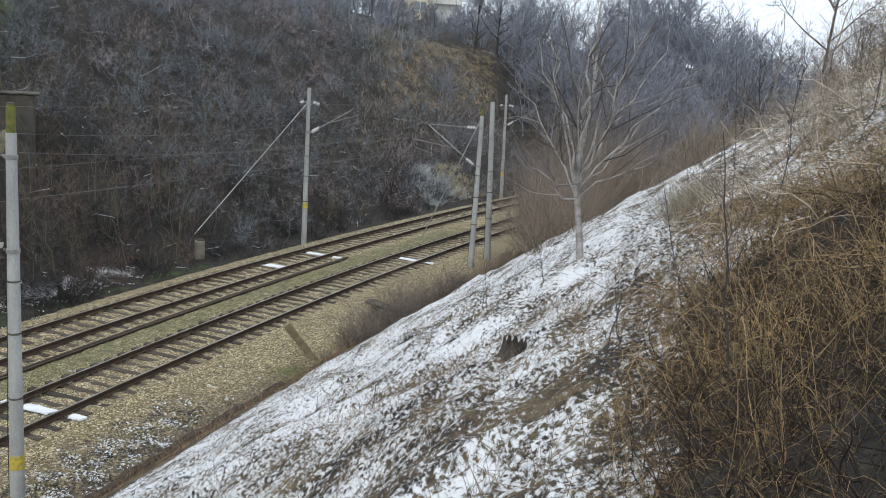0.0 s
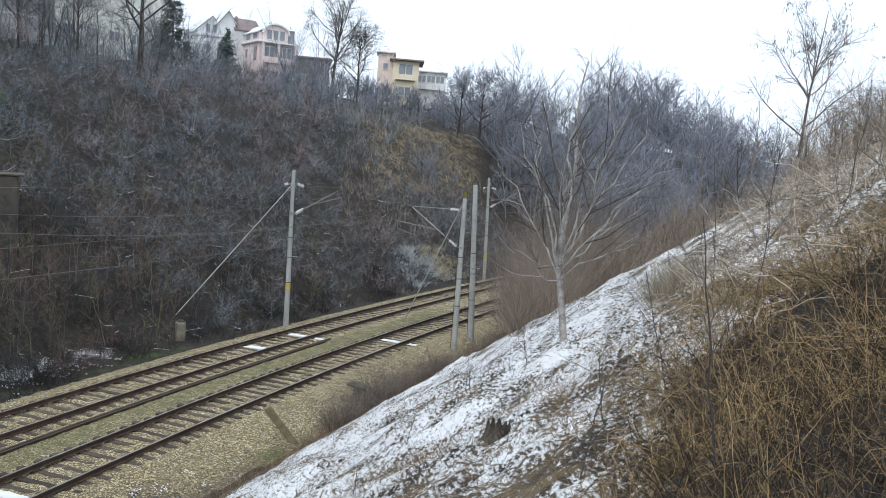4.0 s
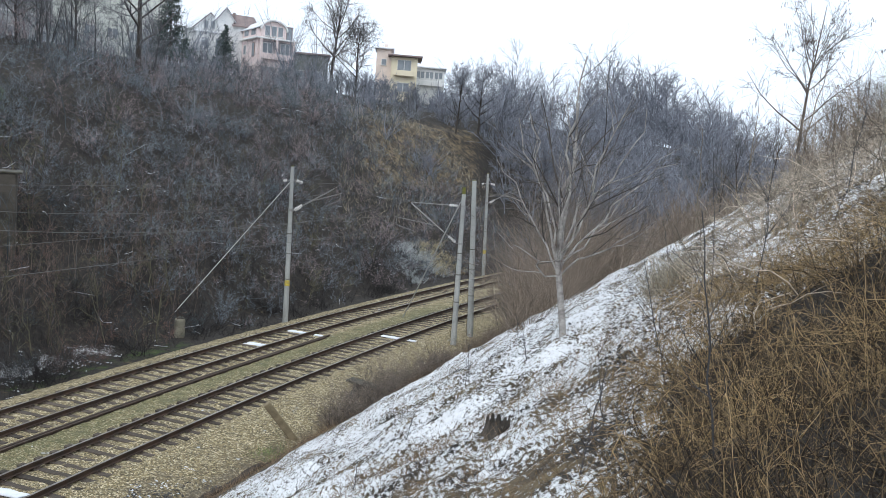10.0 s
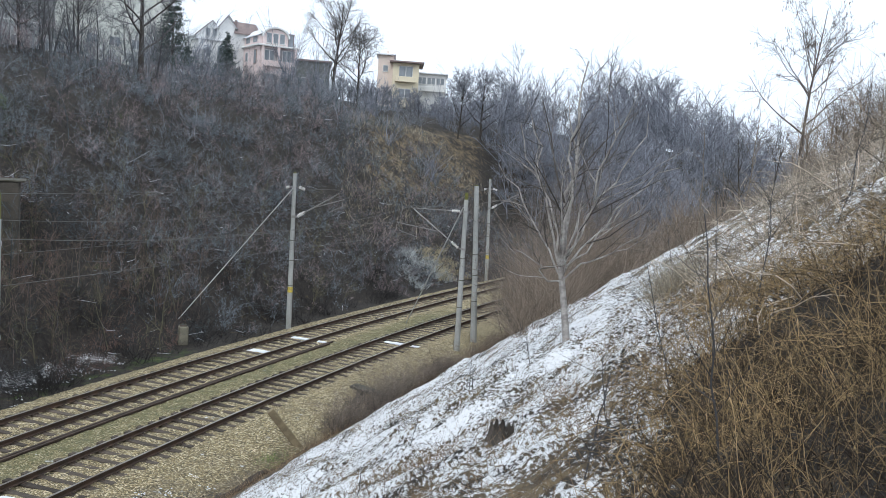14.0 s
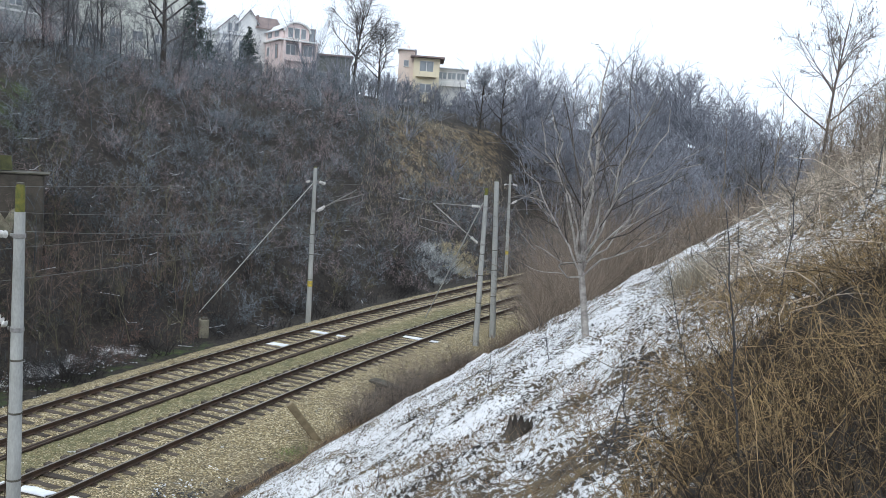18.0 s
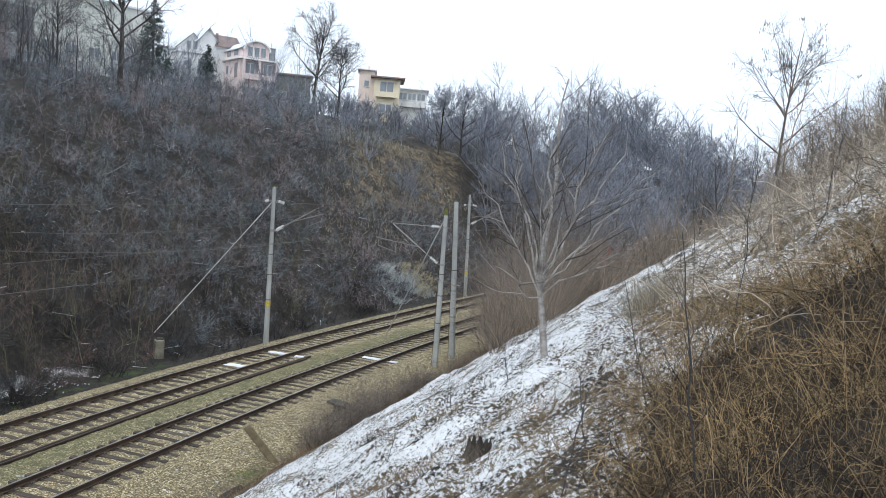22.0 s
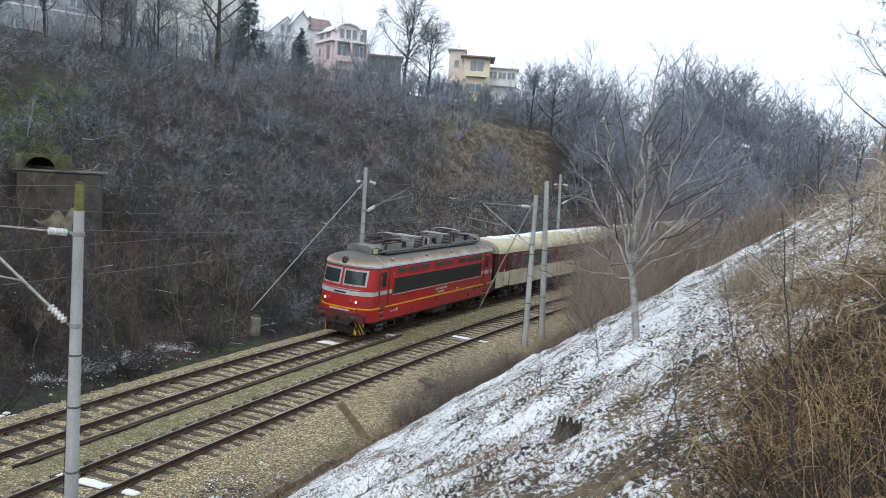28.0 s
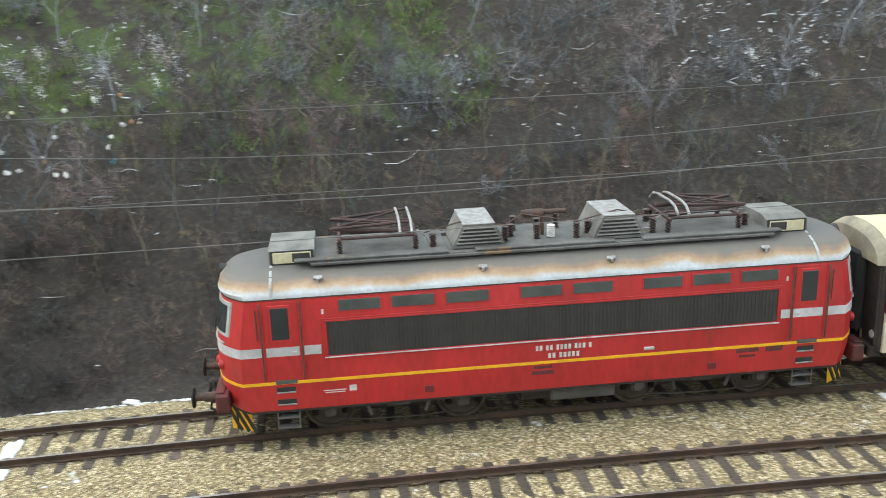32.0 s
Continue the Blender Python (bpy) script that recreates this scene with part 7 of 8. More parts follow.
def conifer(az, dist, height, seed):
    rng = np.random.default_rng(seed)
    t = thing("conifer", standing(az, dist, 0.2), "dark green conifer beside the houses on the ridge", "conifer", "conifers on the ridge")
    part("trunk", Shape().turned((0, 0, 0), (0, 0, 1), [(-0.3, 0.17), (height * 0.5, 0.09), (height, 0.015)], 8), BARK_DARK, t)
    trunk = Sticks([(0, 0, 0)], [(0, 0, 1)], [height], [0.1], [(0, 0, 0)])
    n = 150
    h = rng.uniform(0.12, 0.99, n) ** 0.9
    w = rng.uniform(0, 6.283, n)
    L = (1 - h) * height * 0.27 + 0.25
    boughs = Sticks(trunk.P + np.stack([np.zeros(n), np.zeros(n), h * height], 1), np.stack([np.cos(w), np.sin(w), np.full(n, -0.12)], 1), L * rng.uniform(0.7, 1.15, n), np.full(n, 0.02), np.tile((0, 0, 0.1), (n, 1)))
    sub = branches(boughs, 14, 0.1, 1.0, 50, 0.38, 1.0, -0.1, rng)
    sub.R[:] = 0.035
    fine_ = branches(sub, 5, 0.1, 1.0, 45, 0.5, 1.0, -0.05, rng)
    fine_.R[:] = 0.03
    part("crown", stick_mesh("crown", NEEDLES, [boughs.mesh(2), sub.spikes(), fine_.spikes()]), NEEDLES, t, "drooping dark green boughs")


conifer(13.1, 104, 10.0, 71)
conifer(9.9, 120, 6.6, 72)


def snow_flecks(P, rng, long=0.75, fat=1.0):
    """Small clots of snow caught on twigs."""
    n = len(P)
    st = Sticks(P, np.stack([rng.normal(0, 1, n), rng.normal(0, 1, n), rng.normal(0, 0.15, n)], 1), 0.08 + long * rng.uniform(0, 1, n) ** 2.5, fat * rng.uniform(0.008, 0.022, n), rng.normal(0, 0.2, (n, 3)))
    v, f = st.mesh(2, 0.3, 0.05, rng)
    tagged(new("snow_flecks", fast_mesh("snow_flecks", v, f, SNOW)), "small clots of snow caught on bare twigs", "snow", kind="stuff")


def thicket(name, label, n, s_range, off_range, seed, height, stems, twigs, material, r=0.012, keep=None, lean=0.45, kind="stuff", category="thicket", flecks=0, cluster=7, gather=0.5, hue=None, fine=0, wood=None):
    """A mass of leafless shrubs over a stretch of bank, gathered in rounded clumps; hue picks its share of a patchwork."""
    rng = np.random.default_rng(seed)
    c = rng.integers(0, max(1, n // cluster), n)
    ds, do = rng.normal(0, gather, n), rng.normal(0, gather, n)
    size = rng.uniform(0.65, 1.4, max(1, n // cluster))[c] * np.exp(-(ds ** 2 + do ** 2) / (3.5 * gather ** 2))
    s, o = rng.uniform(*s_range, max(1, n // cluster))[c] + ds, np.clip(rng.uniform(*off_range, max(1, n // cluster))[c] + do, *off_range)
    x, y = on_line(s, o)
    if hue is not None:
        w = lumps(x, y, 8.5, 11.0) + 0.45 * lumps(x, y, 3.2, 12.0) + rng.normal(0, 0.16, n)
        k = (w > hue[0]) & (w < hue[1])
        s, o, x, y, size = s[k], o[k], x[k], y[k], size[k]
        n = len(s)
    if keep is not None:
        k = keep(x, y, s, o, rng)
        s, o, x, y, size = s[k], o[k], x[k], y[k], size[k]
        n = len(s)
    if not n:
        return None
    z = ground_z(s, o) - 0.05
    clump = (0.75 + 0.4 * lumps(x, y, 8.0, seed)) * (0.35 + size)
    idx = np.repeat(np.arange(n), stems)
    m = len(idx)
    P = np.stack([x, y, z], 1)[idx] + rng.normal(0, 0.18, (m, 3)) * (1, 1, 0)
    D = np.stack([rng.normal(0, lean, m), rng.normal(0, lean, m), np.ones(m)], 1)
    L = height * clump[idx] * rng.uniform(0.45, 1.2, m)
    B = rng.normal(0, 0.16, (m, 3))
    st = Sticks(P, D, L, np.full(m, r) * rng.uniform(0.6, 1.4, m), B)
    t1 = branches(st, twigs, 0.2, 1.0, 50 if fine else 38, 0.42, 0.6, 0.1, rng)
    t1.R = np.maximum(t1.R, r * 0.42)
    if flecks:
        i = rng.integers(0, m, flecks)
        snow_flecks(st.at(rng.uniform(0.3, 0.8, flecks), i), rng)
    skins = [t1.spikes()]
    if wood:
        st.R *= 0.8
        tagged(new(name + "_stems", stick_mesh(name + "_stems", wood, [st.mesh(2, 0.35, 0.06, rng)])), "dark crooked stems inside the " + name.replace("_", " "), category, kind=kind)
    else:
        skins.append(st.mesh(2, 0.35, 0.04, rng))
    if fine:
        t2 = branches(t1, fine, 0.1, 1.0, 55, 0.55, 0.7, 0.06, rng)
        t2.R = np.maximum(t2.R, r * 0.36)
        skins.append(t2.spikes())
    return tagged(new(name, stick_mesh(name, material, skins)), label, category, kind=kind)


def snow_drift(n, s_range, off_range, seed):
    """A patch where much snow has stayed on twigs and low growth."""
    rng = np.random.default_rng(seed)
    s, o = rng.uniform(*s_range, n), rng.uniform(*off_range, n)
    x, y = on_line(s, o)
    k = lumps(x, y, 2.2, seed) > rng.normal(0.35, 0.15, n)
    snow_flecks(np.stack([x, y, ground_z(s, o) + rng.uniform(0.25, 1.0, n)], 1)[k], rng, 0.18, 2.2)


snow_drift(420, (12.5, 20), (-20.5, -17.2), 161)
snow_drift(420, (-13, -3), (-21.5, -17.0), 162)
snow_drift(380, (-22, 4), (-33, -24), 163)
snow_drift(160, (2, 9), (-18.5, -15.5), 164)


def off_outlet(x, y, s, o, rng):
    az = np.degrees(np.arctan2(-x, y))
    d = np.hypot(x, y)
    clear = (az > 21.3) & (az < 26.4) & (d < 44.5) & (o > -22) & (o < -12.5)
    return ~(clear & (rng.uniform(0, 1, len(x)) < 0.8 - 0.6 * np.clip((o + 17) / 3, 0, 1)))


def grassy(x, y, s, o, rng):
    az = np.degrees(np.arctan2(-x, y))
    open_ = (az > -7) & (az < 2) & (o < -15) & (o > -30)
    return ~(open_ & (rng.uniform(0, 1, len(x)) < 0.4)) & off_outlet(x, y, s, o, rng)


def thin_green(x, y, s, o, rng):
    return off_outlet(x, y, s, o, rng) & ~((s < 10) & (o < -16) & (rng.uniform(0, 1, len(x)) < 0.2)) & ~((s > -13) & (s < -4.5) & (o > -20.5) & (o < -14.3) & (rng.uniform(0, 1, len(x)) < 0.6))


TWIG_OLIVE = islands(mat("olive_grey_bare_twigs", (0.165, 0.152, 0.1), (0.1, 0.094, 0.063), 0.3, 0.95, bump=0), 0.5, 1.7, 1.5)
TWIG_BLUE = islands(mat("blue_grey_bare_twigs", (0.088, 0.108, 0.122), (0.055, 0.069, 0.078), 0.3, 0.95, bump=0), 0.5, 1.7, 1.5)
# these two are paled and blued to stand for haze over the bank
TWIG_UPRED = islands(mat("haze_pale_reddish_twigs", (0.36, 0.29, 0.295), (0.245, 0.195, 0.2), 0.3, 0.95, bump=0), 0.6, 1.6, 1.4)
TWIG_UPBLUE = islands(mat("haze_blue_grey_twigs", (0.235, 0.27, 0.305), (0.16, 0.185, 0.21), 0.3, 0.95, bump=0), 0.6, 1.6, 1.4)
# the second twig colour of each carries haze, for higher and farther stretches
for hue, m_, hazed_, words, seed in (((-9, -0.35), TWIG_BLUE, TWIG_UPBLUE, "blue-grey", 101), ((-0.35, 0.1), TWIG_DARK, TWIG_UPBLUE, "grey-brown", 131), ((0.1, 0.5), TWIG_RED, TWIG_UPRED, "reddish-brown", 102), ((0.5, 9), TWIG_OLIVE, TWIG_UP, "olive-grey", 132)):
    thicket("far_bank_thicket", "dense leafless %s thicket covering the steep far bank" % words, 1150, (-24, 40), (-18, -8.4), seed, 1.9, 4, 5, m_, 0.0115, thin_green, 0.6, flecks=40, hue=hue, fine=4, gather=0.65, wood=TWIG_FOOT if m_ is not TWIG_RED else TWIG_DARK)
    thicket("far_bank_thicket", "dense leafless %s thicket high on the far bank" % words, 1200, (-24, 40), (-29, -16.5), seed + 300, 2.0, 4, 5, hazed_, 0.012, thin_green, 0.6, flecks=40, hue=hue, fine=4, gather=0.65, wood=TWIG_FOOT if m_ is not TWIG_RED else TWIG_DARK)
    thicket("far_bank_thicket", "dense leafless %s thicket farther along the far bank" % words, 640, (38, 88), (-18, -8.4), seed + 50, 2.3, 4, 5, hazed_, 0.015, grassy, 0.6, flecks=40, hue=hue, fine=4, gather=0.8, wood=TWIG_DARK)
    thicket("far_bank_thicket", "dense leafless %s thicket on the upper slope" % words, 900, (38, 88), (-36, -16.5), seed + 350, 2.3, 4, 5, hazed_, 0.016, grassy, 0.6, flecks=40, hue=hue, fine=4, gather=0.8, wood=TWIG_DARK)
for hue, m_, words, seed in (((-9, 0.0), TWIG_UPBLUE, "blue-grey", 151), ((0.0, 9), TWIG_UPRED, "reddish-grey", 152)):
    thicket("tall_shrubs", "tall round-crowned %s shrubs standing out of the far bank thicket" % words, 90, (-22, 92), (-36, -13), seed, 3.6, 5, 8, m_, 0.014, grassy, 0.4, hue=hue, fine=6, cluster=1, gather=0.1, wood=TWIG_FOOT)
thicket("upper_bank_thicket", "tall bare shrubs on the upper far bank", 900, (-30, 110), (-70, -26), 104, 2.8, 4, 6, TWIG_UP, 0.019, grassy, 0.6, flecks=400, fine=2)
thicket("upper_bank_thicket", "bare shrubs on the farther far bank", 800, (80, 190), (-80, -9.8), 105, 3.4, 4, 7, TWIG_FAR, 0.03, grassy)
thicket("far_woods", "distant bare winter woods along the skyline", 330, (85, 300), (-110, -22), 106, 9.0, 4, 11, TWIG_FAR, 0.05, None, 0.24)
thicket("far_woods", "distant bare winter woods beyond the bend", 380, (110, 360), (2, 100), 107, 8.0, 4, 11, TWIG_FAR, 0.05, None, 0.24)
thicket("near_bank_thicket", "red-brown bare thicket on the near bank beyond the snow", 860, (50, 115), (4.4, 24), 108, 2.1, 5, 8, TWIG_BANK, 0.013, lambda x, y, s, o, rng: (o < 5 + (s - 42) * 0.5) | (s > 62))
thicket("near_bank_thicket", "tall bare brown bushes hiding the bend of the track", 500, (44, 98), (4.2, 13.0), 114, 3.4, 5, 10, TWIG_BANK, 0.021, lambda x, y, s, o, rng: np.degrees(np.arctan2(-x, y)) < -10.0 - 1.6 * rng.uniform(0, 1, len(x)), 0.6)
thicket("near_bank_thicket", "tall dense brown bushes between the near bank and the bend", 480, (46, 62), (4.6, 9.5), 119, 3.7, 5, 9, TWIG_BANK, 0.013, lambda x, y, s, o, rng: (lambda az: (az < -10.6) & (az > -15))(np.degrees(np.arctan2(-x, y))), 0.6)
thicket("near_bank_thicket", "thin brown bushes along the crest of the near bank", 300, (25, 38), (7.0, 13), 120, 3.3, 6, 11, TWIG_BANK, 0.008, lambda x, y, s, o, rng: (lambda az: (az < -9.6) & (az > -13.5) & (np.hypot(x, y) > 25))(np.degrees(np.arctan2(-x, y))), 0.5)
thicket("foot_bushes", "grey-brown twiggy bushes at the foot of the near bank", 105, (26.8, 37.5), (3.6, 5.1), 109, 1.3, 8, 12, islands(mat("grey_brown_foot_twigs", (0.21, 0.173, 0.145), (0.13, 0.106, 0.088), 0.8, 0.9, bump=0), 0.4, 1.7), 0.0075, lambda x, y, s, o, rng: (abs(np.arctan2(x, y) - np.arctan2(*on_line(33.4, 3.35))) > 0.022) | (np.hypot(x, y) > 34.2) | (o > 4.75), 0.55, fine=3)
thicket("near_bank_thicket", "tall slender twiggy bushes in front of the bend", 230, (45, 66), (4.3, 8.0), 121, 5.6, 4, 11, islands(mat("grey_brown_tall_twigs", (0.235, 0.2, 0.175), (0.15, 0.127, 0.11), 0.5, 0.95, bump=0), 0.5, 1.8, 1.5), 0.015, lambda x, y, s, o, rng: (lambda az: (az < -8.8 - 0.7 * rng.uniform(0, 1, len(x))) & (az > -14.5))(np.degrees(np.arctan2(-x, y))), 0.3, fine=4)
thicket("foot_bushes", "rusty brown bushes beside the near track", 120, (36, 60), (3.5, 5.4), 110, 0.8, 8, 9, TWIG_BANK, 0.008, None, 0.5, fine=2)
# both foot growths are blackened in colour to stand for the shade there
thicket("foot_thicket", "low brambles darkened for shade along the foot of the far bank", 520, (-26, 60), (-11.5, -7.5), 115, 1.2, 4, 5, TWIG_FOOT, 0.01, lambda x, y, s, o, rng: ~((s > 36.8) & (s < 39.6) & (o > -10.2)), 0.6)
thicket("foot_thicket", "leafless shrubs darkened for shade low on the far bank", 670, (-26, 65), (-13.0, -8.2), 118, 1.5, 4, 5, TWIG_FOOT, 0.011, lambda x, y, s, o, rng: off_outlet(x, y, s, o, rng) & ~((s > 36.8) & (s < 39.6) & (o > -10.2)), 0.7, fine=3)
for seed, stretch, words, light_, dark_ in ((116, (65, 71.5), "pale blue-grey lichen-covered", (0.6, 0.63, 0.63), (0.42, 0.45, 0.46)), (117, (69.5, 74.5), "dry ochre", (0.58, 0.5, 0.33), (0.4, 0.34, 0.22))):
    thicket("lichen_bush", "low patch of %s growth at the foot of the far bank" % words, 150, stretch, (-12.2, -9.2), seed, 0.75, 6, 9, islands(mat("patch_twigs_%d" % seed, light_, dark_, 0.4, 0.95, bump=0), 0.5, 1.5), 0.013, None, 0.9, fine=2)
thicket("green_undergrowth", "dull green undergrowth among shrubs on the far bank", 560, (-24, 9), (-31, -15.0), 111, 0.9, 6, 7, IVY, 0.016, None, 0.7)
thicket("green_undergrowth", "green and yellow ivy round the drain outlet", 60, (29, 37), (-24, -18.5), 112, 0.6, 8, 10, IVY, 0.014, None, 0.8)


def saplings(n, s_range, off_range, seed, height, material, keep, side=9, thick=1.0, label="thin crooked bare saplings among the far bank thicket"):
    """Thin crooked young trees standing out of the thicket."""
    rng = np.random.default_rng(seed)
    s, o = rng.uniform(*s_range, n), rng.uniform(*off_range, n)
    x, y = on_line(s, o)
    k = keep(x, y, s, o, rng)
    s, o, x, y = s[k], o[k], x[k], y[k]
    n = len(s)
    st = Sticks(np.stack([x, y, ground_z(s, o) - 0.1], 1), np.stack([rng.normal(0, 0.2 * thick, n), rng.normal(0, 0.2 * thick, n), np.ones(n)], 1), height * rng.uniform(0.5, 1.2, n), thick * rng.uniform(0.014, 0.035, n), thick * rng.normal(0, 0.12, (n, 3)))
    l1 = branches(st, side, 0.3, 1.0, 45, 0.45, 0.55, 0.12, rng)
    l1.R = np.maximum(l1.R, 0.009)
    l2 = branches(l1, 6, 0.15, 1.0, 42, 0.5, 0.6, 0.08, rng)
    l2.R = np.maximum(l2.R, 0.007)
    tagged(new("upper_bank_saplings", stick_mesh("upper_bank_saplings", material, [st.mesh(4, 0.3, 0.03 * thick, rng), l1.mesh(2, 0.3, 0.03, rng), l2.spikes()])), label, "saplings", kind="stuff")


saplings(330, (-25, 90), (-42, -12), 113, 3.6, TWIG_BLUE, grassy)
TWIG_STEM = islands(mat("pale_brown_sapling_stems", (0.2, 0.15, 0.125), (0.13, 0.098, 0.08), 0.6, 0.9, bump=0), 0.45, 1.5, 1.2)
saplings(130, (27, 46), (-15.5, -10), 141, 2.6, TWIG_STEM, off_outlet, 4, 0.5, "thin pale brown sapling stems standing in rows on the far bank")
saplings(60, (-16, 62), (-17, -10), 142, 2.2, TWIG_STEM, off_outlet, 4, 0.5, "scattered pale brown sapling stems on the far bank")
saplings(120, (-25, 90), (-40, -14), 117, 3.2, TWIG_UP, grassy)
saplings(150, (-22, 62), (-19, -9), 118, 2.6, TWIG_OLIVE, off_outlet)


def skyline_woods(seed, n, az_range, r_range, height, label, fine=2, thick=1.0, material=TWIG_FAR):
    """A belt of bare woods seen against the sky."""
    rng = np.random.default_rng(seed)
    az, d = np.radians(rng.uniform(*az_range, n)), rng.uniform(*r_range, n)
    x, y = -np.sin(az) * d, np.cos(az) * d
    s, o = along(x, y)
    P = np.stack([x, y, ground_z(s, o) - 0.2], 1)
    st = Sticks(P, np.stack([rng.normal(0, 0.1, n), rng.normal(0, 0.1, n), np.ones(n)], 1), height * rng.uniform(0.6, 1.15, n), rng.uniform(0.05, 0.11, n), rng.normal(0, 0.05, (n, 3)))
    l1 = branches(st, 10, 0.2, 1.0, 44, 0.5, 0.5, 0.08, rng)
    l2 = branches(l1, 7, 0.2, 1.0, 44, 0.45, 0.6, 0.06, rng)
    l1.R, l2.R = np.maximum(l1.R, 0.03 * thick), np.maximum(l2.R, 0.02 * thick)
    l3 = branches(l2, fine, 0.3, 1.0, 38, 0.6, 0.8, 0.1, rng)
    return tagged(new("skyline_woods", stick_mesh("skyline_woods", material, [st.mesh(3, 0.3, 0.01, rng), l1.mesh(1, 0.3), l2.spikes(), l3.spikes()])), label, "woods", kind="stuff")


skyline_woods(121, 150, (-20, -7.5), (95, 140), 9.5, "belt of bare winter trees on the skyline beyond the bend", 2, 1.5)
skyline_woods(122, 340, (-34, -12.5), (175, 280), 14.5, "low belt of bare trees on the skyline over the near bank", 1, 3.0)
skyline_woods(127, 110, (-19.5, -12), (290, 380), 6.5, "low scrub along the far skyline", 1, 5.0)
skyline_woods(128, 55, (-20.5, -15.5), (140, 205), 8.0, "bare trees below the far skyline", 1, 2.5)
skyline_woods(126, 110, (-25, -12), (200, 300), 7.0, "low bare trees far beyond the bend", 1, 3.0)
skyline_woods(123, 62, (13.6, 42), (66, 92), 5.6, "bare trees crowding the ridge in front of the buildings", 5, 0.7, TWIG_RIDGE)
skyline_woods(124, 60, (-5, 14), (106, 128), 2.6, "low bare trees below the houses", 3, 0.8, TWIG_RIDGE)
skyline_woods(125, 70, (-6, 3), (132, 148), 3.4, "bare trees in front of the small houses", 1, 1.6)


# ---- brambles and grass on the camera's bank ----
def bank_spots(n, seed, az_range, r_range, keep=None):
    rng = np.random.default_rng(seed)
    az = np.radians(rng.uniform(*az_range, n))
    r = np.sqrt(rng.uniform(r_range[0] ** 2, r_range[1] ** 2, n))
    x, y = -np.sin(az) * r, np.cos(az) * r
    if keep is not None:
        k = keep(np.degrees(az), r, rng)
        x, y = x[k], y[k]
    s, o = along(x, y)
    k = (o > 4.4) & (y > 0.6)
    return x[k], y[k], ground_z(s[k], o[k]), rng


def stems(name, label, spots, height, radius, material, lean, arch, segs=5, side=0, category="brambles", downhill=0.0):
    x, y, z, rng = spots
    n = len(x)
    D = np.stack([rng.normal(-downhill, lean, n), rng.normal(0, lean, n), np.ones(n)], 1)
    L = rng.uniform(height[0], height[1], n)
    B = rng.normal(0, arch, (n, 3))
    B[:, 2] -= arch * 1.1
    st = Sticks(np.stack([x, y, z - 0.04], 1), D, L, rng.uniform(radius[0], radius[1], n), B)
    ms = [st.mesh(segs, 0.3, 0.045, rng)]
    if side:
        ms.append(branches(st, side, 0.2, 1.0, 48, 0.4, 0.7, 0.0, rng).mesh(1, 0.4))
    return tagged(new(name, stick_mesh(name, material, ms)), label, category, kind="stuff")


def in_brambles(az, r, rng):
    edge = np.interp(r, [2, 3, 5, 8, 15, 24], [-15.5, -15.2, -16.8, -19.2, -22.0, -23.8])
    return az < edge + rng.normal(0, 0.8, len(az)) - 2.2 * rng.uniform(0, 1, len(az)) ** 3


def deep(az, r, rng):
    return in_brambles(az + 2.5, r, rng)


def clumped(az, r, rng):
    x, y = -np.sin(np.radians(az)) * r, np.cos(np.radians(az)) * r
    return lumps(x, y, 0.9, 7.0) + 0.6 * lumps(x, y, 0.35, 2.0) > rng.normal(0.1, 0.25, len(az))


def tufts(name, label, spots, height, radius, material, lean, bend=0.4):
    """Grass blades as single bent points."""
    x, y, z, rng = spots
    n = len(x)
    st = Sticks(np.stack([x, y, z - 0.02], 1), np.stack([rng.normal(0, lean, n), rng.normal(0, lean, n), np.ones(n)], 1), rng.uniform(*height, n), rng.uniform(*radius, n), rng.normal(0, bend, (n, 3)))
    return tagged(new(name, stick_mesh(name, material, [st.spikes()])), label, "grass", kind="stuff")


def canes(name, label, spots, length, radius, material, lean, segs, wander, droop, side=(0, 0), category="brambles", spread=None):
    """Crooked arching canes that lie through one another; side: how many side shoots, and their joints."""
    x, y, z, rng = spots
    n = len(x)
    D = np.stack([rng.normal(0, lean, n), rng.normal(0, lean, n), np.ones(n)], 1)
    main = grow(np.stack([x, y, z - 0.04], 1), D, rng.uniform(*length, n), rng.uniform(*radius, n), segs, wander, -droop, rng, 0.35)
    skins = [main.mesh()]
    if side[0]:
        skins.append(main.kids(side[0], 0.15, 1.0, 48, 0.42, 0.7, -droop * 0.4, side[1], wander * 1.2, rng, 0.4, radius[0] * 0.6).mesh())
    return tagged(new(name, stick_mesh(name, material, skins)), label, category, kind="stuff")


# two layers of dark growth stand for the shaded depth of the tangle
tufts("brambles", "dead undergrowth below the brambles, darkened for shade", bank_spots(8000, 211, (-62, -14), (1.6, 7.0), deep), (0.1, 0.32), (0.003, 0.006), BRAMBLE_DARK, 1.0)
canes("brambles", "old bramble stems darkened for shade deep in the tangle", bank_spots(1500, 207, (-62, -14), (2.2, 6.5), deep), (0.2, 0.5), (0.002, 0.005), BRAMBLE_DARK, 1.0, 5, 0.32, 0.1, (2, 2))
canes("brambles", "dense tangle of dry golden-brown bramble canes", bank_spots(6500, 201, (-62, -13), (4.2, 10.0), in_brambles), (0.28, 0.7), (0.002, 0.0044), BRAMBLE, 1.0, 6, 0.38, 0.16, (4, 2))
canes("brambles", "short golden-brown canes matted over the ground", bank_spots(2600, 216, (-64, -15), (2.3, 5.0), in_brambles), (0.16, 0.4), (0.0013, 0.0026), BRAMBLE, 1.1, 6, 0.4, 0.14, (3, 2))
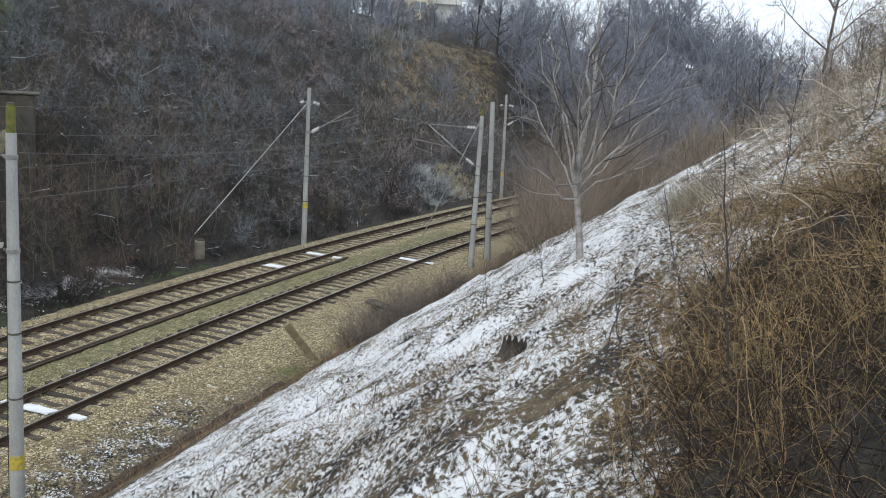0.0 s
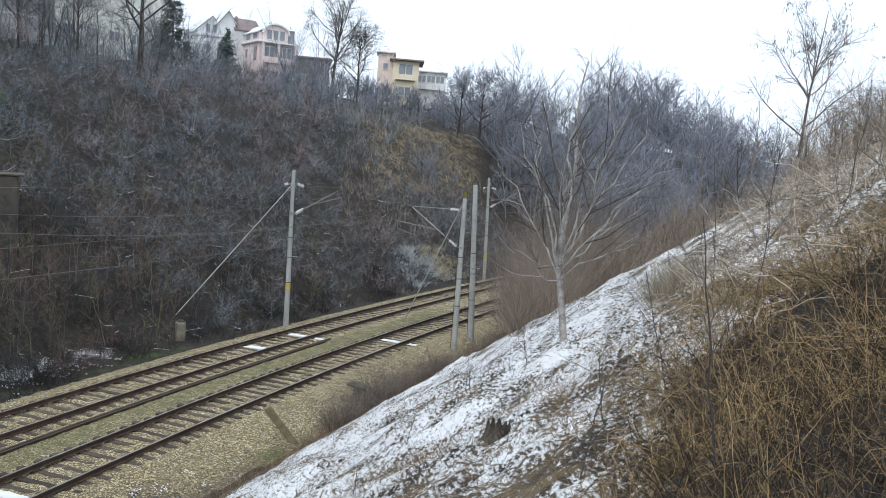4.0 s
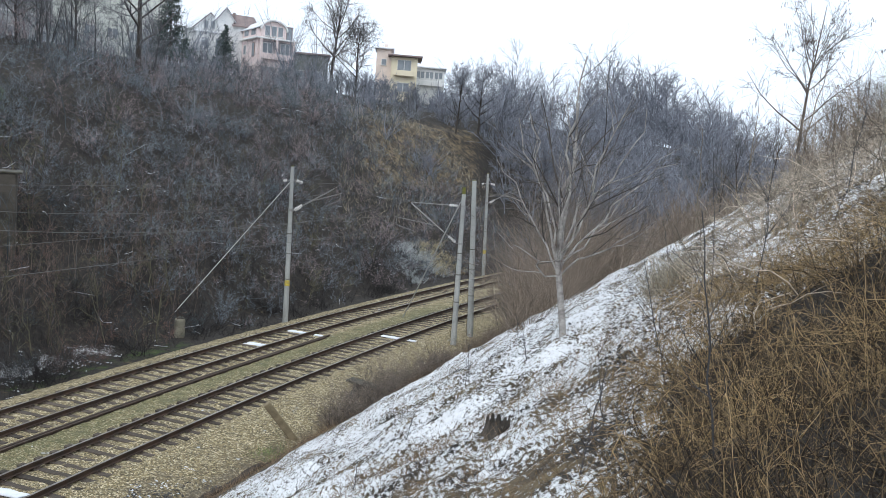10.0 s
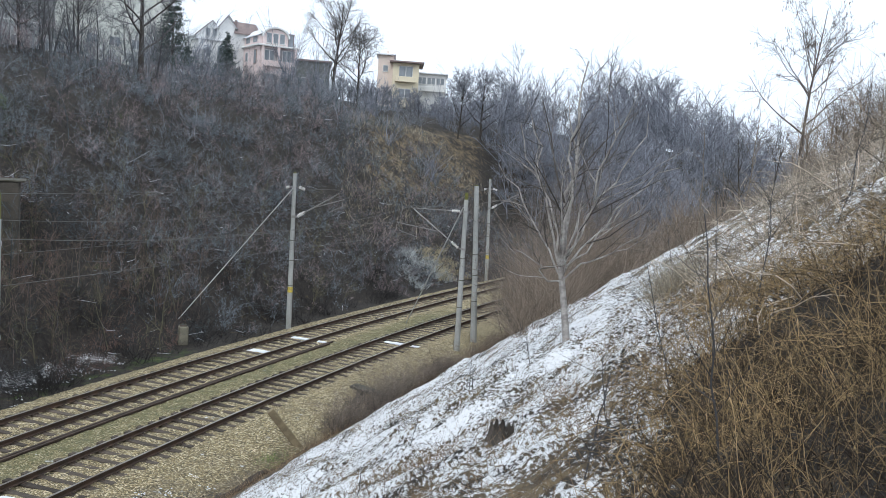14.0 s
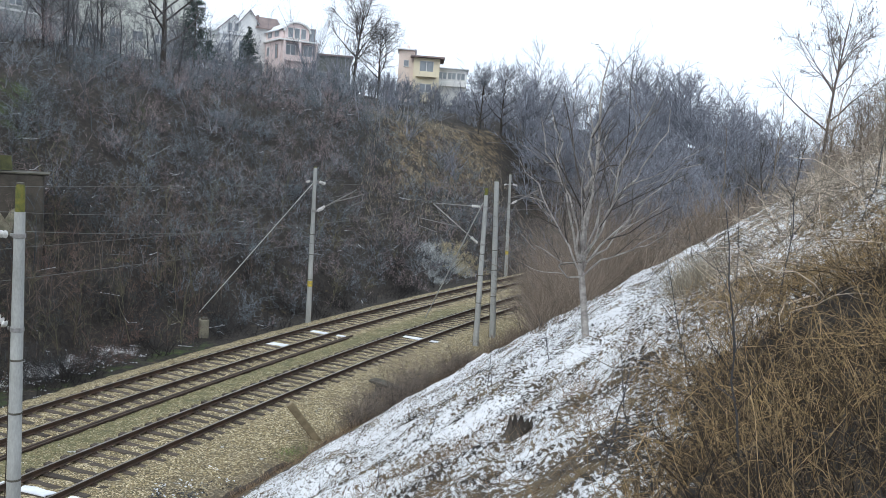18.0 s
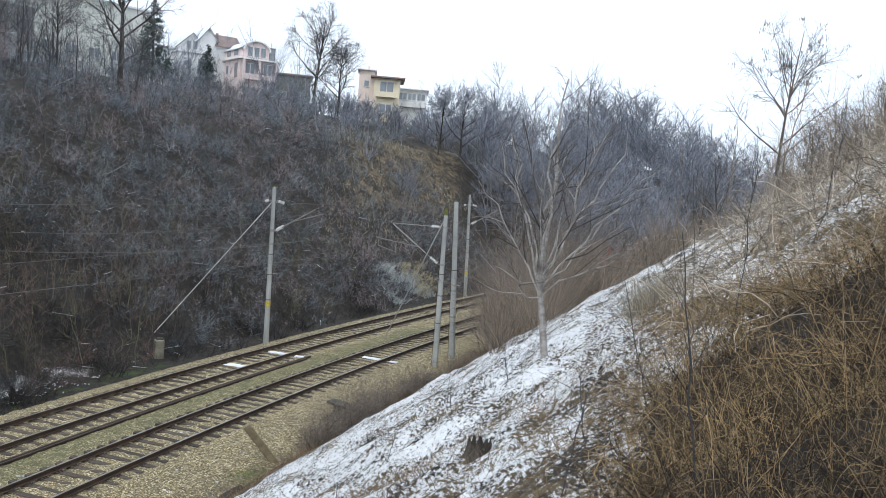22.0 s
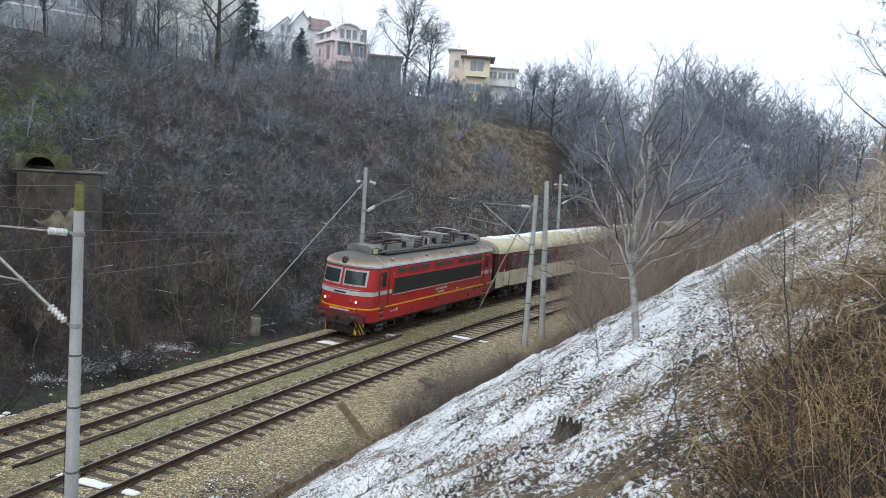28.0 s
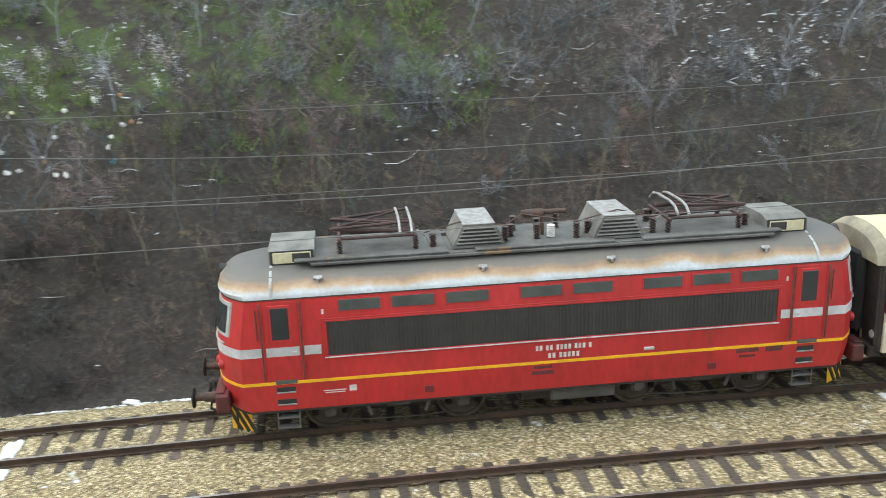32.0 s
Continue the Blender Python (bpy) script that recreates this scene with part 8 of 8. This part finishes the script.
canes("brambles", "dense tangle of pale dry canes up the bank", bank_spots(5000, 202, (-48, -15), (6.8, 30), in_brambles), (0.45, 1.2), (0.004, 0.0075), BRAMBLE_PALE, 0.9, 6, 0.42, 0.12, (3, 2))
canes("brambles", "stout crooked grey canes arching over the tangle", bank_spots(420, 212, (-52, -19), (7.5, 22), in_brambles), (0.8, 1.7), (0.006, 0.011), BRAMBLE_GREY, 0.9, 9, 0.34, 0.13, (4, 4))
canes("brambles", "long straight tan shoots standing in front of the tangle", bank_spots(150, 214, (-38, -22), (2.9, 5.2), in_brambles), (0.4, 0.75), (0.0017, 0.003), BRAMBLE, 0.3, 9, 0.1, 0.03, (2, 3))
canes("crest_thicket", "brown twiggy thicket along the top of the near bank", bank_spots(800, 215, (-37, -25.5), (20, 42)), (1.0, 2.3), (0.006, 0.011), TWIG_BANK, 0.35, 6, 0.16, -0.02, (6, 3), "thicket")
canes("dead_stems", "grey dead stems standing among the brambles", bank_spots(200, 203, (-50, -18), (5.0, 22), in_brambles), (0.4, 1.0), (0.003, 0.006), BRAMBLE_GREY, 0.5, 9, 0.18, 0.04, (4, 3))
stems("bank_grass", "flattened dry grass and thin stalks on the snowy bank", bank_spots(4200, 204, (-24, 16), (4.2, 30), lambda az, r, rng: rng.uniform(0, 1, len(az)) < 0.35 + 0.5 * (r < 7)), (0.08, 0.3), (0.0015, 0.0035), STRAW, 1.3, 0.5, 2, 0, "grass")
tufts("bank_grass", "tufts of brown matted grass between snow patches", bank_spots(27000, 206, (-24, 30), (1.2, 10.5), clumped), (0.07, 0.3), (0.0014, 0.0032), STRAW_BROWN, 1.3)
tufts("bank_grass", "straw-coloured dry grass tufts up the bank", bank_spots(6000, 208, (-30, 6), (8, 24), clumped), (0.06, 0.26), (0.002, 0.0045), STRAW_BROWN, 1.0)
tufts("bank_grass", "straw-coloured dry grass under the brambles", bank_spots(4500, 205, (-62, -9), (1.2, 15), lambda az, r, rng: az < -9 - 4 * rng.uniform(0, 1, len(az)) - np.clip(r - 5, 0, 4) * 1.6), (0.12, 0.45), (0.0018, 0.0035), STRAW, 1.0)
tufts("golden_grass", "golden dry grass tuft beside the snow", bank_spots(1500, 209, (-20.3, -17.8), (12.5, 15.5)), (0.15, 0.5), (0.003, 0.006), STRAW_OLIVE, 0.6)


def green_tufts():
    """Fresh green grass where the leaning post meets the bank."""
    rng = np.random.default_rng(216)
    n = 420
    s, o = rng.normal(25.6, 0.5, n), np.clip(rng.normal(3.75, 0.22, n), 3.2, 4.4)
    x, y = on_line(s, o)
    GREENBLADE = islands(mat("fresh_green_grass", (0.14, 0.2, 0.05), (0.09, 0.13, 0.04), 1.0, 0.85, bump=0), 0.5, 1.6)
    tufts("green_grass", "small fresh green grass tuft at the post's foot", (x, y, np.interp(o, [3.2, 3.9, 4.25, 4.5], [-0.36, -0.46, -0.5, -0.35]), rng), (0.08, 0.26), (0.003, 0.006), GREENBLADE, 0.6)


green_tufts()


def meadow():
    """Dry grass on the open patch high on the far bank."""
    rng = np.random.default_rng(210)
    n = 16000
    s, o = rng.uniform(45, 95, n), rng.uniform(-31, -13, n)
    x, y = on_line(s, o)
    az = np.degrees(np.arctan2(-x, y))
    k = (az > -7.5) & (az < 2.5) & (lumps(x, y, 2.5, 3.0) > rng.normal(-0.1, 0.4, n))
    tufts("far_bank_grass", "tufts of dry straw grass on the open far bank", (x[k], y[k], ground_z(s[k], o[k]), rng), (0.25, 0.75), (0.012, 0.028), STRAW_OLIVE, 0.5)


meadow()


def foot_fringe():
    """Dry grass and stalks where the near bank meets the ballast."""
    rng = np.random.default_rng(213)
    n = 12000
    s, o = rng.uniform(4, 58, n), 4.55 + rng.normal(0, 0.34, n)
    o = np.clip(o, 3.95, 5.7)
    x, y = on_line(s, o)
    k = lumps(x, y, 1.3, 3.0) > rng.normal(-0.35, 0.35, n)
    tufts("bank_grass", "brown dry grass fringe along the bank foot", (x[k], y[k], np.maximum(ground_z(s[k], o[k]), -0.5), rng), (0.1, 0.42), (0.003, 0.006), STRAW_BROWN, 0.8)


foot_fringe()


def bare_sapling(az, dist, height, seed, label, material=None, lean=0.1, r=0.008):
    rng = np.random.default_rng(seed)
    t = thing("sapling", standing(az, dist, 0.03, seed * 50), label, "sapling", "thin saplings on the bank")
    main = Sticks([(0, 0, 0)], [(lean, rng.normal(0, lean), 1)], [height], [r], [(rng.normal(0, 0.06), rng.normal(0, 0.06), 0)])
    v, f = main.mesh(8, 0.35, 0.008, rng)
    part("stem", fast_mesh("stem", v, f, material or TWIG_DARK), material or TWIG_DARK, t)
    sd = branches(main, 9, 0.25, 0.98, 40, 0.3, 0.6, 0.15, rng)
    sd2 = branches(sd, 3, 0.2, 0.9, 40, 0.5, 0.7, 0.1, rng)
    part("top", stick_mesh("top", material or TWIG_DARK, [sd.mesh(4, 0.3, 0.02, rng), sd2.mesh(3, 0.4, 0.02, rng)]), material or TWIG_DARK, t)


for k, (az, dist, hgt, kind_) in enumerate(((-6.9, 14.35, 0.75, 0), (-6.6, 14.2, 0.6, 0), (0.25, 9.9, 0.42, 0), (-3.0, 11.5, 0.4, 0), (-14.5, 5.2, 0.7, 0), (-19.4, 6.7, 1.0, 0), (-15.8, 6.2, 0.55, 0), (-20.3, 27, 3.0, 1), (-22.7, 26, 3.3, 1), (-25.8, 24.4, 3.4, 1), (-24.0, 7.5, 1.6, 0), (-21.6, 9.5, 1.7, 0), (-10.5, 12.5, 0.5, 0), (-19.0, 15.0, 0.9, 0), (-23.0, 4.3, 1.25, 0), (4.0, 13.0, 0.4, 0), (-9.8, 18.0, 0.6, 0), (-28.0, 10.5, 1.7, 0))):
    bare_sapling(az, dist, hgt, 300 + k, "thin pale bare sapling standing on the bank" if kind_ else "small dark bare sapling growing from the bank", BRAMBLE_GREY if kind_ else None, 0.08 if kind_ else 0.16, 0.022 if kind_ else 0.007)

# ---- small things along the line ----
def build_stump():
    x, y = polar(-8.92, 8.0)
    z = ground_at(x, y)
    rng = random.Random(8)
    st = thing("tree_stump", pose(x, y, z - 0.03, 4, 3, 0), "jagged weathered tree stump standing in the snow", "tree stump")
    n = 34
    rings = []
    for h, w in ((0.0, 0.14), (0.04, 0.12), (0.085, 0.112)):
        rings.append([(w * rng.uniform(0.9, 1.08) * math.cos(2 * math.pi * k / n), w * rng.uniform(0.9, 1.08) * math.sin(2 * math.pi * k / n), h) for k in range(n)])
    tops = [rng.uniform(0.13, 0.19) if k % 3 else rng.uniform(0.09, 0.12) for k in range(n)]
    rings.append([(0.112 * math.cos(2 * math.pi * k / n), 0.112 * math.sin(2 * math.pi * k / n), tops[k]) for k in range(n)])
    rings.append([(0.075 * math.cos(2 * math.pi * k / n), 0.075 * math.sin(2 * math.pi * k / n), 0.08) for k in range(n)])
    part("wood", Shape().loft(rings), mat("weathered_stump_wood", (0.085, 0.072, 0.06), (0.035, 0.03, 0.025), 12, 0.95, fine=50, spread=0.35, stretch=(1, 1, 0.2)), st, "rough split wood")


def build_stake():
    x, y = on_line(27.3, 3.75)
    st = thing("concrete_post", pose(x, y, -0.5, 0, -38, 18), "short leaning concrete post at the bank foot", "concrete post")
    part("shaft", Shape().box((0, 0, 0.78), (0.25, 0.2, 1.8), 0.025), mat("tan_post_concrete", (0.27, 0.22, 0.14), (0.17, 0.135, 0.085), 4, 0.9, fine=30), st)


def build_marker():
    x, y = on_line(33.4, 3.35)
    b = thing("concrete_slab", pose(x, y, -0.42, 0, 0, -28), "broken concrete slab resting on a stub by the track", "concrete slab")
    part("stub", Shape().box((-0.25, 0, 0.2), (0.28, 0.3, 0.5), 0.03), OLDCONCRETE, b)
    part("slab", Shape().box((0.05, 0, 0.5), (1.35, 0.55, 0.1), 0.02, Euler((0, 0.12, 0)).to_matrix()), OLDCONCRETE, b, "tilted slab top")
    part("rubble", Shape().box((-0.15, -0.35, 0.08), (0.4, 0.3, 0.22), 0.05, Euler((0.2, 0.1, 0.5)).to_matrix()).box((0.35, -0.3, 0.06), (0.25, 0.22, 0.18), 0.05), OLDCONCRETE, b)
    x, y = on_line(41.0, 4.4)
    c = thing("concrete_slab", pose(x, y, -0.35, 0, 4, 62), "rusty-brown concrete slab half hidden by bushes", "concrete slab")
    part("slab", Shape().box((0, 0, 0.12), (1.7, 0.5, 0.22), 0.03), mat("rust_stained_concrete", (0.2, 0.12, 0.09), (0.14, 0.09, 0.07), 3, 0.95), c)


def build_drain_post():
    x, y = on_line(38.4, -9.2)
    d = thing("anchor_block", pose(x, y, -0.65, 0, 0, 20), "small weathered concrete anchor block at the bank foot", "anchor block")
    part("block", Shape().box((0, 0, 0.45), (0.46, 0.46, 0.95), 0.04), mat("buff_weathered_concrete", (0.27, 0.25, 0.19), (0.16, 0.145, 0.11), 3, 0.95, fine=25, spread=0.2), d)
    part("cap", Shape().box((0, 0, 0.97), (0.34, 0.34, 0.1), 0.03), OLDCONCRETE, d)
    part("anchor_eye", Shape().tube([(0, 0, 0.95), (0.12, 0, 1.12), (0.0, 0, 1.2), (-0.1, 0, 1.05)], 0.025, 7), IRON, d)
    x, y = on_line(5.9, -7.3)
    p = thing("marker_peg", pose(x, y, -0.6, 2, 3, 0), "small pale concrete marker peg beside the ballast", "marker peg")
    part("peg", Shape().box((0, 0, 0.32), (0.12, 0.12, 0.62), 0.02), CONCRETE, p)


def snow_slab(name, s, off, length, width, seed, label, z=SLEEPER_TOP, skew=0.0):
    """A flat lump of snow with an uneven edge lying on a sleeper or plate."""
    rng = random.Random(seed)
    x, y = on_line(s, off)
    n = 16
    out = []
    for k in range(n):
        a = 2 * math.pi * k / n
        c, si = math.cos(a), math.sin(a)
        q = max(abs(c), abs(si))
        out.append((length / 2 * c / q * rng.uniform(0.72, 1.06), width / 2 * si / q * rng.uniform(0.7, 1.08)))
    sh = Shape().loft([[(p, q, 0) for p, q in out], [(p, q, 0.025) for p, q in out], [(p * 0.9, q * 0.85, 0.045) for p, q in out]])
    ob = solid(name, sh, SNOW, label, "snow", "snow lumps on the tracks")
    ob.matrix_world = Matrix.Translation((x, y, z + CANT / 2)) @ Matrix.Rotation(-heading(s) + skew, 4, "Z")


def build_snow():
    # boards across the tracks that have kept their snow
    for k, (s, c) in enumerate(((43.3, 0.0), (18.9, 0.0), (41.2, T1), (17.5, T1), (-7.5, T1), (76.0, T1))):
        snow_slab("snow_patch", s, c, 1.05, 0.42, 400 + k, "flat lump of snow between the rails", SLEEPER_TOP)
        snow_slab("snow_patch", s + 0.1, c + 1.16, 0.5, 0.3, 420 + k, "flat lump of snow beside the rail", -0.2)
        snow_slab("snow_patch", s, c - 1.05, 0.32, 0.32, 440 + k, "flat lump of snow outside the rail", -0.18)
    snow_slab("snow_patch", 13.0, T1 + 1.3, 0.5, 0.35, 460, "small lump of snow on the ballast", -0.2)
    snow_slab("snow_patch", 37.6, T1, 1.1, 0.5, 461, "thin grey snow between the rails", SLEEPER_TOP - 0.02)
    # heaps along the ditch at the foot of the far bank
    rng = random.Random(9)
    for k in range(14):
        s = rng.uniform(-9, 26) if k < 36 else rng.uniform(26, 34)
        off = rng.uniform(-7.5, -7.0) if k < 36 else -9.9 + (s - 26) * 0.1 + rng.uniform(-0.4, 0.4)
        snow_slab("snow_patch", s, off, rng.uniform(0.1, 0.3), rng.uniform(0.15, 0.6), 500 + k, "thin strip of snow at the ballast edge", (-0.62 if k < 36 else -0.62) + rng.uniform(0.0, 0.1), rng.uniform(-0.5, 0.5))


def build_snowy_logs():
    """Fallen branches on the far bank that carry a line of snow."""
    rng = random.Random(12)
    spots = [(rng.uniform(-20, 60), rng.uniform(-26, -12)) for k in range(30)] + [(rng.uniform(40, 90), rng.uniform(-50, -24)) for k in range(12)]
    for k, (s, o) in enumerate(spots):
        x, y = on_line(s, o)
        z = ground_at(x, y) + rng.uniform(0.5, 1.5)
        a, L = rng.uniform(-0.6, 0.6) - heading(s) + math.pi / 2, rng.uniform(0.5, 1.6) * (1.5 if s > 40 else 1)
        d = Vector((math.cos(a), math.sin(a), rng.uniform(-0.25, 0.35)))
        e = d.orthogonal().normalized()
        t = thing("fallen_branch", pose(x, y, z), "bare fallen branch carrying a line of snow", "branch", "snowy branches on the far bank")
        pts = [d * (L * j / 4) + e * (0.2 * L * math.sin(j * 1.1 + k)) for j in range(5)]
        part("wood", Shape().tube(pts, 0.016, 6, 0.006), BARK_DARK, t)
        part("prop", Shape().tube([pts[1], pts[1] + Vector((0.05, 0.05, -1.7))], 0.022, 5), BARK_DARK, t)
        part("snow", Shape().tube([p + Vector((0, 0, 0.014)) for p in pts[:4]], 0.012, 6, 0.006), SNOW, t, "snow along its top")


def build_earth_ridge():
    """The dark washed-out soil edge between ballast and bank."""
    rng = random.Random(31)
    rings = []
    for k in range(64):
        s = 9.5 + k * 0.24
        w, h = rng.uniform(0.09, 0.16), rng.uniform(0.07, 0.13)
        c = 4.06 + 0.05 * math.sin(k * 0.7) + rng.uniform(-0.02, 0.02)
        ring = []
        for o, z in ((-w * 1.6, -0.12), (-w, h * 0.6), (-w * 0.2, h), (w * 0.7, h * 0.7), (w * 1.4, -0.12)):
            x, y = on_line(s, c + o)
            ring.append((x, y, -0.44 + z))
        rings.append(ring)
    solid("earth_ridge", Shape().loft(rings), mat("dark_wet_soil", (0.07, 0.052, 0.038), (0.035, 0.027, 0.02), 5, 0.95, fine=30, spread=0.35, bump=0.6), "dark washed-out soil edge along the bank foot", "soil edge", "")


def build_rubbish():
    """Bags and scraps dumped on the far slope."""
    rng = random.Random(77)
    kinds = (("white", (0.78, 0.78, 0.77), 16), ("pale grey", (0.5, 0.51, 0.52), 6), ("teal blue", (0.06, 0.2, 0.24), 4), ("dark blue", (0.05, 0.07, 0.16), 3), ("faded orange", (0.5, 0.25, 0.12), 3), ("cream", (0.72, 0.66, 0.48), 3))
    for words, colour, count in kinds:
        m = mat(words.replace(" ", "_") + "_plastic_scrap", colour, None, 6, 0.5, bump=0.2)
        for k in range(count):
            s, o = rng.uniform(-11.5, -5.0), rng.uniform(-18.6, -14.9)
            if words == "white" and k < 7:
                s, o = rng.uniform(-11.5, -9.2), rng.uniform(-17.0, -14.8)
            x, y = on_line(s, o)
            n, rings = 9, []
            w, d, h = rng.uniform(0.06, 0.2), rng.uniform(0.05, 0.14), rng.uniform(0.05, 0.14)
            for q, f in ((-0.05, 0.7), (0.25 * h, 1.0), (0.65 * h, 0.85), (h, 0.35)):
                rings.append([(w * f * rng.uniform(0.65, 1.15) * math.cos(2 * math.pi * j / n), d * f * rng.uniform(0.65, 1.15) * math.sin(2 * math.pi * j / n), q + rng.uniform(-0.03, 0.03)) for j in range(n)])
            ob = solid("plastic_bag", Shape().loft(rings), m, "crumpled %s plastic bag lying on the overgrown slope" % words, "rubbish", "rubbish on the far slope")
            ob.matrix_world = pose(x, y, ground_at(x, y) - 0.01, rng.uniform(-12, 12), -35, rng.uniform(0, 360) if words == "white" else 0)


build_rubbish()
build_earth_ridge()
build_stump()
build_stake()
build_marker()
build_drain_post()
build_snow()
build_snowy_logs()


# ---- what moves: the train along the far track ----
FRONT = ((26.5, 53.0), (27.0, 47.85), (27.5, 42.7), (28.0, 37.55), (28.5, 32.4), (29.0, 27.3), (29.5, 22.3), (30.0, 17.3), (30.5, 12.2), (31.0, 7.1), (31.5, 2.0), (32.0, -3.4))


def front_s(t):
    """Where along the line the front buffers are at t seconds."""
    if t < 26.5:
        return 53.0 + 10.3 * (26.5 - t)
    return float(np.interp(t, [a for a, _ in FRONT], [b for _, b in FRONT]))


def car_pose(s, base):
    """A vehicle whose middle is at s, resting with its two bogies on the curve of the far track."""
    a, b = on_line(s - base / 2, T1), on_line(s + base / 2, T1)
    ang = math.degrees(math.atan2(a[1] - b[1], a[0] - b[0]))
    return pose((a[0] + b[0]) / 2, (a[1] + b[1]) / 2, CANT / 2, -math.degrees(CANT / 1.5), 0, ang)


def motions():
    times = [0, 2, 4, 6, 8, 10, 12, 14, 16, 18, 20, 21, 22, 23, 24, 25, 25.5, 26] + [t for t, _ in FRONT]
    for car, back, base in ((LOCOMOTIVE, 8.15, 7.1), (COACH_A, 15.95 + COACH / 2, 16.0), (COACH_B, 16.85 + COACH * 1.5, 16.0), (COACH_C, 17.75 + COACH * 2.5, 16.0)):
        walk(car, [(t, car_pose(front_s(t) + back, base)) for t in times])


motions()
